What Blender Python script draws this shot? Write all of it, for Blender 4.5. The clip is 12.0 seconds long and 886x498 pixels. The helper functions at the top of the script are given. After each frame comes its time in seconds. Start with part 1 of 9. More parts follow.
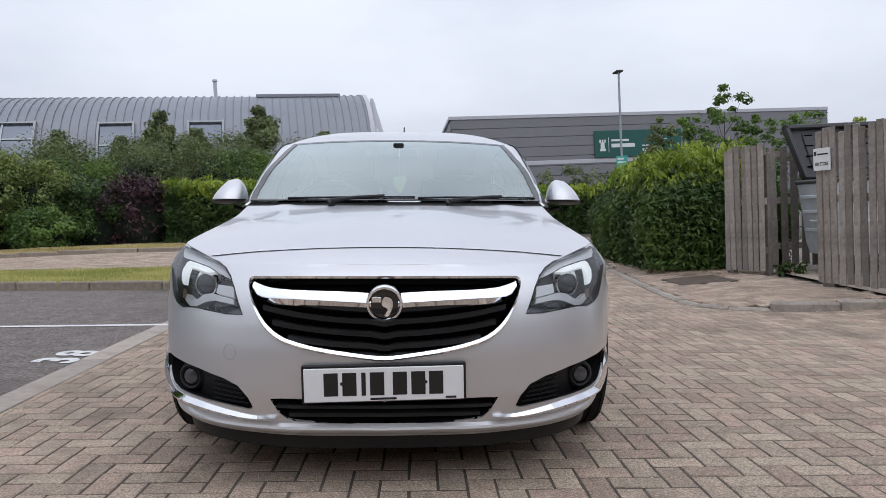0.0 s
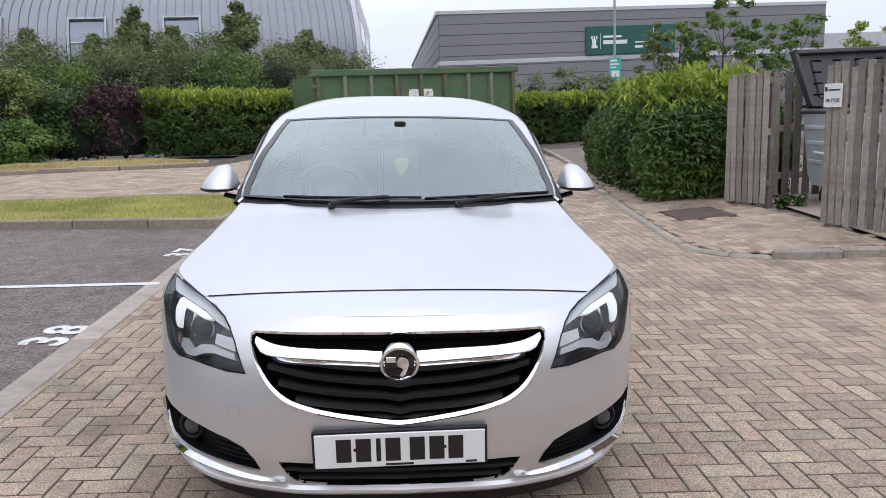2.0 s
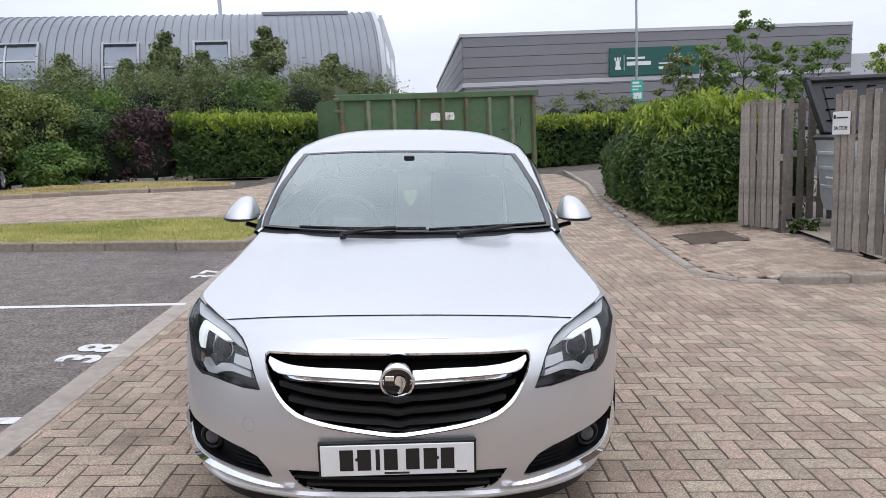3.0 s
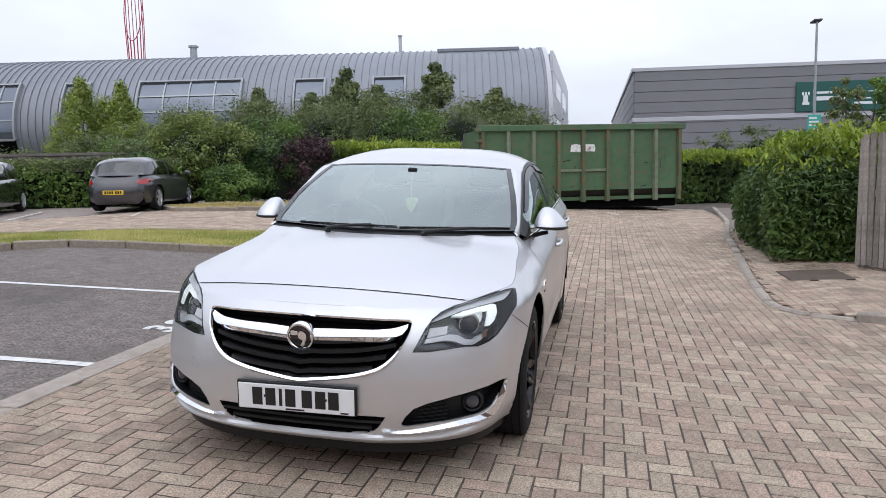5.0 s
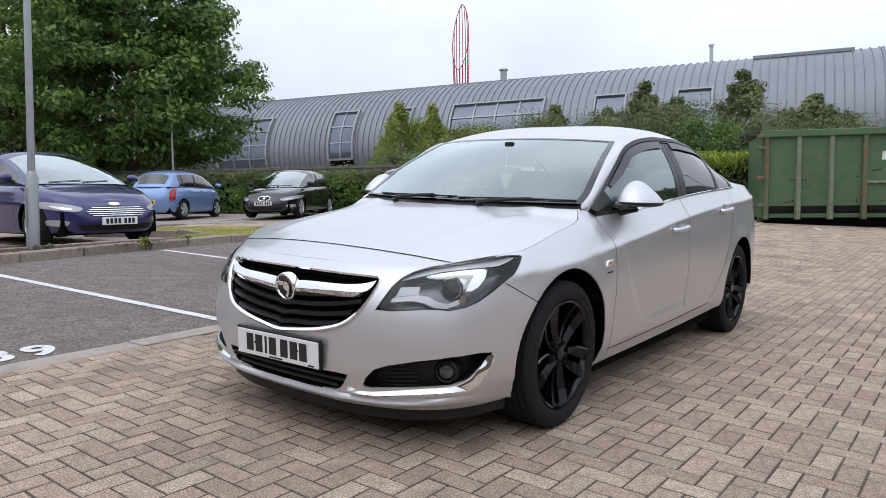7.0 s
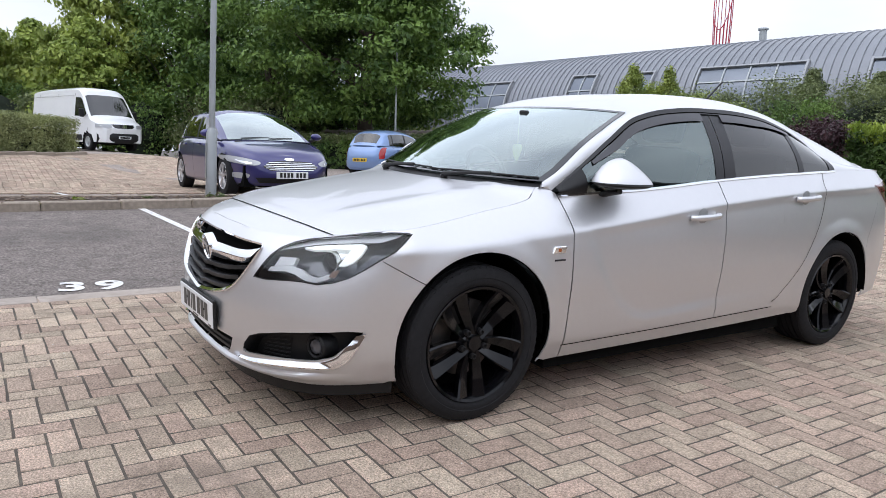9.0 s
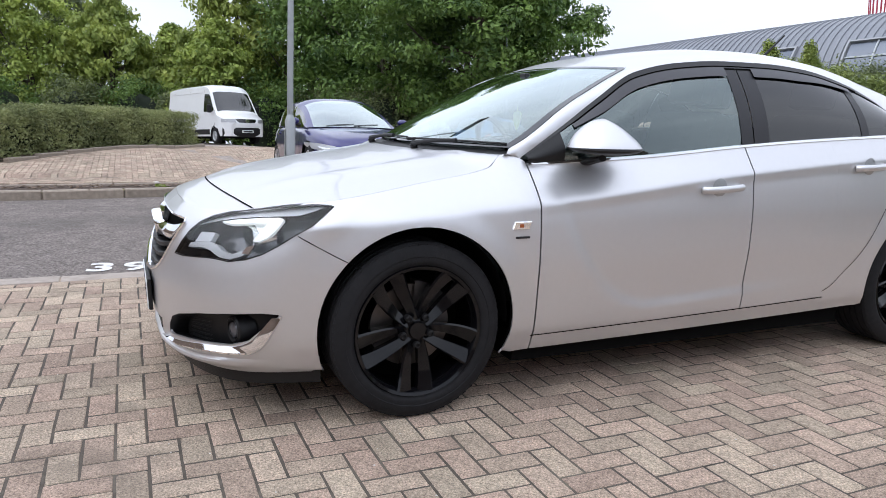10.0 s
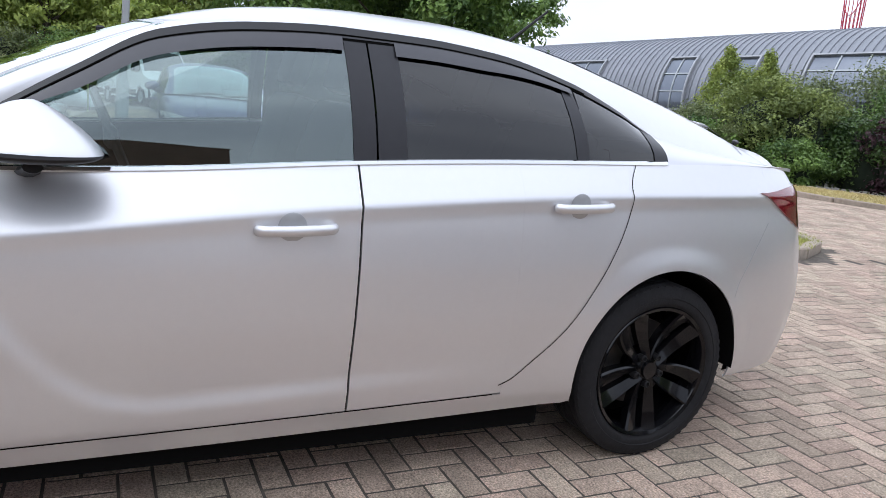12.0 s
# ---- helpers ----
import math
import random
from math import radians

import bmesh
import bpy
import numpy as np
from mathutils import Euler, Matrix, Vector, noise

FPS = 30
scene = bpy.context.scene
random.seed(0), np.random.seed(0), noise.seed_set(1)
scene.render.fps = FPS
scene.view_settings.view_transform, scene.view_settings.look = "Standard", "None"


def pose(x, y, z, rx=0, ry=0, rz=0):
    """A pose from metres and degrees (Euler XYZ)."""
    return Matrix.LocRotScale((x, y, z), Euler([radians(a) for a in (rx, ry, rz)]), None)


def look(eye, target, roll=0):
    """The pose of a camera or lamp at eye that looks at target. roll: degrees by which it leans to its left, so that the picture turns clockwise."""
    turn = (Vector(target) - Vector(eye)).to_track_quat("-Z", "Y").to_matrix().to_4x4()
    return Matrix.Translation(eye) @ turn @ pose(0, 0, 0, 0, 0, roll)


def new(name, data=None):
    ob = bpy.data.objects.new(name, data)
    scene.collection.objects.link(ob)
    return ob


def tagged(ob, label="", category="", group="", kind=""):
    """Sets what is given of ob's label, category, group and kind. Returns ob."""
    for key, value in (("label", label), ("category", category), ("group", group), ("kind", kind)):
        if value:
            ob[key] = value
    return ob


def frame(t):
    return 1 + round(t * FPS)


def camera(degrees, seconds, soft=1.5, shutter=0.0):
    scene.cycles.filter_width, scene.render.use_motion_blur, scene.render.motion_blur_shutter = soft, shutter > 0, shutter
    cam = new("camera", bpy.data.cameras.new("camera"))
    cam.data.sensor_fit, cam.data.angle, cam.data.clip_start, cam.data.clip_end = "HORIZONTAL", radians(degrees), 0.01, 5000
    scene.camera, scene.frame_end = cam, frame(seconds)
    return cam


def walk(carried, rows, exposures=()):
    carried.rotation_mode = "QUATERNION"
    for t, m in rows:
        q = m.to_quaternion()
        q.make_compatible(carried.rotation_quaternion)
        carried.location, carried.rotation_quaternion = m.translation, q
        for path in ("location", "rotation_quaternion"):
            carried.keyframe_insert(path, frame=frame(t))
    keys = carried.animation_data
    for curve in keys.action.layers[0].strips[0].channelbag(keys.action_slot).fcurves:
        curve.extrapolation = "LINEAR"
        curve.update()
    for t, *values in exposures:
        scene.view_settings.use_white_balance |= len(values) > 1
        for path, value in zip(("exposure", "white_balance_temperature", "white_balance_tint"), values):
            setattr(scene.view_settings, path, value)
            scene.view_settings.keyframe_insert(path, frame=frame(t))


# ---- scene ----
# The car park falls gently towards its right side; the near paving and the car share this tilt.
SLOPE = Matrix.Rotation(radians(2.8), 4, "Y")
cam = camera(63.3, 12.0, soft=0.7)
# time, eye and target in the tilted frame, lean
PATH = [
    (0.0, (0.11, -2.32, 0.911), (0.18, -0.324, 0.819), 0.1),
    (0.5, (0.133, -2.288, 1.098), (0.183, -0.299, 0.9), 0.4),
    (1.0, (0.103, -2.198, 1.172), (0.157, -0.22, 0.877), 0.6),
    (1.5, (0.032, -2.059, 1.28), (0.115, -0.093, 0.923), 0.4),
    (2.0, (0.018, -2.044, 1.379), (0.125, -0.083, 1.002), 0.1),
    (2.5, (0.025, -2.128, 1.444), (0.119, -0.162, 1.087), 0.0),
    (3.0, (0.108, -2.288, 1.461), (0.148, -0.315, 1.138), 0.0),
    (5.0, (1.223, -2.712, 1.361), (0.791, -0.774, 1.123), 1.4),
    (5.5, (1.516, -2.558, 1.25), (0.887, -0.671, 1.038), 1.4),
    (6.0, (1.799, -2.386, 1.157), (0.967, -0.577, 0.967), 1.0),
    (6.5, (2.172, -2.244, 1.128), (1.143, -0.539, 0.94), 1.1),
    (7.0, (2.373, -1.976, 1.116), (1.174, -0.389, 0.91), 1.5),
    (9.0, (3.202, -0.835, 1.198), (1.565, 0.265, 0.868), 3.3),
    (9.5, (3.309, -0.4, 1.073), (1.554, 0.491, 0.718), 1.6),
    (10.0, (3.263, -0.038, 1.116), (1.463, 0.751, 0.744), 1.7),
    (10.5, (3.368, 0.408, 1.193), (1.581, 1.264, 0.917), 4.1),
    (11.0, (3.344, 0.784, 1.224), (1.605, 1.725, 0.928), 5.8),
    (11.5, (3.085, 1.268, 1.225), (1.359, 2.212, 0.866), 5.9),
    (12.0, (2.776, 1.807, 1.219), (1.023, 2.677, 0.806), 6.4),
]
EXPOSURES = [(0.0, 0.03, 6160, 9), (1.0, 0.23, 6160, 9), (2.5, 0.36, 6200, 9), (5.5, 0.28, 6160, 9), (6.5, 0.24, 6160, 9), (9.0, 0.5, 6150, 9), (10.5, 0.56, 6040, 9), (12.0, 0.62, 6000, 9)]
walk(cam, [(t, SLOPE @ look(eye, aim, lean)) for t, eye, aim, lean in PATH], EXPOSURES)

# ---- overcast sky and a wide, weak sun ----
world = bpy.data.worlds.new("overcast")
scene.world = world
world.use_nodes = True
wn, wl = world.node_tree.nodes, world.node_tree.links
wn.clear()
w_out, w_bg = wn.new("ShaderNodeOutputWorld"), wn.new("ShaderNodeBackground")
w_sky = wn.new("ShaderNodeTexSky")
w_sky.sky_type, w_sky.sun_disc = "NISHITA", False
w_sky.sun_elevation, w_sky.sun_rotation, w_sky.dust_density = radians(55), radians(200), 4.0
w_co, w_map, w_noise = wn.new("ShaderNodeTexCoord"), wn.new("ShaderNodeMapping"), wn.new("ShaderNodeTexNoise")
w_map.inputs["Scale"].default_value = (1.0, 1.0, 2.6)
w_noise.inputs["Scale"].default_value, w_noise.inputs["Detail"].default_value = 1.7, 5.0
w_ramp = wn.new("ShaderNodeValToRGB")
w_ramp.color_ramp.elements[0].position, w_ramp.color_ramp.elements[0].color = 0.32, (5.5, 5.65, 6.35, 1)
w_ramp.color_ramp.elements[1].position, w_ramp.color_ramp.elements[1].color = 0.68, (7.9, 8.0, 8.55, 1)
w_mix = wn.new("ShaderNodeMix")
w_mix.data_type = "RGBA"
w_mix.inputs["Factor"].default_value = 0.93
wl.new(w_co.outputs["Generated"], w_map.inputs["Vector"])
wl.new(w_map.outputs["Vector"], w_noise.inputs["Vector"])
wl.new(w_noise.outputs["Fac"], w_ramp.inputs["Fac"])
wl.new(w_sky.outputs["Color"], w_mix.inputs["A"])
wl.new(w_ramp.outputs["Color"], w_mix.inputs["B"])
w_sep, w_rise, w_scale = wn.new("ShaderNodeSeparateXYZ"), wn.new("ShaderNodeMapRange"), wn.new("ShaderNodeVectorMath")
w_rise.inputs["To Min"].default_value, w_rise.inputs["To Max"].default_value = 0.93, 1.62
w_scale.operation = "SCALE"
wl.new(w_co.outputs["Generated"], w_sep.inputs[0])
wl.new(w_sep.outputs["Z"], w_rise.inputs["Value"])
wl.new(w_mix.outputs["Result"], w_scale.inputs[0])
wl.new(w_rise.outputs["Result"], w_scale.inputs["Scale"])
wl.new(w_scale.outputs["Vector"], w_bg.inputs["Color"])
wl.new(w_bg.outputs["Background"], w_out.inputs["Surface"])
w_bg.inputs["Strength"].default_value = 0.106
sun = new("sun", bpy.data.lights.new("sun", "SUN"))
sun.data.energy, sun.data.angle, sun.data.color = 0.5, radians(74), (1.0, 0.98, 0.95)
sun.matrix_world = look((0, 0, 0), (-0.2, 0.5, -0.85))


# ---- materials ----
def mat(name, base, rough=0.5, metal=0.0, vary=0.12, scale=8.0, bump=0.0, bump_scale=60.0, coat=0.0, piece=0.0, island=0.0, stain=None, stain_scale=1.5, stain_amount=0.5, emit=0.0, second=None, speck=0.0):
    """Principled surface with colour variation at two sizes, optional stains, relief and variation from piece to piece."""
    m = bpy.data.materials.new(name)
    m.use_nodes = True
    n, l = m.node_tree.nodes, m.node_tree.links
    b = n["Principled BSDF"]
    co = n.new("ShaderNodeTexCoord")
    coarse, fine = n.new("ShaderNodeTexNoise"), n.new("ShaderNodeTexNoise")
    coarse.inputs["Scale"].default_value, coarse.inputs["Detail"].default_value = scale * 0.12, 3
    fine.inputs["Scale"].default_value, fine.inputs["Detail"].default_value = scale, 6
    add = n.new("ShaderNodeMath")
    add.operation = "ADD"
    half = n.new("ShaderNodeMath")
    half.operation, half.inputs[1].default_value = "MULTIPLY", 0.5
    for t in (coarse, fine):
        l.new(co.outputs["Object"], t.inputs["Vector"])
    l.new(coarse.outputs["Fac"], add.inputs[0])
    l.new(fine.outputs["Fac"], add.inputs[1])
    l.new(add.outputs[0], half.inputs[0])
    rng = n.new("ShaderNodeMapRange")
    rng.inputs["From Min"].default_value, rng.inputs["From Max"].default_value = 0.3, 0.7
    rng.inputs["To Min"].default_value, rng.inputs["To Max"].default_value = 1 - vary, 1 + vary
    l.new(half.outputs[0], rng.inputs["Value"])
    value = rng.outputs["Result"]
    for amount, source in ((piece, "piece"), (island, "island")):
        if amount:
            if source == "piece":
                info = n.new("ShaderNodeObjectInfo")
                out = info.outputs["Random"]
            else:
                info = n.new("ShaderNodeNewGeometry")
                out = info.outputs["Random Per Island"]
            r2 = n.new("ShaderNodeMapRange")
            r2.inputs["To Min"].default_value, r2.inputs["To Max"].default_value = 1 - amount, 1 + amount
            l.new(out, r2.inputs["Value"])
            mul = n.new("ShaderNodeMath")
            mul.operation = "MULTIPLY"
            l.new(value, mul.inputs[0])
            l.new(r2.outputs["Result"], mul.inputs[1])
            value = mul.outputs[0]
    sc = n.new("ShaderNodeVectorMath")
    sc.operation = "SCALE"
    sc.inputs[0].default_value = base
    l.new(value, sc.inputs["Scale"])
    if second:
        sel = n.new("ShaderNodeMix")
        sel.data_type = "RGBA"
        sel.inputs["A"].default_value, sel.inputs["B"].default_value = (*base, 1), (*second, 1)
        twist = n.new("ShaderNodeMath")
        twist.operation, twist.inputs[1].default_value = "MULTIPLY", 7.31
        frac = n.new("ShaderNodeMath")
        frac.operation = "FRACT"
        l.new(out, twist.inputs[0])
        l.new(twist.outputs[0], frac.inputs[0])
        l.new(frac.outputs[0], sel.inputs["Factor"])
        l.new(sel.outputs["Result"], sc.inputs[0])
    colour = sc.outputs["Vector"]
    if speck:
        vor, sp = n.new("ShaderNodeTexNoise"), n.new("ShaderNodeMapRange")
        vor.inputs["Scale"].default_value, vor.inputs["Detail"].default_value, vor.inputs["Roughness"].default_value = speck, 3, 0.8
        l.new(co.outputs["Object"], vor.inputs["Vector"])
        sp.inputs["From Min"].default_value, sp.inputs["From Max"].default_value = 0.35, 0.65
        sp.inputs["To Min"].default_value, sp.inputs["To Max"].default_value = 0.5, 1.5
        l.new(vor.outputs["Fac"], sp.inputs["Value"])
        s2 = n.new("ShaderNodeVectorMath")
        s2.operation = "SCALE"
        l.new(colour, s2.inputs[0])
        l.new(sp.outputs["Result"], s2.inputs["Scale"])
        colour = s2.outputs["Vector"]
    if stain:
        sn = n.new("ShaderNodeTexNoise")
        sn.inputs["Scale"].default_value, sn.inputs["Detail"].default_value, sn.inputs["Roughness"].default_value = stain_scale, 8, 0.65
        l.new(co.outputs["Object"], sn.inputs["Vector"])
        sr = n.new("ShaderNodeMapRange")
        sr.inputs["From Min"].default_value, sr.inputs["From Max"].default_value = 0.52, 0.68
        sr.inputs["To Max"].default_value = stain_amount
        l.new(sn.outputs["Fac"], sr.inputs["Value"])
        mx = n.new("ShaderNodeMix")
        mx.data_type = "RGBA"
        l.new(sr.outputs["Result"], mx.inputs["Factor"])
        l.new(colour, mx.inputs["A"])
        mx.inputs["B"].default_value = (*stain, 1)
        colour = mx.outputs["Result"]
    l.new(colour, b.inputs["Base Color"])
    b.inputs["Roughness"].default_value, b.inputs["Metallic"].default_value = rough, metal
    if coat:
        b.inputs["Coat Weight"].default_value, b.inputs["Coat Roughness"].default_value = coat, 0.03
    if bump:
        bt, bp = n.new("ShaderNodeTexNoise"), n.new("ShaderNodeBump")
        bt.inputs["Scale"].default_value, bt.inputs["Detail"].default_value = bump_scale, 4
        bp.inputs["Strength"].default_value, bp.inputs["Distance"].default_value = bump, 0.02
        l.new(co.outputs["Object"], bt.inputs["Vector"])
        l.new(bt.outputs["Fac"], bp.inputs["Height"])
        l.new(bp.outputs["Normal"], b.inputs["Normal"])
    if emit:
        b.inputs["Emission Color"].default_value, b.inputs["Emission Strength"].default_value = (*base, 1), emit
    return m


def glass(name, tint, strength=1.0, rough=0.0, floor=0.0, sheen=(1, 1, 1)):
    """A thin pane: tinted see-through with the mirror gloss of glass."""
    m = bpy.data.materials.new(name)
    m.use_nodes = True
    n, l = m.node_tree.nodes, m.node_tree.links
    n.clear()
    out, mix, tr, gl, fr = (n.new("ShaderNode" + k) for k in ("OutputMaterial", "MixShader", "BsdfTransparent", "BsdfGlossy", "Fresnel"))
    tr.inputs["Color"].default_value = (*tint, 1)
    gl.inputs["Roughness"].default_value = rough
    gl.inputs["Color"].default_value = (*sheen, 1)
    fr.inputs["IOR"].default_value = 1.52
    boost = n.new("ShaderNodeMath")
    boost.operation, boost.inputs[1].default_value, boost.inputs[2].default_value, boost.use_clamp = "MULTIPLY_ADD", strength, floor, True
    l.new(fr.outputs[0], boost.inputs[0])
    l.new(boost.outputs[0], mix.inputs[0])
    l.new(tr.outputs[0], mix.inputs[1])
    l.new(gl.outputs[0], mix.inputs[2])
    l.new(mix.outputs[0], out.inputs["Surface"])
    return m


def leaf_mat(name, dark, light, rough=0.45, patch_scale=0.9):
    """Leaves whose colour runs from dark to light from leaf to leaf."""
    m = bpy.data.materials.new(name)
    m.use_nodes = True
    n, l = m.node_tree.nodes, m.node_tree.links
    b = n["Principled BSDF"]
    geo, ramp = n.new("ShaderNodeNewGeometry"), n.new("ShaderNodeValToRGB")
    ramp.color_ramp.elements[0].color, ramp.color_ramp.elements[1].color = (*dark, 1), (*light, 1)
    co, big = n.new("ShaderNodeTexCoord"), n.new("ShaderNodeTexNoise")
    big.inputs["Scale"].default_value, big.inputs["Detail"].default_value = patch_scale, 2
    spread, half, both = n.new("ShaderNodeMapRange"), n.new("ShaderNodeMath"), n.new("ShaderNodeMath")
    spread.inputs["From Min"].default_value, spread.inputs["From Max"].default_value, spread.inputs["To Max"].default_value = 0.36, 0.64, 0.6
    half.operation, half.inputs[1].default_value = "MULTIPLY", 0.4
    both.operation = "ADD"
    l.new(co.outputs["Object"], big.inputs["Vector"])
    l.new(big.outputs["Fac"], spread.inputs["Value"])
    l.new(geo.outputs["Random Per Island"], half.inputs[0])
    l.new(spread.outputs["Result"], both.inputs[0])
    l.new(half.outputs[0], both.inputs[1])
    l.new(both.outputs[0], ramp.inputs["Fac"])
    l.new(ramp.outputs["Color"], b.inputs["Base Color"])
    b.inputs["Roughness"].default_value = rough
    b.inputs["Specular IOR Level"].default_value = 0.35
    tl, mix = n.new("ShaderNodeBsdfTranslucent"), n.new("ShaderNodeMixShader")
    mix.inputs[0].default_value = 0.25
    l.new(ramp.outputs["Color"], tl.inputs["Color"])
    l.new(b.outputs[0], mix.inputs[1])
    l.new(tl.outputs[0], mix.inputs[2])
    l.new(mix.outputs[0], n["Material Output"].inputs["Surface"])
    return m


SILVER = mat("silver_metallic_paint", (0.655, 0.655, 0.67), 0.41, 0.80, 0.015, 300, coat=0.6)
WHEEL_BLACK = mat("black_wheel_lacquer", (0.004, 0.004, 0.005), 0.1, 0.0, 0.1, 20)
BLACK_GLOSS = mat("gloss_black", (0.008, 0.008, 0.009), 0.12, 0.0, 0.1, 20, coat=0.5)
BLACK_PLASTIC = mat("black_plastic", (0.012, 0.012, 0.013), 0.45, 0, 0.1, 60, 0.1, 400)
GREY_TRIM = mat("dark_grey_window_trim", (0.024, 0.024, 0.028), 0.35, 0, 0.1, 30)
RUBBER = mat("tyre_rubber", (0.015, 0.015, 0.0165), 0.75, 0, 0.25, 40, 0.15, 120)
# hardly reflects: carries the shade of wells, gaps and hollows in its colour
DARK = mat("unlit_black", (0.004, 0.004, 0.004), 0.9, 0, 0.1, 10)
CHROME = mat("chrome", (0.85, 0.86, 0.88), 0.06, 1.0, 0.02, 20)
LAMP_SILVER = mat("lamp_reflector", (0.75, 0.76, 0.78), 0.12, 1.0, 0.05, 40)
TRIM_SILVER = mat("bright_lamp_trim", (0.78, 0.79, 0.8), 0.35, 0.2, 0.03, 30)
SMOKED = mat("smoked_deflector", (0.05, 0.05, 0.057), 0.3, 0, 0.08, 30)
GREY_LAMP = mat("grey_lamp_brow", (0.42, 0.43, 0.45), 0.35, 0.3, 0.05, 30)
LAMP_BROW = mat("pale_lamp_brow", (0.78, 0.79, 0.8), 0.45, 0.0, 0.05, 30)
LAMP_HOUSING = mat("dark_lamp_housing", (0.16, 0.16, 0.168), 0.22, 0.75, 0.1, 30)
DRL = mat("daytime_running_light", (0.85, 0.87, 0.85), 0.4, 0, 0.02, 10, emit=0.35)
PLATE_WHITE = mat("plate_white", (0.78, 0.79, 0.8), 0.3, 0, 0.03, 30)
PLATE_BLACK = mat("plate_black", (0.012, 0.012, 0.012), 0.35, 0, 0.05, 30)
PLATE_YELLOW = mat("plate_yellow", (0.75, 0.5, 0.03), 0.3, 0, 0.05, 30)
TAIL_RED = mat("tail_lamp_red", (0.16, 0.004, 0.012), 0.1, 0, 0.15, 25, coat=1.0)
FOG_GLASS = mat("fog_lamp_glass", (0.10, 0.10, 0.11), 0.12, 0.3, 0.2, 60)
AMBER = mat("amber_lens", (0.34, 0.09, 0.025), 0.2, 0, 0.1, 30)
WINDSCREEN = glass("windscreen_glass", (0.72, 0.82, 0.80), 2.2, 0.0, 0.12, (0.88, 0.97, 0.96))
SIDE_GLASS = glass("side_glass", (0.55, 0.66, 0.64), 1.8, 0.0, 0.09, (0.85, 0.97, 0.96))
PRIVACY = glass("privacy_glass", (0.10, 0.11, 0.115), 1.4)
LENS = glass("lamp_lens", (0.95, 0.96, 0.97), 0.8)
CABIN = mat("cabin_dark", (0.03, 0.031, 0.033), 0.7, 0, 0.2, 20)
SEAT = mat("seat_cloth", (0.05, 0.05, 0.054), 0.85, 0, 0.2, 60)
BRAKE = mat("brake_steel", (0.12, 0.11, 0.105), 0.4, 0.8, 0.2, 30)
PAVER = mat("paving_block", (0.475, 0.392, 0.302), 0.85, 0, 0.25, 30, 0.7, 170, piece=0.17, second=(0.45, 0.335, 0.268), speck=120, stain=(0.17, 0.142, 0.115), stain_scale=1.6, stain_amount=0.55)
PAVER_JOIN = mat("paving_block_field", (0.475, 0.392, 0.302), 0.85, 0, 0.25, 30, 0.7, 170, island=0.17, second=(0.45, 0.335, 0.268), speck=120, stain=(0.17, 0.142, 0.115), stain_scale=1.6, stain_amount=0.55)
JOINT = mat("joint_sand", (0.085, 0.071, 0.057), 0.95, 0, 0.5, 25, 0.3, 200, stain=(0.2, 0.17, 0.135), stain_scale=4, stain_amount=0.7)
ASPHALT = mat("asphalt", (0.225, 0.195, 0.178), 0.85, 0, 0.3, 60, 0.9, 110, stain=(0.12, 0.108, 0.10), stain_scale=0.55, stain_amount=0.7, speck=45)
KERB = mat("concrete_kerb", (0.31, 0.26, 0.21), 0.9, 0, 0.3, 20, 0.3, 120, piece=0.15, stain=(0.12, 0.10, 0.075), stain_scale=2.2, stain_amount=0.6)
LINE = mat("white_line_paint", (0.72, 0.71, 0.69), 0.7, 0, 0.12, 40, 0.2, 150, stain=(0.25, 0.24, 0.23), stain_scale=14, stain_amount=0.7)
SOIL = mat("bare_soil", (0.085, 0.06, 0.045), 0.95, 0, 0.4, 12, 0.8, 40)
TURF = mat("turf", (0.3, 0.29, 0.09), 0.95, 0, 0.35, 6, 0.6, 60, stain=(0.33, 0.27, 0.12), stain_scale=1.2, stain_amount=0.8)
DRY_TURF = mat("straw_turf", (0.36, 0.3, 0.12), 0.95, 0, 0.35, 6, 0.6, 60)
LITTER = leaf_mat("leaf_litter", (0.06, 0.035, 0.02), (0.26, 0.17, 0.1))
FLECK = mat("pale_grit", (0.62, 0.6, 0.56), 0.8, 0, 0.2, 50)
GROUND = mat("far_ground", (0.12, 0.11, 0.09), 0.95, 0, 0.3, 2, 0.3, 20)
CONCRETE = mat("concrete_slab", (0.36, 0.3, 0.24), 0.9, 0, 0.2, 10, 0.2, 90)
FENCE = mat("weathered_timber", (0.26, 0.232, 0.205), 0.85, 0, 0.35, 25, 0.35, 50, piece=0.4, stain=(0.13, 0.11, 0.095), stain_scale=5, stain_amount=0.6)
BIN_GREY = mat("bin_plastic", (0.055, 0.055, 0.06), 0.45, 0, 0.12, 20)
BIN_STEEL = mat("galvanised_bin", (0.56, 0.6, 0.63), 0.45, 0.3, 0.15, 10)
SKIP_GREEN = mat("skip_green_paint", (0.068, 0.135, 0.062), 0.5, 0, 0.3, 5, 0.15, 30, stain=(0.13, 0.065, 0.04), stain_scale=5.0, stain_amount=0.75)
SKIP_RIB = mat("faded_rib_green", (0.155, 0.19, 0.125), 0.6, 0, 0.3, 8, 0.2, 40, stain=(0.15, 0.08, 0.05), stain_scale=6.0, stain_amount=0.6)
SKIP_RUST = mat("skip_rusty_green", (0.09, 0.11, 0.055), 0.65, 0, 0.3, 8, 0.2, 40, stain=(0.22, 0.08, 0.04), stain_scale=2.6, stain_amount=0.85)
ROOF_METAL = mat("standing_seam_zinc", (0.25, 0.262, 0.288), 0.5, 0.45, 0.07, 0.8)
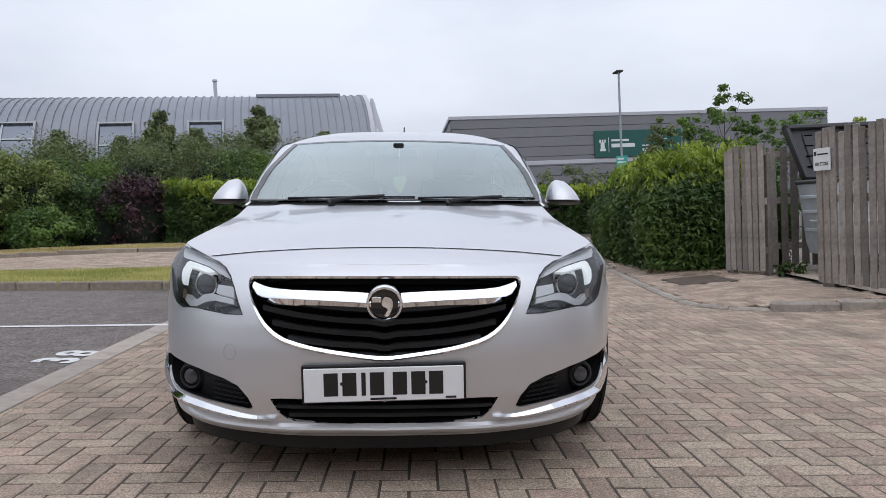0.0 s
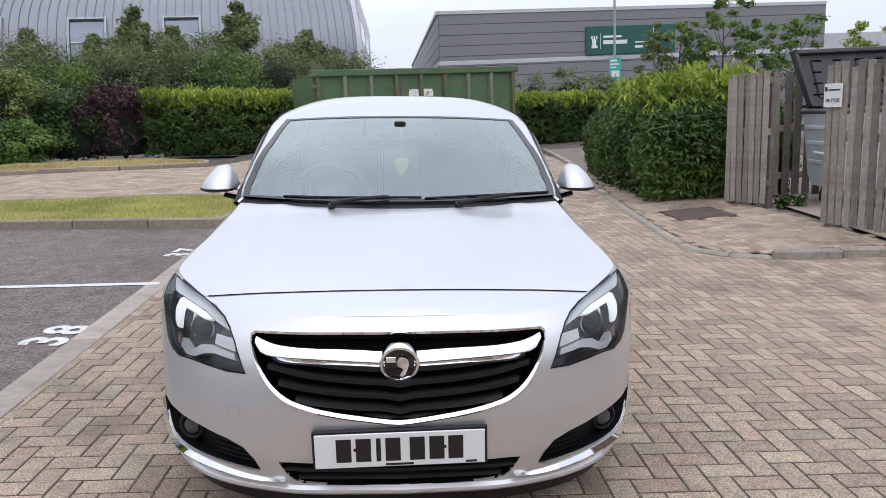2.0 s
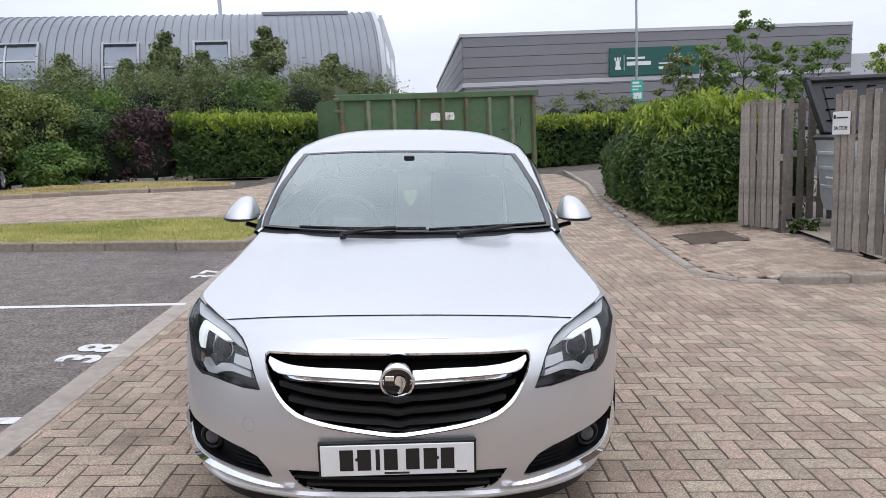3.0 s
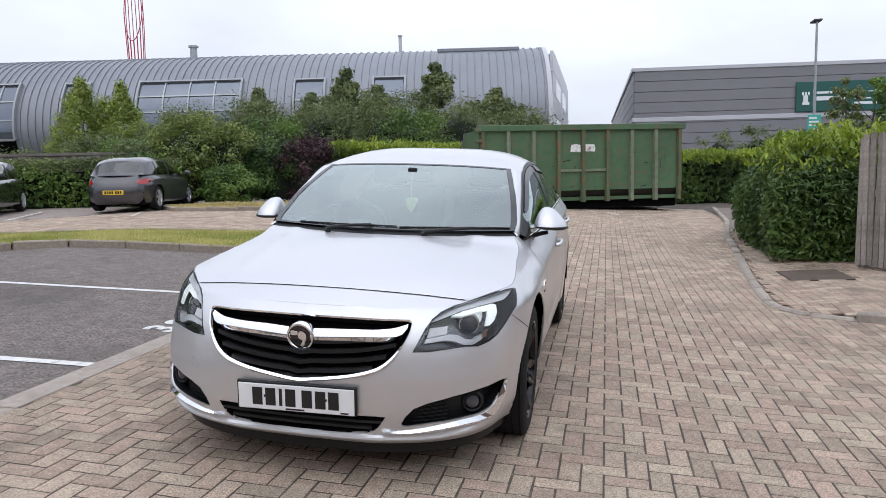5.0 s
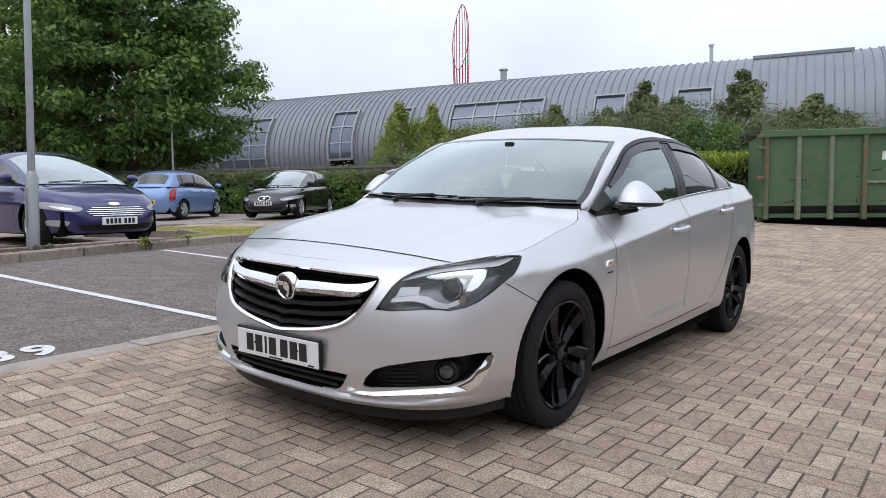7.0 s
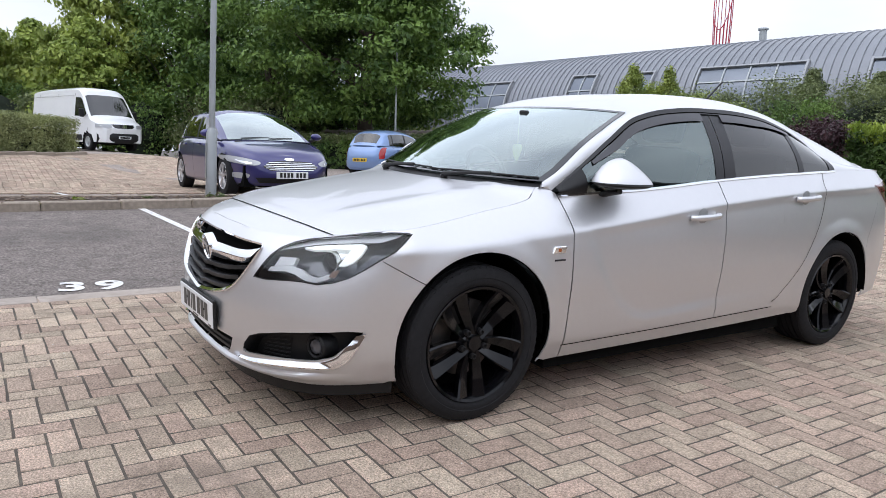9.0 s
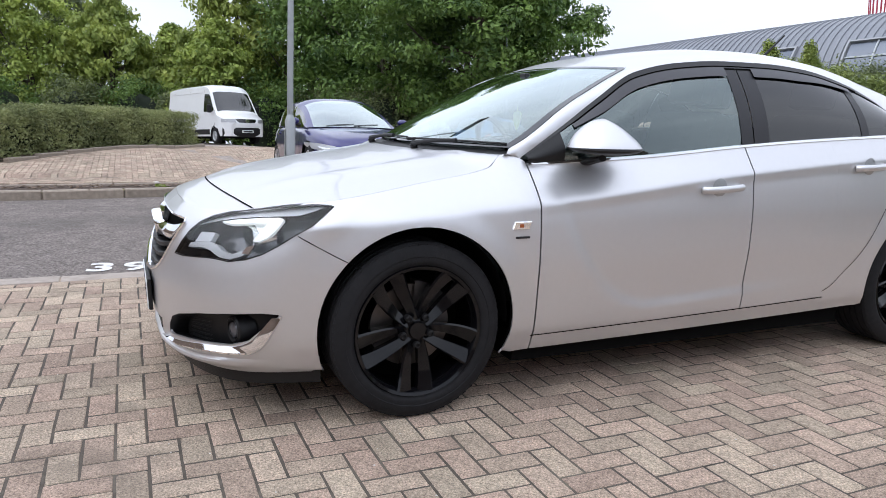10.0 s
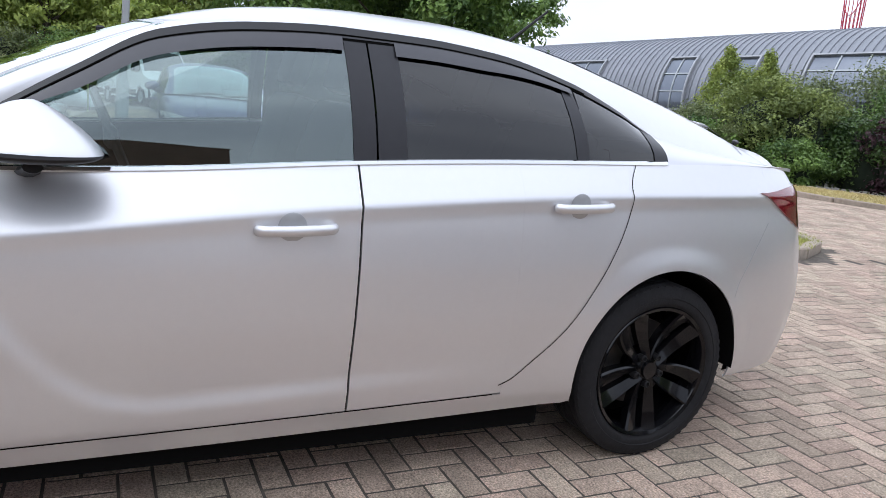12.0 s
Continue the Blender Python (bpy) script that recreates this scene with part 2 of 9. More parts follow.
WHITE_CLAD = mat("white_cladding", (0.62, 0.63, 0.66), 0.5, 0, 0.05, 1)
GREY_CLAD = mat("grey_cladding", (0.215, 0.21, 0.225), 0.5, 0.2, 0.05, 1)
LIGHT_CLAD = mat("light_grey_trim", (0.5, 0.5, 0.53), 0.5, 0, 0.05, 1)
FAR_GLASS = mat("far_window_glass", (0.15, 0.17, 0.205), 0.10, 0.6, 0.25, 0.5, coat=0.2)
SIGN_GREEN = mat("sign_green", (0.012, 0.09, 0.075), 0.4, 0, 0.08, 2)
SIGN_TEAL = mat("sign_teal", (0.06, 0.4, 0.33), 0.4, 0, 0.08, 2)
SIGN_WHITE = mat("sign_white", (0.75, 0.76, 0.77), 0.4, 0, 0.05, 4)
FRAME_GREY = mat("window_frame_grey", (0.34, 0.35, 0.37), 0.5, 0.2, 0.05, 1)
GALV = mat("galvanised_steel", (0.36, 0.38, 0.39), 0.45, 0.6, 0.1, 6)
RED_STEEL = mat("red_painted_steel", (0.42, 0.03, 0.06), 0.45, 0, 0.1, 2)
BARK = mat("bark", (0.07, 0.055, 0.042), 0.9, 0, 0.3, 6, 0.6, 25)
LAUREL = leaf_mat("laurel_leaves", (0.026, 0.056, 0.016), (0.12, 0.195, 0.045), 0.3)
YOUNG = leaf_mat("young_leaves", (0.13, 0.21, 0.025), (0.40, 0.47, 0.06), 0.4)
MAPLE = leaf_mat("maple_leaves", (0.03, 0.075, 0.02), (0.21, 0.32, 0.07))
WILLOW = leaf_mat("pale_tree_leaves", (0.13, 0.19, 0.04), (0.42, 0.48, 0.11))
SHRUB = leaf_mat("shrub_leaves", (0.055, 0.08, 0.032), (0.25, 0.29, 0.115))
BOXLEAF = leaf_mat("clipped_hedge_leaves", (0.11, 0.135, 0.05), (0.42, 0.45, 0.2))
OLIVE = leaf_mat("mid_green_leaves", (0.06, 0.095, 0.028), (0.33, 0.39, 0.11))
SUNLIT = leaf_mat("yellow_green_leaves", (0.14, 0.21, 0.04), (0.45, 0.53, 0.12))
STRAW = leaf_mat("straw_blades", (0.3, 0.24, 0.09), (0.6, 0.5, 0.24))
INNER = mat("inner_shade_green", (0.012, 0.02, 0.009), 0.95, 0, 0.4, 6)
PURPLE = leaf_mat("purple_leaves", (0.018, 0.009, 0.012), (0.10, 0.045, 0.055))
GRASS = leaf_mat("grass_blades", (0.24, 0.29, 0.06), (0.62, 0.55, 0.22))


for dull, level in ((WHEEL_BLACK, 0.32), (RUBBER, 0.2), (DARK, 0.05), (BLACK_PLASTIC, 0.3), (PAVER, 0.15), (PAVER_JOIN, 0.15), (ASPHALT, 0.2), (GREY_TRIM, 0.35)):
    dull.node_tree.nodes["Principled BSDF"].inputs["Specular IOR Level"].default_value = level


# ---- mesh helpers ----
def mesh_of(name, verts, faces, material=None, smooth=False, sharp=None):
    me = bpy.data.meshes.new(name)
    me.from_pydata([tuple(v) for v in verts], [], [tuple(f) for f in faces])
    me.update()
    if smooth:
        me.polygons.foreach_set("use_smooth", [True] * len(me.polygons))
        if sharp:
            me.set_sharp_from_angle(angle=radians(sharp))
    if material:
        me.materials.append(material)
    return me


def put(name, me, parent=None, m=None, label=""):
    ob = new(name, me)
    if parent is not None:
        ob.parent = parent
    if m is not None:
        ob.matrix_local = m
    if label:
        ob["label"] = label
    return ob


def part(name, bm, material, parent, label="", smooth=True, sharp=35):
    """Links a bmesh as one mesh object under a thing or a part."""
    me = bpy.data.meshes.new(name)
    bm.normal_update()
    bm.to_mesh(me)
    bm.free()
    me.materials.append(material)
    if smooth:
        me.polygons.foreach_set("use_smooth", [True] * len(me.polygons))
        me.set_sharp_from_angle(angle=radians(sharp))
    return put(name, me, parent, None, label)


def thing(name, label, category, m=None, group="", kind=""):
    ob = tagged(new(name), label, category, group, kind)
    ob.matrix_world = m if m is not None else Matrix()
    return ob


def box(bm, x0, x1, y0, y1, z0, z1, bevel=0.0, m=None, seg=1):
    r = bmesh.ops.create_cube(bm, size=1.0, matrix=Matrix.Translation(((x0 + x1) / 2, (y0 + y1) / 2, (z0 + z1) / 2)) @ Matrix.Diagonal((x1 - x0, y1 - y0, z1 - z0, 1)))
    vs = r["verts"]
    if bevel:
        es = list({e for v in vs for e in v.link_edges})
        out = bmesh.ops.bevel(bm, geom=es, offset=bevel, segments=seg, affect="EDGES", profile=0.6)
        vs = out["verts"] if len(out["verts"]) > 8 else vs
        vs = list({v for f in out["faces"] for v in f.verts} | {v for v in vs if v.is_valid})
    if m is not None:
        bmesh.ops.transform(bm, matrix=m, verts=[v for v in vs if v.is_valid])
    return vs


def lathe(bm, profile, steps=48, axis="X", a0=0.0, a1=2 * math.pi, m=None):
    """Turns (along, radius) points round an axis."""
    closed = abs(a1 - a0 - 2 * math.pi) < 1e-6
    n = steps if closed else steps + 1
    rings = []
    for i in range(n):
        a = a0 + (a1 - a0) * i / steps
        ring = []
        for along, r in profile:
            p = {"X": (along, r * math.cos(a), r * math.sin(a)), "Z": (r * math.cos(a), r * math.sin(a), along), "Y": (r * math.sin(a), along, r * math.cos(a))}[axis]
            p = Vector(p)
            ring.append(bm.verts.new(m @ p if m is not None else p))
        rings.append(ring)
    for i in range(n if closed else n - 1):
        a, b = rings[i], rings[(i + 1) % n]
        for j in range(len(profile) - 1):
            bm.faces.new((a[j], a[j + 1], b[j + 1], b[j]))
    return rings


def tube(bm, pts, r, sides=8, cap=True, squash=1.0):
    """A round bar along points; r is one radius or one for each point."""
    pts = [Vector(p) for p in pts]
    rs = r if isinstance(r, (list, tuple)) else [r] * len(pts)
    rings, up = [], Vector((0, 0, 1))
    for i, p in enumerate(pts):
        d = (pts[min(i + 1, len(pts) - 1)] - pts[max(i - 1, 0)]).normalized()
        side = d.cross(up if abs(d.z) < 0.95 else Vector((1, 0, 0))).normalized()
        top = side.cross(d)
        rings.append([bm.verts.new(p + rs[i] * (math.cos(a) * side + squash * math.sin(a) * top)) for a in (2 * math.pi * k / sides for k in range(sides))])
    for a, b in zip(rings, rings[1:]):
        for k in range(sides):
            bm.faces.new((a[k], a[(k + 1) % sides], b[(k + 1) % sides], b[k]))
    if cap:
        bm.faces.new(rings[0][::-1])
        bm.faces.new(rings[-1])


def smooth_keys(keys):
    """A smooth curve through (t, value) keys that never overshoots."""
    t = np.array([k[0] for k in keys], float)
    v = np.array([k[1] for k in keys], float)
    h, d = np.diff(t), np.diff(v) / np.diff(t)
    s = np.zeros(len(t))
    for i in range(1, len(t) - 1):
        if d[i - 1] * d[i] > 0:
            w1, w2 = 2 * h[i] + h[i - 1], h[i] + 2 * h[i - 1]
            s[i] = (w1 + w2) / (w1 / d[i - 1] + w2 / d[i])
    s[0], s[-1] = d[0], d[-1]

    def value(x):
        x = min(max(x, t[0]), t[-1])
        i = min(int(np.searchsorted(t, x, "right")) - 1, len(t) - 2)
        u = (x - t[i]) / h[i]
        return float((2 * u**3 - 3 * u**2 + 1) * v[i] + (u**3 - 2 * u**2 + u) * h[i] * s[i] + (3 * u**2 - 2 * u**3) * v[i + 1] + (u**3 - u**2) * h[i] * s[i + 1])
    return value


def ease(a, b, x):
    u = min(max((x - a) / (b - a), 0.0), 1.0)
    return u * u * (3 - 2 * u)


def text_part(name, words, size, material, parent, m, label="", extrude=0.0008, squeeze=1.0, align="CENTER", bold=0.0, spread=1.0):
    cu = bpy.data.curves.new(name, "FONT")
    cu.offset, cu.space_character = bold, spread
    cu.body, cu.size, cu.align_x, cu.align_y, cu.extrude = words, size, align, "CENTER", extrude
    tmp = bpy.data.objects.new(name, cu)
    scene.collection.objects.link(tmp)
    bpy.context.view_layer.update()
    me = bpy.data.meshes.new_from_object(tmp.evaluated_get(bpy.context.evaluated_depsgraph_get()))
    bpy.data.objects.remove(tmp)
    me.materials.clear()
    me.materials.append(material)
    for v in me.vertices:
        v.co.x *= squeeze
    return put(name, me, parent, m, label)


# ---- the lie of the land ----
def lift(x, y):
    """Height of the finished ground over the tilted plane: it levels out beyond the bays and rises a little towards the back."""
    z = 0.1 * ease(8, 18, y)
    if x < -6.6:
        z += 0.0415 * (x + 6.6)
    if x < -11:
        z += 0.45 * ease(-9.5, -16.0, x) * max(ease(3.5, 0.5, y), ease(-13, -18, x) * ease(9.0, 4.0, y))
    if x > 4.0:
        z += 0.0489 * (x - 4.0)
    return z


SINK, CENTRE, GROW = -0.017, (1.2, -1.5), 1.014


def true_place(x, y):
    """The plan is drawn a little too small: its true scale."""
    return CENTRE[0] + GROW * (x - CENTRE[0]), CENTRE[1] + GROW * (y - CENTRE[1])


def plan_place(x, y):
    return CENTRE[0] + (x - CENTRE[0]) / GROW, CENTRE[1] + (y - CENTRE[1]) / GROW


def spot(x, y, dz=0.0):
    return SLOPE @ Vector((*true_place(x, y), lift(x, y) + SINK + dz))


def stand(x, y, turn=0.0, dz=0.0, tilt=False):
    """A pose on the ground, upright or tilted with the paving."""
    base = Matrix.Translation(spot(x, y, dz))
    return base @ (SLOPE if tilt else Matrix()) @ Matrix.Rotation(radians(turn), 4, "Z")


def inside(poly, x, y):
    hit, n = False, len(poly)
    for i in range(n):
        (x0, y0), (x1, y1) = poly[i], poly[(i + 1) % n]
        if (y0 > y) != (y1 > y) and x < x0 + (y - y0) * (x1 - x0) / (y1 - y0):
            hit = not hit
    return hit


def sheet(name, poly, dz, material, step=0.5, kind="structure", label="", category=""):
    """A ground surface that follows the land inside a plan outline."""
    bm = bmesh.new()
    f = bm.faces.new([bm.verts.new((x, y, 0)) for x, y in poly])
    xs, ys = [p[0] for p in poly], [p[1] for p in poly]
    for axis, lo, hi in ((0, min(xs), max(xs)), (1, min(ys), max(ys))):
        k = math.ceil(lo / step) * step
        while k < hi:
            co, no = ((k, 0, 0), (1, 0, 0)) if axis == 0 else ((0, k, 0), (0, 1, 0))
            bmesh.ops.bisect_plane(bm, geom=bm.verts[:] + bm.edges[:] + bm.faces[:], plane_co=co, plane_no=no)
            k += step
    for v in bm.verts:
        v.co = spot(v.co.x, v.co.y, dz(v.co.x, v.co.y) if callable(dz) else dz)
    bm.normal_update()
    if sum(g.normal.z for g in bm.faces) < 0:
        bmesh.ops.reverse_faces(bm, faces=bm.faces[:])
    me = bpy.data.meshes.new(name)
    bm.to_mesh(me)
    bm.free()
    me.materials.append(material)
    return tagged(new(name, me), label, category, "", kind)


def ground_sheet():
    ticks = [-900, -400, -200, -120, -80, -60, -45, -35, -28, -22, -17, -13, -10, -8, -6.6, -4, -2, 0, 2, 4, 6, 9, 13, 18, 25, 35, 50, 80, 120, 250, 900]
    verts, n = [], len(ticks)
    for y in ticks:
        for x in ticks:
            p = spot(min(max(x, -60), 60), min(max(y, -60), 60))
            verts.append((x, y, p.z - 0.15))
    faces = [(j * n + i, j * n + i + 1, (j + 1) * n + i + 1, (j + 1) * n + i) for j in range(n - 1) for i in range(n - 1)]
    tagged(new("ground", mesh_of("ground", verts, faces, GROUND)), "dull earth and tarmac reaching to the horizon", "ground", kind="structure")


ground_sheet()

# plan lines
ISLAND = [(-2.15, 6.62), (-2.05, 7.6), (-2.16, 8.4), (-2.5, 9.05), (-3.0, 9.3), (-3.8, 9.22), (-5.2, 8.78), (-6.5, 8.35), (-9.4, 6.9), (-11.5, 5.3), (-11.0, 4.6), (-9.2, 5.4), (-8.0, 5.2), (-7.45, 4.0), (-7.2, 1.5), (-7.05, -1.5), (-6.9, -6.0), (-6.0, -6.0), (-6.12, -1.0), (-6.35, 1.6), (-6.65, 3.2), (-6.95, 4.9), (-6.9, 5.8), (-6.4, 6.3), (-5.6, 6.5)]
FAR_ISLAND = [(-4.7, 15.3), (-4.9, 16.1), (-6.5, 16.6), (-9.6, 16.4), (-10.6, 15.0), (-9.6, 14.0), (-6.3, 14.4)]
RIGHT_KERB = [(4.6, 21.0), (4.15, 15.5), (3.62, 12.0), (3.36, 9.0), (3.15, 7.2), (3.04, 6.0), (2.99, 5.2), (3.03, 4.88), (3.2, 4.66), (3.55, 4.56), (4.2, 4.53), (6.0, 4.52), (9.5, 4.48)]
FOOTWAY = RIGHT_KERB + [(9.5, 21.0)]

sheet("asphalt", [(-1.88, -9.0), (-1.9, 2.0), (-1.97, 6.7), (-6.3, 6.7), (-7.1, 5.6), (-6.7, 2.5), (-6.3, -1.0), (-6.1, -9.0)], 0.0, ASPHALT, label="worn grey tarmac of the marked parking bays", category="road")
sheet("parking_tarmac", [(-7.0, -9.0), (-7.1, 2.0), (-7.5, 5.0), (-9.3, 5.4), (-11.0, 4.7), (-11.6, 5.5), (-9.9, 14.9), (-10.0, 16.2), (-14, 17), (-60, 2.0), (-60, -9)], -0.03, mat("brick_tinted_tarmac", (0.31, 0.262, 0.232), 0.9, 0, 0.25, 30, 0.3, 120, speck=60), step=0.9, label="brown-grey surface of the far parking rows", category="road")
sheet("paving_bed", [(-1.7, -9), (-1.78, 6.6), (-2.1, 8.3), (-2.45, 9.0), (-3.0, 9.2), (-3.8, 9.12), (-6.4, 8.3), (-11.6, 5.4), (-14, 8), (-10, 15.0), (-4.7, 15.3), (-4.5, 26), (12, 28), (12, 4.5), (9.5, -9)], -0.0022, JOINT, step=1.0, label="sand bed under the block paving", category="pavement")

# concrete edging, flush between paving and tarmac, and the kerb stones
STONE = {}


def kerb_rise(x, y):
    """Height of the footway's kerb: it drops along the drive and stands up round the corner."""
    return 0.028 + 0.055 * ease(9.2, 10.6, y) + 0.062 * ease(3.25, 4.0, x) * ease(6.0, 4.9, y)


def foot_rise(x, y):
    near = kerb_rise(x, y)
    off = x - kerb_x(y) if y > 4.9 else y - 4.5
    return near + (0.09 - near) * ease(0.1, 1.0, off) - 0.004


def kerb_x(y):
    pts = RIGHT_KERB[:8]
    for (xa, ya), (xb, yb) in zip(pts, pts[1:]):
        if yb <= y <= ya:
            return xa + (xb - xa) * (y - ya) / (yb - ya)
    return pts[0][0] if y > pts[0][1] else 9.0



kerb_y = smooth_keys([(2.99, 5.2), (3.03, 4.88), (3.2, 4.66), (3.55, 4.56), (4.2, 4.53), (6.0, 4.52), (9.5, 4.48)])


def stone_mesh(length, width, height, bevel, material):
    height = round(height, 2) if height > 0.01 else height
    key = (round(length, 2), width, height, material.name)
    if key not in STONE:
        bm = bmesh.new()
        box(bm, -length / 2, length / 2, -width, 0, -0.12, height, bevel)
        me = bpy.data.meshes.new("kerb_stone")
        bm.to_mesh(me)
        bm.free()
        me.materials.append(material)
        STONE[key] = me
    return STONE[key]


def kerb_run(name, line, width, height, label, unit=0.9, closed=False, bevel=0.015, material=KERB):
    root = thing(name, label, "kerb", kind="structure")
    pts = [Vector((x, y)) for x, y in line] + ([Vector(line[0])] if closed else [])
    rnd = random.Random(name)
    for a, b in zip(pts, pts[1:]):
        n = max(1, round((b - a).length / unit))
        size = (b - a).length / n
        turn = math.degrees(math.atan2(b.y - a.y, b.x - a.x))
        for i in range(n):
            c = a.lerp(b, (i + 0.5) / n)
            m = stand(c.x, c.y, turn, 0, True) @ pose(0, 0, rnd.uniform(-0.004, 0.004), 0, 0, rnd.uniform(-0.25, 0.25))
            put("kerb_stone", stone_mesh(size * GROW - 0.006 + (0.022 if size < 0.5 else 0.0), width, height(c.x, c.y) if callable(height) else height, bevel, material), root, m)
    return root


kerb_run("edging", [(-1.74, -9), (-1.76, -0.5), (-1.86, 3.2), (-1.95, 6.6)][::-1], 0.17, 0.004, "flush concrete edging between block paving and tarmac", bevel=0.004, material=mat("pale_concrete_edging", (0.40, 0.345, 0.30), 0.9, 0, 0.25, 20, 0.3, 120, piece=0.1, stain=(0.2, 0.17, 0.14), stain_scale=5, stain_amount=0.5))
kerb_run("kerb_footway", RIGHT_KERB, 0.115, kerb_rise, "weathered concrete kerb, dropped beside the drive", unit=0.6, bevel=0.02, material=mat("pale_concrete_kerb", (0.37, 0.325, 0.28), 0.9, 0, 0.3, 20, 0.3, 120, piece=0.12, stain=(0.16, 0.135, 0.105), stain_scale=4, stain_amount=0.6))
kerb_run("kerb_island", ISLAND[::-1], 0.13, 0.11, "mossy concrete kerb round the grass island", closed=True)
kerb_run("kerb_far_island", FAR_ISLAND, 0.13, 0.1, "concrete kerb round the far grass strip", closed=True)
HEDGE_KERB = [(-18.5, 1.95), (-15.9, 0.15), (-12.5, -2.15)]
kerb_run("kerb_hedge", HEDGE_KERB, 0.13, 0.07, "low concrete kerb along the clipped hedge")
sheet("hedge_soil", HEDGE_KERB + [(-13.2, -3.2), (-16.6, -0.9), (-19.3, 1.0)], 0.04, SOIL, step=0.3, label="dark soil at the foot of the clipped hedge", category="soil")
sheet("grass_island", ISLAND, 0.085, TURF, label="patchy dry grass on the kerbed island", category="grass")
sheet("grass_far_island", FAR_ISLAND, 0.09, DRY_TURF, label="straw-coloured grass on the far strip", category="grass")
sheet("soil_strip", [(-7.38, 4.0), (-7.12, 1.5), (-6.98, -1.5), (-6.85, -5.9), (-6.15, -5.9), (-6.28, -1.0), (-6.5, 1.6), (-6.8, 3.2), (-7.05, 4.5)], 0.1, SOIL, step=0.3, label="bare soil strip with a few weeds", category="soil")
sheet("footway", FOOTWAY, lambda x, y: foot_rise(x, y) - 0.034, mat("footway_sand", (0.20, 0.165, 0.14), 0.95, 0, 0.35, 25, 0.3, 200), step=0.3, label="sand bed of the raised footway", category="pavement")
sheet("bin_store_slab", [(4.85, 4.75), (5.1, 7.4), (7.6, 7.3), (7.5, 4.7)], 0.095, CONCRETE, step=0.6, label="tan concrete slab inside the bin store", category="pavement")


# white bay lines and numbers on the tarmac
def bay_line(x0, y0, x1, y1, w=0.085):
    d = Vector((x1 - x0, y1 - y0, 0)).normalized()
    n = Vector((-d.y, d.x, 0)) * w / 2
    steps = 12
    verts, faces = [], []
    for i in range(steps + 1):
        p = Vector((x0, y0, 0)).lerp(Vector((x1, y1, 0)), i / steps)
        for q in (p - n, p + n):
            verts.append(spot(q.x, q.y, 0.005))
    faces = [(2 * i, 2 * i + 2, 2 * i + 3, 2 * i + 1) for i in range(steps)]
    tagged(new("bay_line", mesh_of("bay_line", verts, faces, LINE)), "worn white painted parking bay line", "road marking", "bay lines", "structure")


for y in (-3.75, -1.25, 1.24, 3.74):
    bay_line(-1.95, y, -6.5, y - 0.28)
for digits, y in (("39", -0.16), ("38", 2.37), ("37", 5.03)):
    bay_number = thing("bay_number", "white painted bay number on tarmac", "road marking", stand(-2.115, y, 84, 0.005, True), "bay numbers", "structure")
    text_part("digits", digits, 0.375, LINE, bay_number, Matrix(), extrude=0.0005, bold=0.012, spread=1.25)


def strips(points, w=0.07):
    for (x0, y0), (x1, y1) in zip(points[::2], points[1::2]):
        bay_line(x0, y0, x1, y1, w)


strips([(-7.6, 0.6), (-9.2, 0.3), (-9.8, 12.4), (-11.2, 15.2), (-12.2, 11.2), (-13.6, 13.9), (-14.6, 9.9), (-16.0, 12.6), (-17.0, 8.7), (-18.4, 11.4), (-0.6, 16.0), (-0.9, 16.9), (1.6, 17.0), (1.3, 17.9)])


# ---- block paving: 200 x 100 blocks in a herringbone ----
def block_mesh(material):
    bm = bmesh.new()
    v = [bm.verts.new(p) for p in ((-0.0968, -0.0468, 0.003), (0.0968, -0.0468, 0.003), (0.0968, 0.0468, 0.003), (-0.0968, 0.0468, 0.003))]
    w = [bm.verts.new((p.co.x * (1 - 0.0032 / abs(p.co.x)), p.co.y * (1 - 0.0032 / abs(p.co.y)), 0.008)) for p in v]
    bm.faces.new(w)
    for i in range(4):
        bm.faces.new((v[i], v[(i + 1) % 4], w[(i + 1) % 4], w[i]))
    lo = [bm.verts.new((p.co.x, p.co.y, -0.012)) for p in v]
    for i in range(4):
        bm.faces.new((lo[i], lo[(i + 1) % 4], v[(i + 1) % 4], v[i]))
    me = bpy.data.meshes.new("paving_block")
    bm.to_mesh(me)
    bm.free()
    me.materials.append(material)
    return me


def herringbone(x0, x1, y0, y1):
    """Centres and turns of the blocks; the steps run back to the right."""
    for j in range(math.floor(y0 / 0.1), math.ceil(y1 / 0.1)):
        for i in range(math.floor(x0 / 0.1), math.ceil(x1 / 0.1)):
            if (i + j) % 4 == 0:
                yield 0.1 * i + 0.18, 0.1 * j + 0.023, False
            elif (i + j) % 4 == 2:
                yield 0.1 * i + 0.13, 0.1 * j + 0.073, True


FAR_ROAD = [(-2.0, 8.5), (-2.45, 9.2), (-3.0, 9.42), (-3.8, 9.35), (-5.2, 8.9), (-6.5, 8.45), (-11.6, 5.6), (-13.5, 8.5), (-10, 14.8), (-6.5, 14.9), (-4.5, 15.2), (-3.5, 19), (-2.0, 19)]


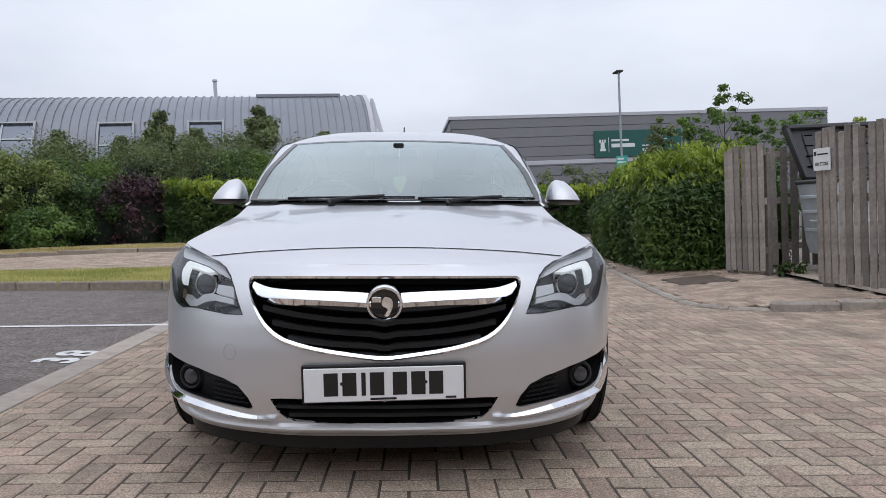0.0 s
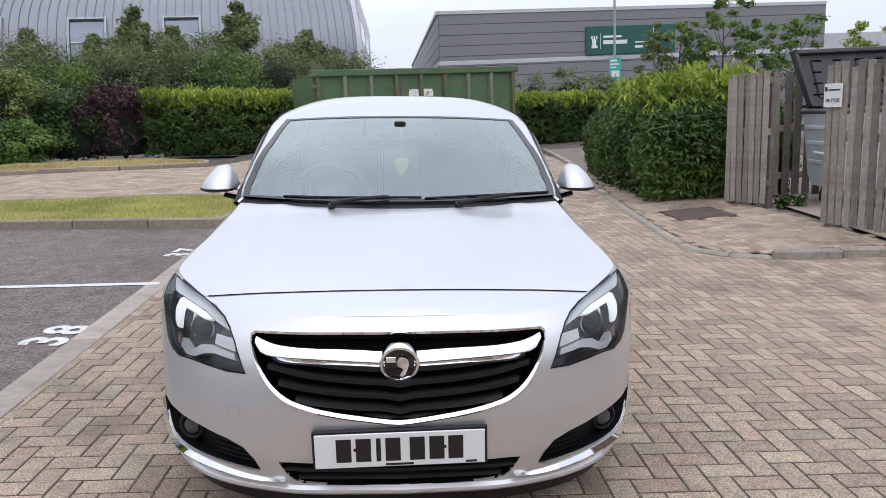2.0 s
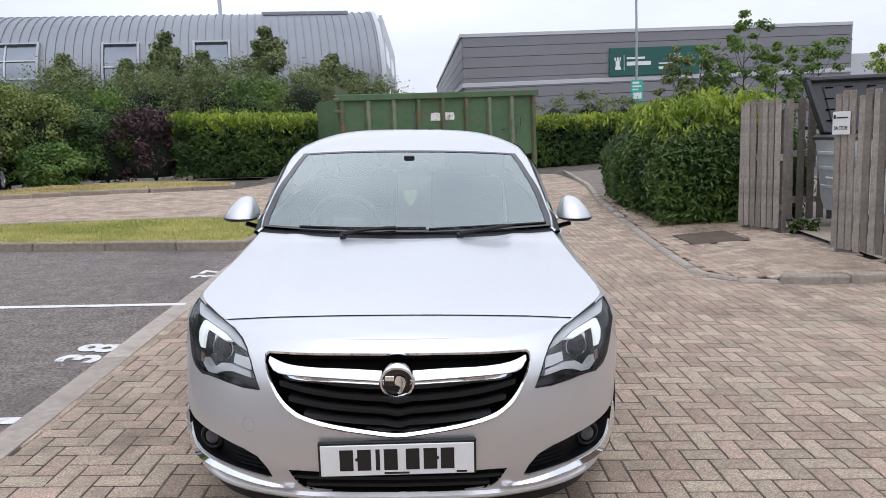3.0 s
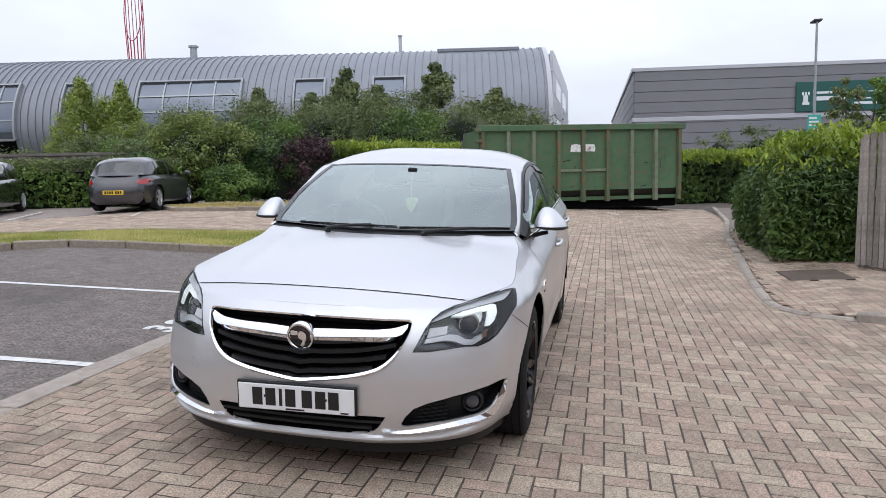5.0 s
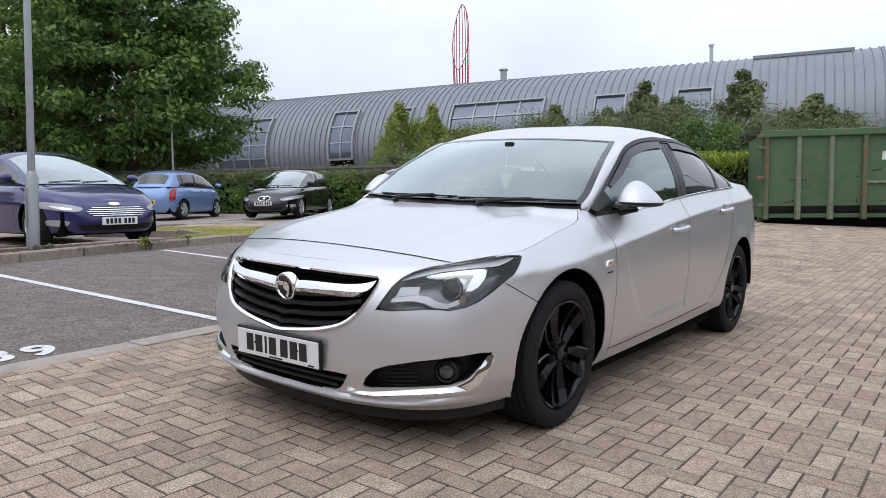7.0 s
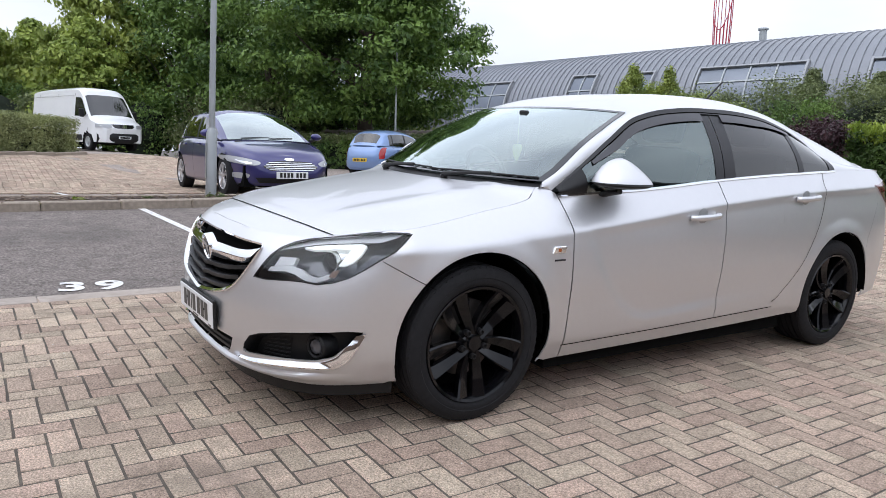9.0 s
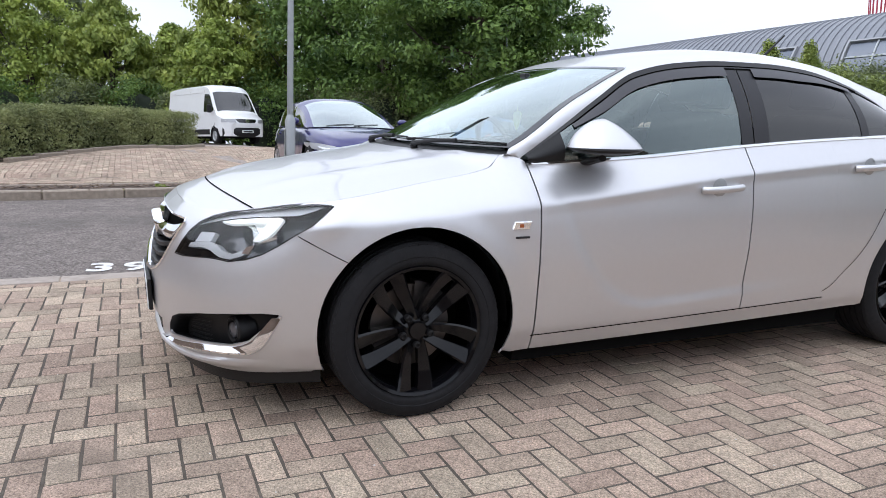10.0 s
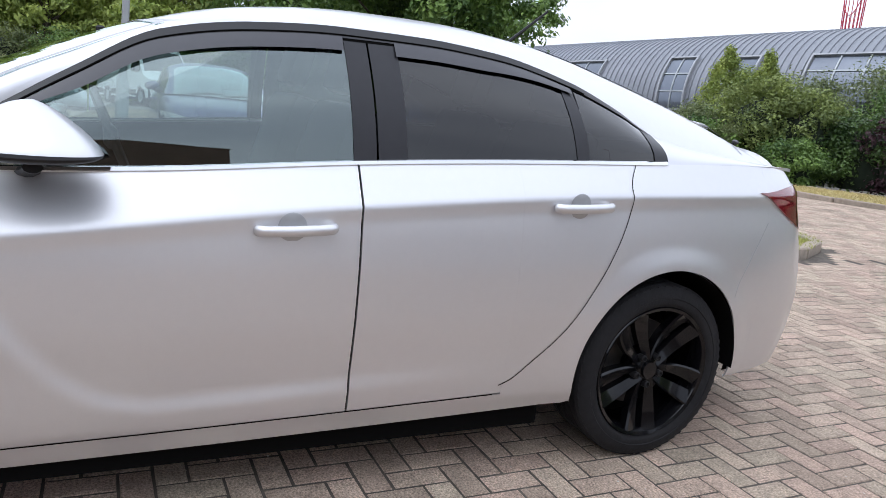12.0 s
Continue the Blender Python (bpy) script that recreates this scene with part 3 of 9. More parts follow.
def paving():
    root = thing("block_paving", "brown-grey block paving in a herringbone, sandy joints", "pavement", kind="structure")
    one = block_mesh(PAVER)
    rnd = random.Random(3)
    src = np.array([tuple(v.co) for v in one.vertices])
    quads = [tuple(p.vertices) for p in one.polygons]
    tight = src * np.array([0.0990 / 0.0968, 0.0490 / 0.0468, 1.0])
    verts, faces = [], []
    for x, y, up in herringbone(-14, 9.4, -8.8, 22.0):
        tx, ty = x, y
        # the cross road beyond the drive is laid with close joints
        shape = tight if ty - 12.9 > 0.66 * (tx - 0.42) or tx < -2.2 else src
        x, y = plan_place(x, y)
        main = (-1.84 - 0.035 * max(0, y)) < x < kerb_x(y) + 0.06 and (y < 4.45 or x < 4.2) and y < 21
        if y > 6.6 and x < -1.95 and not inside(FAR_ROAD, x, y):
            main = False
        if not main and not inside(FAR_ROAD, x, y):
            continue
        dz = min(max(rnd.gauss(0, 0.0007), -0.001), 0.002)
        tip = (rnd.gauss(0, 0.004), rnd.gauss(0, 0.004))
        if 1.15 < x < 2.3 and -1.2 < y < 3.9:
            m = SLOPE @ Matrix.Translation((tx, ty, lift(x, y) + SINK - 0.008 + dz)) @ Matrix.Rotation(math.pi / 2 if up else 0, 4, "Z") @ pose(0, 0, 0, math.degrees(tip[0]), math.degrees(tip[1]), rnd.gauss(0, 0.5))
            put("brick", one, root, m)
            continue
        k = len(verts)
        a = rnd.gauss(0, 0.009) + (math.pi / 2 if up else 0)
        ca, sa = math.cos(a), math.sin(a)
        for p in shape:
            px, py = ca * p[0] - sa * p[1], sa * p[0] + ca * p[1]
            verts.append((tx + px, ty + py, lift(x + px, y + py) + SINK - 0.008 + dz + p[2] + tip[0] * px + tip[1] * py))
        faces += [tuple(k + q for q in f) for f in quads]
    for x, y, up in herringbone(-21, -9.4, -5.0, 4.0):
        k = len(verts)
        h = -0.012 + rnd.gauss(0, 0.0015)
        for p in src:
            px, py = (-p[1], p[0]) if up else (p[0], p[1])
            verts.append((*true_place(x + px, y + py), lift(x + px, y + py) + SINK + h + p[2]))
        faces += [tuple(k + q for q in f) for f in quads]
    me = mesh_of("paving_field", verts, faces, PAVER_JOIN)
    tagged(put("paving_field", me, root, SLOPE), kind="stuff")
    verts, faces = [], []
    for x, y, up in herringbone(2.9, 5.3, 4.5, 13.0):
        edge = kerb_x(max(y, 4.9)) + 0.004 if y > 4.9 else 3.04
        if y < kerb_y(x) + 0.01 or x < edge + 0.01 or (x > 4.8 and y < 7.6) or (abs(x - 3.84) < 0.36 and abs(y - 7.06) < 0.42):
            continue
        k = len(verts)
        for p in src:
            px, py = (-p[1], p[0]) if up else (p[0], p[1])
            # blocks are cut along the kerb
            ax = max(x + px, edge)
            ay = max(y + py, kerb_y(ax) + 0.004)
            verts.append((*true_place(ax, ay), lift(ax, ay) + SINK + foot_rise(ax, ay) - 0.004 + p[2]))
        faces += [tuple(k + q for q in f) for f in quads]
    foot = thing("footway_paving", "reddish-brown block paving of the raised footway", "pavement", kind="structure")
    tagged(put("footway_field", mesh_of("footway_field", verts, faces, PAVER_JOIN), foot, SLOPE), kind="stuff")
    cover = thing("manhole_cover", "dark cast manhole cover in the footway", "manhole cover", stand(3.84, 7.06, 0, foot_rise(3.84, 7.06) - 0.004, True) @ Matrix.Rotation(radians(-5), 4, "Y"), kind="structure")
    bm = bmesh.new()
    box(bm, -0.36, 0.36, -0.42, 0.42, 0, 0.012, 0.004)
    part("lid", bm, mat("cast_iron", (0.12, 0.09, 0.07), 0.8, 0.3, 0.3, 30, 0.6, 60), cover)


def scatter(name, places, size, material, label, category):
    """Small flat scraps lying on the ground."""
    rnd = random.Random(name)
    verts, faces = [], []
    for x, y, dz in places:
        p = spot(x, y, dz)
        a, r = rnd.uniform(0, 6.28), size * rnd.uniform(0.4, 1.2)
        k = len(verts)
        n = 5
        for i in range(n):
            q = r * rnd.uniform(0.6, 1.0)
            verts.append((p.x + q * math.cos(a + 6.283 * i / n), p.y + 0.7 * q * math.sin(a + 6.283 * i / n), p.z + 0.002 + rnd.uniform(0, 0.3) * size))
        faces.append(tuple(range(k, k + n)))
    tagged(new(name, mesh_of(name, verts, faces, material)), label, category, kind="stuff")


grit = random.Random(8)
scatter("pale_grit", [(grit.uniform(-1.5, 6.0), grit.uniform(-2.5, 6.0), 0.001) for _ in range(1100)], 0.006, FLECK, "tiny pale petals and grit on the paving", "debris")
scatter("leaf_litter", [(-6.62 - 0.06 * y + grit.gauss(0, 0.16), y, 0.105) for y in (grit.uniform(-5, 3.6) for _ in range(1500))], 0.04, LITTER, "dry brown leaf litter on the soil strip", "debris")
scatter("hedge_litter", [(grit.uniform(3.5, 4.7), grit.uniform(7.3, 8.6), 0.1) for _ in range(260)], 0.03, LITTER, "dry brown leaf litter by the hedge", "debris")


drift = []
for (xa, ya), (xb, yb) in zip(RIGHT_KERB[2:11], RIGHT_KERB[3:12]):
    for _ in range(int(26 * math.hypot(xb - xa, yb - ya))):
        u = grit.random()
        drift.append((xa + (xb - xa) * u - abs(grit.gauss(0, 0.05)) * (1 if ya > 5 else 0), ya + (yb - ya) * u - abs(grit.gauss(0, 0.06)) * (0 if ya > 5 else 1), 0.002))
scatter("fallen_petals", drift, 0.016, FLECK, "pale fallen petals swept against the kerb", "debris")


# ---- grass blades ----
def blades(name, poly, count, h, label, skip=None, material=GRASS):
    rnd = random.Random(name)
    xs, ys = [p[0] for p in poly], [p[1] for p in poly]
    verts, faces = [], []
    while len(faces) < count:
        x, y = rnd.uniform(min(xs), max(xs)), rnd.uniform(min(ys), max(ys))
        if not inside(poly, x, y) or (skip and skip(x, y)):
            continue
        p = spot(x, y, 0.085)
        a, t = rnd.uniform(0, 6.28), h * rnd.uniform(0.4, 1.2)
        dx, dy = 0.009 * math.cos(a), 0.009 * math.sin(a)
        k = len(verts)
        verts += [(p.x - dx, p.y - dy, p.z), (p.x + dx, p.y + dy, p.z), (p.x + rnd.gauss(0, 0.4) * t, p.y + rnd.gauss(0, 0.4) * t, p.z + t)]
        faces.append((k, k + 1, k + 2))
    tagged(new(name, mesh_of(name, verts, faces, material)), label, "grass", kind="stuff")


blades("grass", ISLAND, 30000, 0.045, "short dry grass on the kerbed island", lambda x, y: x < -6.0 and y < 4.2)
blades("far_grass", FAR_ISLAND, 7000, 0.05, "short straw-coloured grass", None, STRAW)


# ---- the silver car: guide curves along its length (y = 0 at the nose), half widths x, heights z ----
PLAN = [(0, 0.018), (0.28, 0.03), (0.5, 0.085), (0.66, 0.17), (0.78, 0.295), (0.85, 0.45), (0.893, 0.65), (0.915, 0.92), (0.922, 1.35), (0.928, 2.4), (0.928, 3.2), (0.925, 3.65), (0.903, 4.05), (0.846, 4.33), (0.72, 4.55), (0.5, 4.68), (0.25, 4.765), (0, 4.79)]
chord = [0.0]
for (xa, ya), (xb, yb) in zip(PLAN, PLAN[1:]):
    chord.append(chord[-1] + math.hypot(xb - xa, yb - ya))
plan_x = smooth_keys([(c, p[0]) for c, p in zip(chord, PLAN)])
plan_y = smooth_keys([(c, p[1]) for c, p in zip(chord, PLAN)])
ROUND = chord[-1]
front_in = smooth_keys([(0.15, 0.09), (0.2, 0.04), (0.26, 0.012), (0.34, 0.0), (0.44, 0.0), (0.52, 0.01), (0.6, 0.028), (0.66, 0.052), (0.7, 0.078), (0.75, 0.135), (0.8, 0.2)])
side_in = smooth_keys([(0.15, 0.12), (0.19, 0.06), (0.245, 0.038), (0.29, 0.022), (0.45, 0.008), (0.58, 0.0), (0.7, 0.001), (0.8, 0.008), (0.95, 0.022), (1.2, 0.03)])
rear_in = smooth_keys([(0.15, 0.16), (0.28, 0.06), (0.42, 0.01), (0.55, 0.0), (0.7, 0.02), (0.85, 0.06), (1.0, 0.145), (1.12, 0.25)])
crease = smooth_keys([(0.4, 0.70), (0.9, 0.735), (1.37, 0.772), (2.46, 0.892), (3.39, 0.958), (4.1, 0.985), (4.8, 1.0)])
top_z = smooth_keys([(0.0, 0.742), (0.16, 0.745), (0.3, 0.762), (0.45, 0.785), (0.62, 0.806), (1.0, 0.868), (1.15, 0.892), (1.24, 0.915), (1.31, 0.962), (1.36, 0.957), (1.42, 0.928), (1.6, 0.938), (1.9, 0.957), (2.5, 1.01), (3.0, 1.043), (3.5, 1.068), (3.9, 1.085), (4.25, 1.09), (4.5, 1.075), (4.8, 1.05)])
low_z = smooth_keys([(0.0, 0.165), (0.5, 0.18), (1.3, 0.192), (3.19, 0.232), (4.05, 0.27), (4.8, 0.31)])
top_in = smooth_keys([(0.0, 0.0), (0.3, 0.0), (0.62, 0.008), (1.0, 0.03), (1.38, 0.03), (1.6, 0.01), (2.0, 0.0), (3.6, 0.0), (4.2, 0.02), (4.6, 0.05), (4.83, 0.05)])
roof_z = smooth_keys([(1.0, 0.915), (1.12, 0.98), (1.5, 1.172), (1.75, 1.285), (1.93, 1.355), (2.1, 1.405), (2.33, 1.447), (2.55, 1.468), (2.85, 1.474), (3.2, 1.452), (3.6, 1.382), (4.0, 1.268), (4.3, 1.16), (4.44, 1.095)])
rail_z = smooth_keys([(1.0, 0.80), (1.38, 0.952), (1.55, 1.055), (1.75, 1.185), (1.95, 1.30), (2.2, 1.352), (2.45, 1.372), (2.7, 1.375), (2.95, 1.362), (3.25, 1.305), (3.45, 1.235), (3.6, 1.168), (3.75, 1.135), (4.05, 1.105), (4.44, 1.078)])
rail_x = smooth_keys([(1.0, 0.79), (1.38, 0.758), (1.55, 0.742), (1.75, 0.72), (1.95, 0.697), (2.2, 0.685), (2.6, 0.68), (3.0, 0.68), (3.3, 0.69), (3.6, 0.715), (3.9, 0.72), (4.2, 0.685), (4.44, 0.57)])
WHEEL_Y, WHEEL_R, ARCH = (0.916, 3.653), 0.335, 0.378


def blade(y, z):
    """The scooped crease that sweeps down the front door and along the sill."""
    line = [(1.45, 0.80), (1.5, 0.69), (1.6, 0.53), (1.7, 0.42), (1.8, 0.35), (1.92, 0.32), (2.1, 0.325), (2.5, 0.345), (3.0, 0.37)]
    best, side = 9.0, 1.0
    for (ya, za), (yb, zb) in zip(line, line[1:]):
        ey, ez = yb - ya, zb - za
        u = min(max(((y - ya) * ey + (z - za) * ez) / (ey * ey + ez * ez), 0), 1)
        d = math.hypot(y - ya - u * ey, z - za - u * ez)
        if d < best:
            best, side = d, ey * (z - za) - ez * (y - ya)
    if side <= 0:
        return 0.0
    fade = ease(3.1, 2.2, y) * ease(1.40, 1.62, y)
    return 0.014 * ease(0.0, 0.06, best) * math.exp(-best / 0.26) * fade


def skin(s, v, inset=0.0):
    """A point of the lower body: s runs round the plan from nose to tail, v from the sill to the top edge."""
    px, py = plan_x(s), plan_y(s)
    ax, ay = plan_x(max(s - 0.01, 0)), plan_y(max(s - 0.01, 0))
    bx, by = plan_x(min(s + 0.01, ROUND)), plan_y(min(s + 0.01, ROUND))
    tx, ty = bx - ax, by - ay
    k = math.hypot(tx, ty) or 1
    nx, ny = -ty / k, tx / k
    z0, z1 = low_z(py), top_z(py)
    z = z0 + (z1 - z0) * v
    wf, wr = 1 - ease(0.2, 0.62, py), ease(4.3, 4.68, py)
    ws = 1 - wf - wr
    over = max(0.0, z - crease(py))
    under = max(0.0, crease(py) - z)
    # the crease is crisp along the doors and soft over the front wing
    soft = ease(1.75, 1.2, py)
    side = side_in(z) + (0.62 + 0.2 * soft) * over * over / (over + 0.006 + 0.032 * soft) + 0.006 * (1 - 0.7 * soft) * ease(0.0, 0.05, under) * math.exp(-under / 0.13)
    d = wf * front_in(z) + ws * side + wr * rear_in(z) + top_in(py) * v**5 + inset
    for wy in WHEEL_Y:
        ring = math.hypot(py - wy, z - WHEEL_R)
        d -= 0.010 * ws * ease(ARCH + 0.1, ARCH, ring)
    d += blade(py, z) * ws
    x, y = px + nx * d, py + ny * d
    if s <= 1e-6 or s >= ROUND - 1e-6:
        x = 0.0
    return Vector((max(x, 0.0), y, z))


def s_at(y_value, front=True):
    """The place round the plan at which the side reaches a given y."""
    lo, hi = 0.0, ROUND
    for _ in range(40):
        mid = (lo + hi) / 2
        lo, hi = (mid, hi) if plan_y(mid) < y_value else (lo, mid)
    return lo


def panel(name, rows, mirror, parent, material, label="", arch=True, flange=0.012, skip=()):
    """A body panel from a grid of points; wheel arches are cut to a round edge and the rim is turned inwards."""
    bm = bmesh.new()
    sx = -1 if mirror else 1
    grid = [[bm.verts.new((sx * p.x, p.y, p.z)) for p in row] for row in rows]
    for j, (a, b) in enumerate(zip(grid, grid[1:])):
        for i in range(len(a) - 1):
            if (j, i) in skip:
                continue
            q = (a[i], a[i + 1], b[i + 1], b[i])
            if arch:
                c = sum((v.co for v in q), Vector()) / 4
                if any(math.hypot(c.y - wy, c.z - WHEEL_R) < ARCH for wy in WHEEL_Y) and abs(c.x) > 0.6:
                    continue
            try:
                bm.faces.new(q if not mirror else q[::-1])
            except ValueError:
                pass
    bmesh.ops.delete(bm, geom=[v for v in bm.verts if not v.link_faces], context="VERTS")
    if arch:
        for v in bm.verts:
            if v.is_boundary:
                for wy in WHEEL_Y:
                    r = math.hypot(v.co.y - wy, v.co.z - WHEEL_R)
                    if abs(r - ARCH) < 0.034 and abs(v.co.x) > 0.6 and r > 0:
                        v.co.y = wy + (v.co.y - wy) * ARCH / r
                        v.co.z = WHEEL_R + (v.co.z - WHEEL_R) * ARCH / r
    bmesh.ops.remove_doubles(bm, verts=bm.verts[:], dist=0.0004)
    bm.normal_update()
    if flange:
        edges = [e for e in bm.edges if e.is_boundary and max(abs(e.verts[0].co.x), abs(e.verts[1].co.x)) > 0.002]
        normals = {v: v.normal.copy() for v in bm.verts}
        out = bmesh.ops.extrude_edge_only(bm, edges=edges)
        src = {v: n for v, n in normals.items()}
        for v in (g for g in out["geom"] if isinstance(g, bmesh.types.BMVert)):
            near = min((e.other_vert(v) for e in v.link_edges if e.other_vert(v) in src), key=lambda w: (w.co - v.co).length, default=None)
            if near is not None:
                v.co -= src[near] * flange
    return part(name, bm, material, parent, label, True, 40)


def frange(a, b, step):
    n = max(2, int(abs(b - a) / step) + 1)
    return [a + (b - a) * i / n for i in range(n + 1)]


def lower_rows(s0, s1, v0, v1, ds=0.022, nv=30, inset=0.0):
    return [[skin(s, v, inset) for s in frange(s0, s1, ds)] for v in frange(v0, v1, 1 / nv)]


def nearest_on(poly, a, b):
    """The point of a closed outline that lies nearest to (a, b)."""
    best = None
    for (x0, y0), (x1, y1) in zip(poly, poly[1:] + poly[:1]):
        ex, ey = x1 - x0, y1 - y0
        u = min(max(((a - x0) * ex + (b - y0) * ey) / (ex * ex + ey * ey + 1e-12), 0), 1)
        d = math.hypot(a - x0 - u * ex, b - y0 - u * ey)
        if best is None or d < best[0]:
            best = (d, x0 + u * ex, y0 + u * ey)
    return best[1], best[2]


def skin_z(s, z, inset=0.0):
    y = plan_y(s)
    return skin(s, min(max((z - low_z(y)) / (top_z(y) - low_z(y)), 0), 1), inset)


def cut_rows(cols, levels, holes):
    """Rows of the lower body with openings: the cells inside each outline are named, and their rims drawn on to the outline."""
    rows = [[skin(s, v) for s in cols] for v in levels]
    skip = set()
    for flat, poly in holes:
        gone = set()
        for j in range(len(levels) - 1):
            for i in range(len(cols) - 1):
                c = (rows[j][i] + rows[j + 1][i + 1]) / 2
                if inside(poly, c.x if flat else (cols[i] + cols[i + 1]) / 2, c.z):
                    gone.add((j, i))
        for j in range(len(levels)):
            for i in range(len(cols)):
                near = [(j + a, i + b) in gone for a in (-1, 0) for b in (-1, 0) if 0 <= j + a < len(levels) - 1 and 0 <= i + b < len(cols) - 1]
                if any(near) and not all(near):
                    q = rows[j][i]
                    a, z = nearest_on(poly, q.x if flat else cols[i], q.z)
                    if flat and i == 0:
                        a = 0.0
                    rows[j][i] = skin_z(max(cols[i] + (a - q.x) if flat else a, 0.0), z)
        skip |= gone
    return rows, skip


# outlines on the nose: lamps and pockets by the way round the plan and the height, grille and intake by width and height
LAMP = [(0.490, 0.578), (0.52, 0.625), (0.55, 0.668), (0.588, 0.703), (0.64, 0.727), (0.71, 0.742), (0.79, 0.754), (0.90, 0.766), (1.01, 0.779), (1.11, 0.789), (1.17, 0.789), (1.185, 0.785), (1.15, 0.755), (1.108, 0.72), (1.05, 0.687), (0.99, 0.65), (0.93, 0.617), (0.87, 0.597), (0.80, 0.585), (0.735, 0.590), (0.64, 0.585), (0.56, 0.578)]
POCKET = [(0.445, 0.268), (0.462, 0.305), (0.497, 0.342), (0.555, 0.364), (0.665, 0.387), (0.80, 0.404), (0.93, 0.414), (1.00, 0.409), (0.965, 0.385), (0.92, 0.345), (0.88, 0.31), (0.81, 0.29), (0.68, 0.281), (0.56, 0.272), (0.47, 0.262)]
GRILLE = [(0.0, 0.437), (0.111, 0.448), (0.223, 0.465), (0.307, 0.486), (0.355, 0.506), (0.395, 0.538), (0.426, 0.582), (0.452, 0.637), (0.462, 0.682), (0.453, 0.697), (0.423, 0.701), (0.226, 0.7035), (0.0, 0.704)]
INTAKE = [(0.0, 0.214), (0.187, 0.219), (0.30, 0.230), (0.329, 0.239), (0.353, 0.263), (0.379, 0.306), (0.34, 0.309), (0.298, 0.309), (0.0, 0.302)]


def bonnet_point(s, u):
    """From the top edge of the lower body (u = 0) to the centre line (u = 1)."""
    e = skin(s, 1.0)
    ye = e.y
    yc = center_y(ye)
    zc = nose_z(yc)
    g, h = 1 - (1 - u) ** 2, 1 - (1 - u) ** 2.1
    z = e.z + (zc - e.z) * h
    ridge = 0.007 * math.exp(-((e.x * (1 - u) - 0.47 - 0.06 * ease(0.3, 1.2, ye)) / 0.05) ** 2) * ease(0.3, 0.6, ye)
    return Vector((e.x * (1 - u), ye + (yc - ye) * g, z + ridge))


nose_z = smooth_keys([(0.13, 0.731), (0.143, 0.743), (0.155, 0.752), (0.172, 0.762), (0.21, 0.777), (0.25, 0.79), (0.4, 0.832), (0.7, 0.894), (1.0, 0.948), (1.2, 0.975)])
center_y = smooth_keys([(0.12, 0.13), (0.143, 0.143), (0.155, 0.1485), (0.18, 0.157), (0.22, 0.173), (0.285, 0.205), (0.36, 0.27), (0.45, 0.36), (0.62, 0.53), (1.0, 0.84), (1.38, 1.12)])


def roof_point(x, y):
    k = min(abs(x) / rail_x(y), 1.0)
    p = 4.0
    return Vector((x, y, roof_z(y) - (roof_z(y) - rail_z(y)) * k**p))


def side_point(y, w, inset=0.0):
    """Side window surface, from the belt (w = 0) to the roof rail (w = 1)."""
    b = skin(s_at(y), 1.0)
    r = Vector((rail_x(y), y, rail_z(y)))
    p = b.lerp(r, w)
    p.x += 0.028 * math.sin(math.pi * w) - inset
    p.y = y
    return p


screen_x = smooth_keys([(0.0, 0.734), (0.1, 0.737), (0.23, 0.725), (0.36, 0.711), (0.5, 0.692), (0.66, 0.668), (0.81, 0.647), (1.0, 0.618)])
screen_y = smooth_keys([(0.0, 1.342), (0.1, 1.405), (0.23, 1.487), (0.36, 1.568), (0.5, 1.656), (0.66, 1.752), (0.81, 1.847), (1.0, 1.967)])
screen_z = smooth_keys([(0.0, 0.985), (0.1, 1.021), (0.23, 1.074), (0.36, 1.131), (0.5, 1.183), (0.66, 1.231), (0.81, 1.278), (1.0, 1.330)])


def ws_point(a, b, lift_by=0.0):
    """Windscreen: a from the bonnet to the roof, b across; its edge follows the pillar."""
    yc = 1.125 + 0.79 * a
    zc = roof_z(yc)
    k = abs(b) ** 2.4
    return Vector((b * screen_x(a), yc + (screen_y(a) - yc + 0.79 * (a - min(max(a, 0), 1))) * b * b, zc + (screen_z(a) - zc) * k + lift_by))


def pillar_foot(a):
    """Outer edge of the windscreen pillar, along the side window's frame."""
    y = 1.40 + (1.985 - 1.40) * a
    return Vector((rail_x(y), y, rail_z(y)))


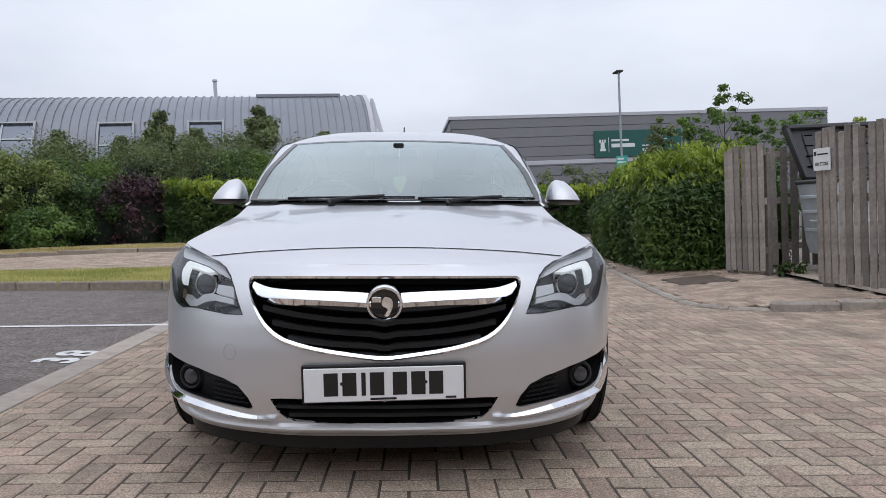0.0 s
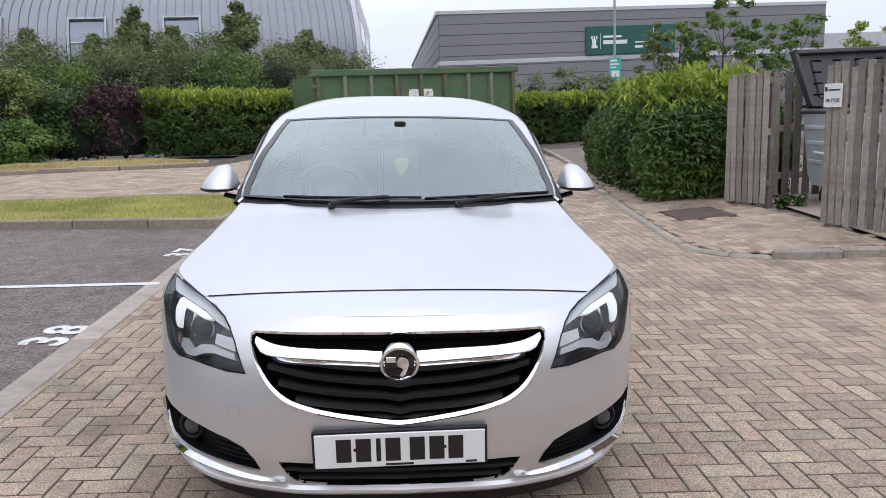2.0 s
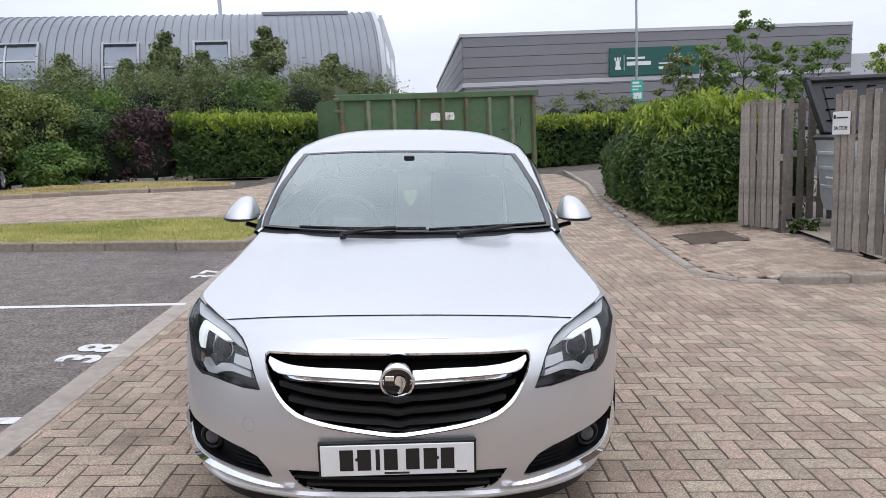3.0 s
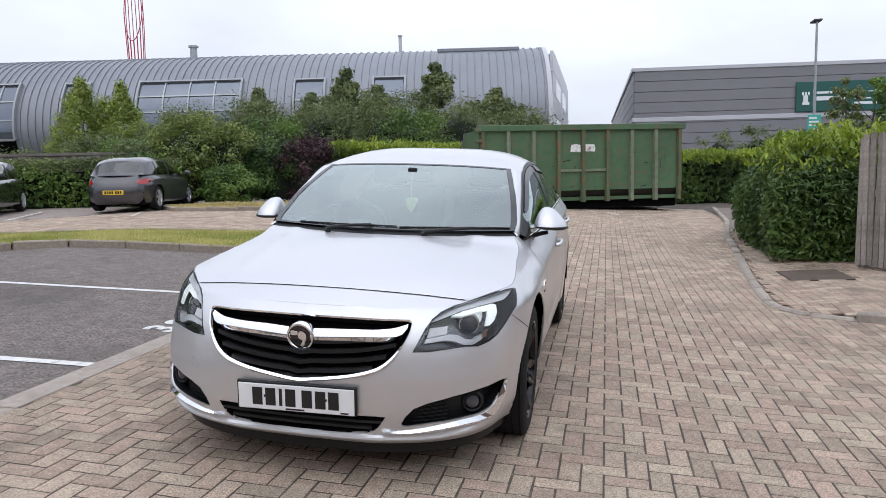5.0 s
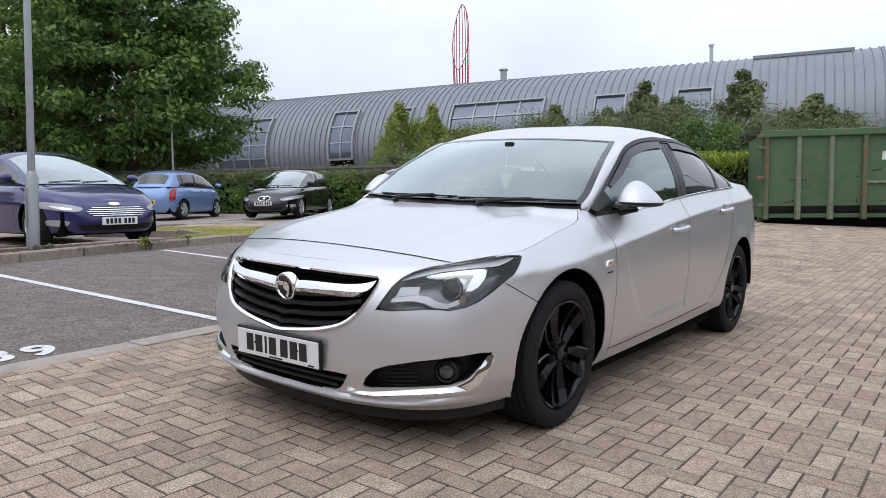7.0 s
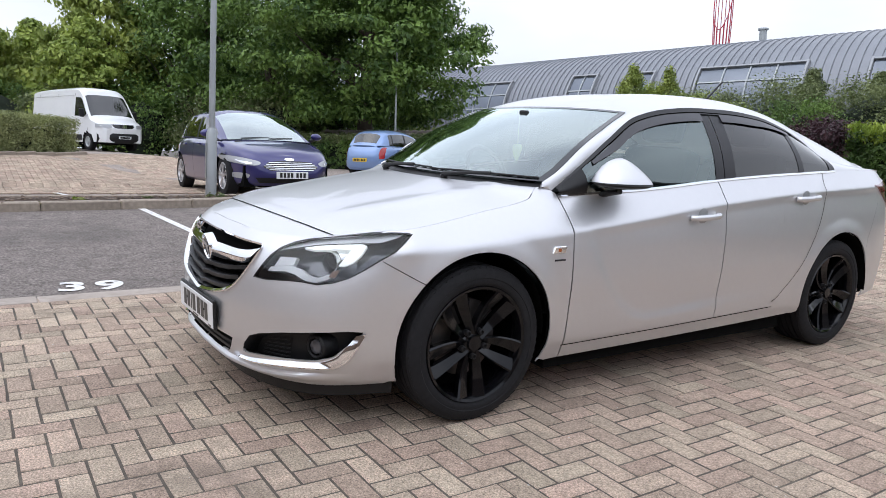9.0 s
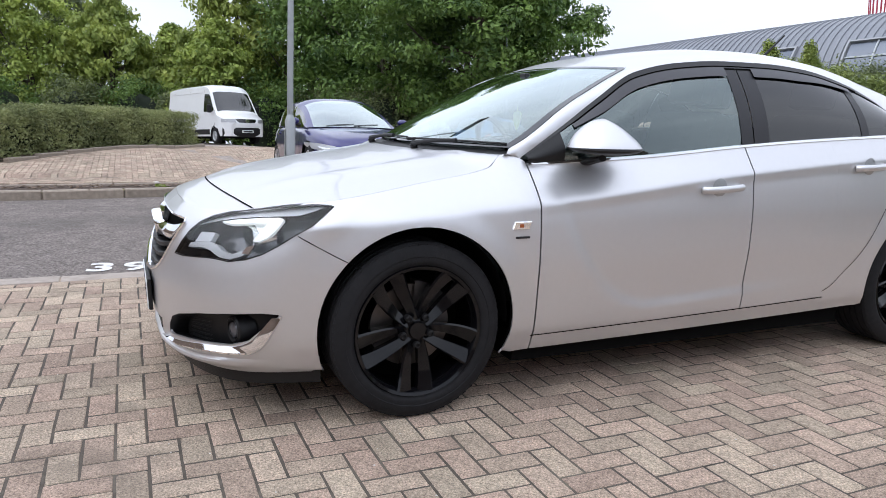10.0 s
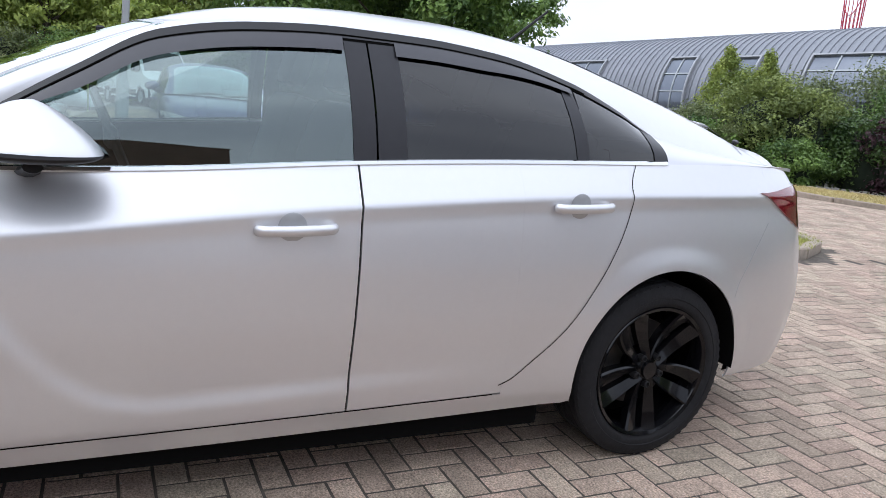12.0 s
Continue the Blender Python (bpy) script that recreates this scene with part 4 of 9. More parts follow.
def patch(name, outline, project, material, parent, label="", fine=0.02, rim=0.006):
    """A plate cut to an outline in two dimensions, laid on the body and given an edge."""
    bm = bmesh.new()
    bm.faces.new([bm.verts.new((a, b, 0)) for a, b in outline])
    lo = [min(p[i] for p in outline) for i in (0, 1)]
    hi = [max(p[i] for p in outline) for i in (0, 1)]
    for axis in (0, 1):
        for k in frange(lo[axis], hi[axis], fine)[1:-1]:
            co, no = ((k, 0, 0), (1, 0, 0)) if axis == 0 else ((0, k, 0), (0, 1, 0))
            bmesh.ops.bisect_plane(bm, geom=bm.verts[:] + bm.edges[:] + bm.faces[:], plane_co=co, plane_no=no)
    bmesh.ops.triangulate(bm, faces=bm.faces[:])
    bad = []
    for v in bm.verts:
        p = project(v.co.x, v.co.y)
        if p is None:
            bad.append(v)
        else:
            v.co = p
    bmesh.ops.delete(bm, geom=bad, context="VERTS")
    bm.normal_update()
    mid = Vector((0, 2.4, 0.5))
    if sum(f.normal.dot(f.calc_center_median() - mid) for f in bm.faces) < 0:
        bmesh.ops.reverse_faces(bm, faces=bm.faces[:])
        bm.normal_update()
    if rim:
        normals = {v: v.normal.copy() for v in bm.verts}
        out = bmesh.ops.extrude_edge_only(bm, edges=[e for e in bm.edges if e.is_boundary])
        for v in (g for g in out["geom"] if isinstance(g, bmesh.types.BMVert)):
            near = min((e.other_vert(v) for e in v.link_edges if e.other_vert(v) in normals), key=lambda w: (w.co - v.co).length, default=None)
            if near is not None:
                v.co -= normals[near] * rim
    return part(name, bm, material, parent, label, True, 50)


def spline(points, per=6, closed=False):
    """A smooth line through points of any dimension."""
    pts = [Vector(p) for p in points]
    n = len(pts)
    out = []
    for i in range(n if closed else n - 1):
        p0 = pts[(i - 1) % n] if closed or i > 0 else pts[0]
        p1, p2 = pts[i], pts[(i + 1) % n]
        p3 = pts[(i + 2) % n] if closed or i + 2 < n else pts[-1]
        for k in range(per):
            t = k / per
            out.append(0.5 * ((2 * p1) + (p2 - p0) * t + (2 * p0 - 5 * p1 + 4 * p2 - p3) * t * t + (3 * p1 - p0 - 3 * p2 + p3) * t**3))
    if not closed:
        out.append(pts[-1])
    return out


def ribbon(bm, pts, normals, width, depth):
    """A flat-backed bar of given width along points, standing proud of a surface."""
    prev, n = None, len(pts)
    for i, p in enumerate(pts):
        d = (pts[min(i + 1, n - 1)] - pts[max(i - 1, 0)]).normalized()
        s = d.cross(normals[i]).normalized()
        w = width[i] if isinstance(width, list) else width
        ring = [bm.verts.new(p + s * w / 2), bm.verts.new(p + s * w * 0.3 + normals[i] * depth), bm.verts.new(p - s * w * 0.3 + normals[i] * depth), bm.verts.new(p - s * w / 2)]
        if prev:
            for a in range(3):
                bm.faces.new((prev[a], prev[a + 1], ring[a + 1], ring[a]))
        prev = ring


def wheel(parent, x, y, side, name="wheel"):
    """Black alloy with five pairs of swept blades on a low tyre; side is 1 or -1."""
    hub = put(name, None, parent, Matrix.Translation((x, y, WHEEL_R + SINK)) @ Matrix.Diagonal((side, 1, 1, 1)))
    return hub


def wheel_parts(root):
    bm = bmesh.new()
    prof = [(-0.215, 0.245), (-0.225, 0.285), (-0.218, 0.315), (-0.205, 0.328), (-0.19, 0.3335)]
    for k in range(5):
        a = -0.185 + k * 0.036
        prof += [(a, 0.335), (a + 0.028, 0.335), (a + 0.029, 0.328), (a + 0.034, 0.328)]
    prof += [(-0.004, 0.335), (0.002, 0.3315), (0.012, 0.322), (0.02, 0.30), (0.022, 0.285), (0.0195, 0.283), (0.021, 0.27), (0.016, 0.256), (0.006, 0.247)]
    prof = [(a - 0.024, r) for a, r in prof]
    lathe(bm, prof, 72)
    # shoulder notches
    for k in range(60):
        a = 2 * math.pi * k / 60
        m = Matrix.Rotation(a, 4, "X") @ Matrix.Translation((-0.028, 0, 0.3235)) @ Matrix.Rotation(radians(12), 4, "Z")
        box(bm, -0.018, 0.012, -0.012, 0.012, -0.004, 0.0055, 0, m)
    part("tyre", bm, RUBBER, root, "black low-profile rubber tyre", True, 30)
    bm = bmesh.new()
    lathe(bm, [(-0.20, 0.232), (-0.05, 0.225), (-0.03, 0.228), (-0.012, 0.236), (-0.006, 0.248), (-0.012, 0.252), (-0.024, 0.249)], 72)
    rim = part("rim", bm, WHEEL_BLACK, root, "gloss black alloy rim")
    for k in range(5):
        for twin in (-1, 1):
            bm = bmesh.new()
            rows = []
            for i in range(9):
                u = i / 8
                r = 0.040 + 0.196 * u
                a = twin * (0.42 - 0.24 * u ** 0.6) + 0.05 * u * u
                wdt = 0.013 + 0.017 * u
                xx = -0.034 + 0.026 * u - 0.012 * math.sin(math.pi * u)
                c, sn = math.cos(a), math.sin(a)
                mid = Vector((xx, r * sn, r * c))
                t = twin * Vector((0, c, -sn))
                # a broad flat face that falls away towards the partner, with a hard outer edge
                rows.append([bm.verts.new(mid - t * wdt + Vector((-0.045, 0, 0))), bm.verts.new(mid - t * wdt + Vector((-0.016, 0, 0))), bm.verts.new(mid + t * wdt * 0.72), bm.verts.new(mid + t * wdt + Vector((-0.006, 0, 0))), bm.verts.new(mid + t * wdt * 0.8 + Vector((-0.045, 0, 0)))])
            for p, q in zip(rows, rows[1:]):
                for j in range(4):
                    bm.faces.new((p[j], p[j + 1], q[j + 1], q[j]))
            bmesh.ops.rotate(bm, verts=bm.verts[:], cent=(0, 0, 0), matrix=Matrix.Rotation(2 * math.pi * (k + 0.5) / 5, 3, "X"))
            bmesh.ops.recalc_face_normals(bm, faces=bm.faces[:])
            part("spoke", bm, WHEEL_BLACK, rim, "", True, 25)
    bm = bmesh.new()
    lathe(bm, [(-0.09, 0.075), (-0.055, 0.07), (-0.045, 0.05), (-0.040, 0.034), (-0.028, 0.031), (-0.026, 0.0)], 32)
    part("hub_cap", bm, WHEEL_BLACK, rim)
    for k in range(5):
        bm = bmesh.new()
        a = 2 * math.pi * (k + 0.5) / 5
        lathe(bm, [(-0.06, 0.014), (-0.03, 0.013), (-0.028, 0.009), (-0.036, 0.007), (-0.036, 0.0)], 10, m=Matrix.Translation((0, 0.057 * math.sin(a), 0.057 * math.cos(a))))
        part("wheel_bolt", bm, BLACK_PLASTIC, rim)
    bm = bmesh.new()
    lathe(bm, [(-0.135, 0.07), (-0.135, 0.16), (-0.115, 0.16), (-0.115, 0.07)], 40)
    part("brake_disc", bm, BRAKE, root, "dull steel brake disc")
    bm = bmesh.new()
    lathe(bm, [(-0.15, 0.10), (-0.15, 0.175), (-0.1, 0.175), (-0.1, 0.10), (-0.15, 0.10)], 10, a0=0.4, a1=1.5)
    part("brake_caliper", bm, BRAKE, root)
    # black disc for the shade behind the spokes
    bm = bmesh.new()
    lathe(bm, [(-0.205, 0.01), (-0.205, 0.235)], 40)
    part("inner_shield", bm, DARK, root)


def silver_car():
    car = thing("car", "silver five-door hatchback with black alloys on block paving", "car", SLOPE.copy())
    sA, sB = s_at(1.40), s_at(2.475)
    gap = 0.0032
    vs = 0.085
    # --- front bumper and nose
    for mirror in (False, True):
        side = "nearside" if not mirror else "offside"
        s_nose = s_at(0.285)
        around = frange(0.0, s_nose - gap, 0.011)
        rows, skip = cut_rows(around, frange(0.0, 1.0, 1 / 64), [(False, LAMP), (False, POCKET), (True, GRILLE), (True, INTAKE)])
        rows += [[bonnet_point(s, u) for s in around] for u in frange(0, 1, 0.04)[1:]]
        panel("front_bumper", rows, mirror, car, SILVER, "silver front bumper rolling into the nose", flange=0.008, skip=skip)
        panel("bonnet_half", [[bonnet_point(s, u) for s in frange(s_nose + gap, s_at(1.325), 0.03)] for u in frange(0.004, 1, 0.05)], mirror, car, SILVER, "silver bonnet with two soft ridges", arch=False)
        rows, skip = cut_rows(frange(s_nose - gap, sA - gap, 0.012), frange(0.0, 1.0, 1 / 64), [(False, LAMP), (False, POCKET)])
        panel("front_wing", rows, mirror, car, SILVER, flange=0.006, skip=skip)
        panel("front_door", lower_rows(sA + gap, sB - gap, vs + 0.004, 1.0, 0.014, 84), mirror, car, SILVER, "silver front door with a scooped crease")
        panel("rear_door", lower_rows(sB + gap, s_at(3.0), vs + 0.004, 1.0, 0.016, 84), mirror, car, SILVER)
        panel("sill", lower_rows(sA + gap, s_at(3.0), 0.0, vs - 0.003, nv=60), mirror, car, SILVER)
        panel("rear_quarter", lower_rows(s_at(3.0) + 0.0002, s_at(4.12), 0.0, 1.0, 0.016, 84), mirror, car, SILVER, flange=0.006)
        panel("rear_bumper", lower_rows(s_at(4.12) + 0.0002, ROUND, 0.0, 1.0), mirror, car, SILVER)
        # added black backing, so that the gaps between panels read dark
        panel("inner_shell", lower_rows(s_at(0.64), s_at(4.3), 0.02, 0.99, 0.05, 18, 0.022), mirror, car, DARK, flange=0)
        # roof, pillars and tail
        # pillar strip between side glass and windscreen, with its foot on the wing
        ends = [(Vector((0.756, 1.322, 0.9665)), skin(s_at(1.345), 1.0)), (Vector((0.742, 1.334, 0.979)), skin(s_at(1.38), 1.0))]
        for a in frange(0.0, 1.0, 0.04):
            ends.append((ws_point(a, 1.0), pillar_foot(a)))
        pil = []
        for k in range(6):
            u = k / 5
            pil.append([o.lerp(e, u) + Vector((0.75, -0.1, 0.65)) * (0.011 * math.sin(math.pi * u) * min(n / 4, 1.0)) for n, (e, o) in enumerate(ends)])
        panel("roof_pillar", pil, mirror, car, SILVER, arch=False, flange=0.01)
        top = []
        for w in frange(0, 1, 0.05):
            row = []
            for q in frange(0.0, 1.0, 0.02):
                b = min(rail_x(2.0) * (1 - w) / 0.618, 1.0)
                y0 = ws_point(1.0, b).y + 0.004 if b < 1 else 1.971 + 0.014 * ease(0.618, 0.69, rail_x(2.0) * (1 - w))
                yy = y0 + (4.44 - y0) * q
                p = roof_point(rail_x(yy) * (1 - w), yy)
                if b < 1 and q < 0.08:
                    p.z += (ws_point(1.0, b).z - roof_point(rail_x(y0) * (1 - w), y0).z) * (1 - q / 0.08)
                row.append(p)
            top.append(row)
        panel("roof", top, mirror, car, SILVER, "silver roof running into the fastback tail", arch=False)
        cp = [[side_point(y, w) for y in frange(3.60, 4.44, 0.04)] for w in frange(0, 1, 0.12)]
        panel("rear_pillar", cp, mirror, car, SILVER, arch=False)
        # side windows
        sx = -1 if mirror else 1

        def sheet_part(nm, ya, yb, wa, wb, m, inset=0.0, lab="", slant=0.0, nw=8):
            bm = bmesh.new()
            g = []
            for w in frange(wa, wb, 1 / nw):
                g.append([])
                for y in frange(ya, yb, 0.03):
                    p = side_point(y + slant * w, w, inset)
                    g[-1].append(bm.verts.new((sx * p.x, p.y, p.z)))
            for a, b in zip(g, g[1:]):
                for i in range(len(a) - 1):
                    q = (a[i], a[i + 1], b[i + 1], b[i])
                    bm.faces.new(q if not mirror else q[::-1])
            return part(nm, bm, m, car, lab, True, 60)
        sheet_part("front_door_window", 1.50, 2.475, 0.0, 0.97, SIDE_GLASS, 0.0015, "clear front side glass")
        sheet_part("rear_door_window", 2.60, 3.245, 0.0, 0.97, PRIVACY, 0.0015, "dark privacy glass", 0.0)
        sheet_part("quarter_window", 3.255, 3.57, 0.0, 0.95, PRIVACY, 0.0015, "dark privacy quarter glass")
        sheet_part("door_pillar", 2.462, 2.53, 0.01, 1.0, GREY_TRIM, -0.001, "dark grey pillar trim", -0.02)
        sheet_part("door_pillar", 2.536, 2.625, 0.01, 1.0, GREY_TRIM, -0.001, "dark grey pillar trim", -0.02)
        sheet_part("window_divider", 3.222, 3.272, 0.01, 0.97, GREY_TRIM, -0.001, "", -0.03)
        sheet_part("window_rear_trim", 3.545, 3.605, 0.0, 1.0, GREY_TRIM, -0.002)
        sheet_part("mirror_sail", 1.40, 1.56, 0.0, 1.0, BLACK_PLASTIC, -0.002)
        for nm, wa, wb, m, inset in (("window_top_trim", 0.945, 1.03, mat("roof_edge_trim", (0.012, 0.012, 0.014), 0.4, 0, 0.1, 30) if "roof_edge_trim" not in bpy.data.materials else bpy.data.materials["roof_edge_trim"], -0.004),):
            sheet_part(nm, 1.41, 3.59, wa, wb, m, inset, nw=24)
        sheet_part("window_seal", 1.43, 3.58, 0.925, 0.945, DARK, -0.002, nw=48)
        # wind deflectors over the door windows
        for ya, yb in ((1.62, 2.44), (2.60, 3.24)):
            bm = bmesh.new()
            g = []
            for k in range(4):
                g.append([])
                for y in frange(ya, yb, 0.03):
                    h = max(rail_z(y) - top_z(y), 0.05)
                    thin = ease(ya - 0.12, ya + 0.2, y) if ya < 2 else 1 - 0.5 * ease(yb - 0.4, yb, y)
                    deep = 0.014 + 0.042 * thin
                    w = 1.0 - (min(0.017, 0.5 * deep) * (1 - k / 3) + deep * k / 3) / h
                    p = side_point(y, max(w, 0.3))
                    p.x += 0.005 + 0.005 * math.sin(math.pi * 0.5 * k / 3)
                    g[-1].append(bm.verts.new((sx * p.x, p.y, p.z)))
            for a, b in zip(g, g[1:]):
                for i in range(len(a) - 1):
                    q = (a[i], a[i + 1], b[i + 1], b[i])
                    bm.faces.new(q[::-1] if not mirror else q)
            part("wind_deflector", bm, SMOKED, car, "smoked grey wind deflector")
        # dark groove over the deflectors
        bm = bmesh.new()
        pts = []
        for y in frange(1.62, 3.3, 0.03):
            p = side_point(y, 1.0 - 0.012 / max(rail_z(y) - top_z(y), 0.05))
            pts.append(Vector((sx * (p.x + 0.0055), p.y, p.z)))
        ribbon(bm, pts, [Vector((sx, 0, 0.3)).normalized()] * len(pts), 0.005, 0.001)
        bmesh.ops.recalc_face_normals(bm, faces=bm.faces[:])
        part("trim_groove", bm, DARK, car)
        # bright line under the windows
        bm = bmesh.new()
        pts = [side_point(y, 0.0) for y in frange(1.42, 3.6, 0.04)]
        pts = [Vector((sx * (p.x + 0.002), p.y, p.z + 0.002)) for p in pts]
        ribbon(bm, pts, [Vector((sx, 0, 0.25)).normalized()] * len(pts), 0.016, 0.004)
        bmesh.ops.recalc_face_normals(bm, faces=bm.faces[:])
        part("waist_chrome", bm, CHROME, car, "thin bright waistline strip")
        # rear door's curved shut line and bumper seam, as fine dark grooves
        bm = bmesh.new()
        pts = [skin(s, vs) for s in frange(s_at(1.39), s_at(2.97), 0.06)]
        ribbon(bm, [Vector((sx * (q.x + 0.001), q.y, q.z)) for q in pts], [Vector((sx, 0, 0.1)).normalized()] * len(pts), 0.0035, 0.0004)
        bmesh.ops.recalc_face_normals(bm, faces=bm.faces[:])
        part("sill_seam", bm, DARK, car)
        for nm, line in (("door_seam", [(2.985, 0.327), (3.03, 0.348), (3.08, 0.39), (3.2, 0.50), (3.3, 0.645), (3.38, 0.80), (3.42, 0.92), (3.425, 1.0), (3.46, 1.062)]), ("bumper_seam", [(3.965, 0.605), (3.99, 0.67), (4.05, 0.78), (4.12, 0.885)]), ("wing_seam", [(0.475, 0.685), (0.53, 0.655), (0.61, 0.612), (0.69, 0.572)])):
            pts, nor = [], []
            for p in spline([(a, b, 0) for a, b in line], 6):
                s = s_at(p.x)
                v = (p.y - low_z(p.x)) / (top_z(p.x) - low_z(p.x))
                q = skin(s, min(v, 1.0))
                pts.append(Vector((sx * (q.x + 0.0012), q.y, q.z)))
                nor.append(Vector((sx, 0, 0.15)).normalized())
            bm = bmesh.new()
            ribbon(bm, pts, nor, 0.0030, 0.0004)
            bmesh.ops.recalc_face_normals(bm, faces=bm.faces[:])
            part(nm, bm, GREY_LAMP if nm == "bumper_seam" else DARK, car)
        # door handles with their cups
        for yc, zc in ((2.29, 0.832), (3.22, 0.921)):
            s = s_at(yc)
            v = (zc - low_z(yc)) / (top_z(yc) - low_z(yc))
            c = skin(s, v)
            bm = bmesh.new()
            lathe(bm, [(0.0015, 0.0), (0.0015, 0.036), (0.0, 0.04)], 28, m=Matrix.Translation((c.x + 0.002, yc - 0.01, zc + 0.002)) @ Matrix.Diagonal((1, 1.0, 1.05, 1)))
            cupm = mat("handle_cup", (0.42, 0.425, 0.435), 0.35, 0.7, 0.02, 40) if "handle_cup" not in bpy.data.materials else bpy.data.materials["handle_cup"]
            if mirror:
                bmesh.ops.scale(bm, vec=(-1, 1, 1), verts=bm.verts[:])
            bmesh.ops.recalc_face_normals(bm, faces=bm.faces[:])
            part("handle_cup", bm, cupm, car)
            bm = bmesh.new()
            pts = [(c.x + 0.004, yc - 0.105, zc - 0.006), (c.x + 0.028, yc - 0.085, zc - 0.004), (c.x + 0.036, yc, zc), (c.x + 0.03, yc + 0.085, zc + 0.005), (c.x + 0.004, yc + 0.105, zc + 0.006)]
            tube(bm, [(sx * a, b, d) for a, b, d in spline(pts, 5)], [0.011] + [0.013] * 18 + [0.011] * 2, 10, squash=1.15)
            bmesh.ops.recalc_face_normals(bm, faces=bm.faces[:])
            part("door_handle", bm, SILVER, car, "body-coloured door handle")
        # wing badge: bright frame with an amber window
        c = skin(s_at(1.315), (0.705 - low_z(1.315)) / (top_z(1.315) - low_z(1.315)))
        bm = bmesh.new()
        box(bm, -0.004, 0.004, -0.037, 0.037, -0.016, 0.016, 0.003)
        for v in bm.verts:
            v.co.y += 0.35 * v.co.z
        badge = part("wing_badge", bm, CHROME, car, "bright side repeater frame")
        badge.location = (sx * (c.x + 0.002), c.y, c.z)
        bm = bmesh.new()
        box(bm, -0.006, 0.006, -0.012, 0.006, -0.007, 0.007, 0.002)
        part("repeater_lens", bm, AMBER, badge)
        bm = bmesh.new()
        box(bm, -0.003, 0.003, -0.03, 0.03, -0.004, 0.004)
        p = part("trim_script", bm, GREY_TRIM, car)
        p.location = (sx * (c.x + 0.003), c.y + 0.005, c.z - 0.045)
        # mirror
        bm = bmesh.new()
        bmesh.ops.create_uvsphere(bm, u_segments=32, v_segments=20, radius=1.0)
        for v in bm.verts:
            x, y, z = v.co
            wide = math.copysign(abs(x) ** (0.7 if x < 0 else 1.0), x)
            slope = 1 - 0.2 * max(z, 0)
            v.co = Vector((0.098 * wide * slope - 0.008, 0.152 * y * slope, (0.108 * z * (1 - 0.3 * max(y, 0)) * (1 - 0.30 * x) if z > 0 else 0.024 * z) - 0.006 * x))
        cutz = 0.002
        bmesh.ops.bisect_plane(bm, geom=bm.verts[:] + bm.edges[:] + bm.faces[:], plane_co=(0, 0, cutz), plane_no=(0, 0, 1))
        low = bm.copy()
        bmesh.ops.delete(bm, geom=[v for v in bm.verts if v.co.z < cutz - 1e-4], context="VERTS")
        bmesh.ops.delete(low, geom=[v for v in low.verts if v.co.z > cutz + 1e-4], context="VERTS")
        mm = Matrix.Translation((sx * 0.925, 1.67, 0.998)) @ Matrix.Rotation(radians(-10 * sx), 4, "Z") @ Matrix.Diagonal((sx, 1, 1, 1))
        housing = put("door_mirror", None, car, mm)
        for b2, nm, m in ((bm, "mirror_cap", SILVER), (low, "mirror_base", BLACK_PLASTIC)):
            bmesh.ops.recalc_face_normals(b2, faces=b2.faces[:])
            part(nm, b2, m, housing)
        bm = bmesh.new()
        tube(bm, spline([(-0.03, 0.0, -0.04), (-0.09, -0.02, -0.055), (-0.15, -0.05, -0.07)], 4), [0.022, 0.021, 0.021, 0.022, 0.024, 0.026, 0.028, 0.03, 0.032], 10, squash=0.6)
        part("mirror_stalk", bm, BLACK_PLASTIC, housing)
        bm = bmesh.new()
        tube(bm, spline([(-0.03, -0.02, 0.012), (-0.09, -0.03, 0.0), (-0.16, -0.05, -0.03)], 4), [0.05, 0.046, 0.042, 0.038, 0.035, 0.033, 0.031, 0.03, 0.03], 12, squash=0.42)
        part("mirror_arm", bm, SILVER, housing, "silver arm of the door mirror")
    # windscreen with black border, wipers
    bm = bmesh.new()
    g = [[bm.verts.new(ws_point(a, b)) for b in frange(-1, 1, 0.06)] for a in frange(0, 1, 0.06)]
    for a, b in zip(g, g[1:]):
        for i in range(len(a) - 1):
            bm.faces.new((a[i], a[i + 1], b[i + 1], b[i]))
    part("windscreen", bm, WINDSCREEN, car, "tinted windscreen reflecting the grey sky", True, 60)
    for a0, a1, b0, b1 in ((0.0, 0.02, -1.0, 1.0), (0.975, 1.0, -1.0, 1.0), (0.0, 1.0, -1.0, -0.955), (0.0, 1.0, 0.955, 1.0)):
        bm = bmesh.new()
        g = [[bm.verts.new(ws_point(a, b, 0.003)) for b in frange(b0, b1, 0.05)] for a in frange(a0, a1, 0.05)]
        for a, b in zip(g, g[1:]):
            for i in range(len(a) - 1):
                bm.faces.new((a[i], a[i + 1], b[i + 1], b[i]))
        part("windscreen_border", bm, BLACK_GLOSS, car, "", True, 60)
    bm = bmesh.new()
    g = []
    for k in range(4):
        g.append([bm.verts.new((0.745 * b, 1.075 + 0.225 * b * b + 0.02 * k, 0.950 + (0.009 * k))) for b in frange(-1, 1, 0.06)])
    for a, b in zip(g, g[1:]):
        for i in range(len(a) - 1):
            bm.faces.new((a[i], a[i + 1], b[i + 1], b[i]))
    part("scuttle_panel", bm, BLACK_PLASTIC, car)
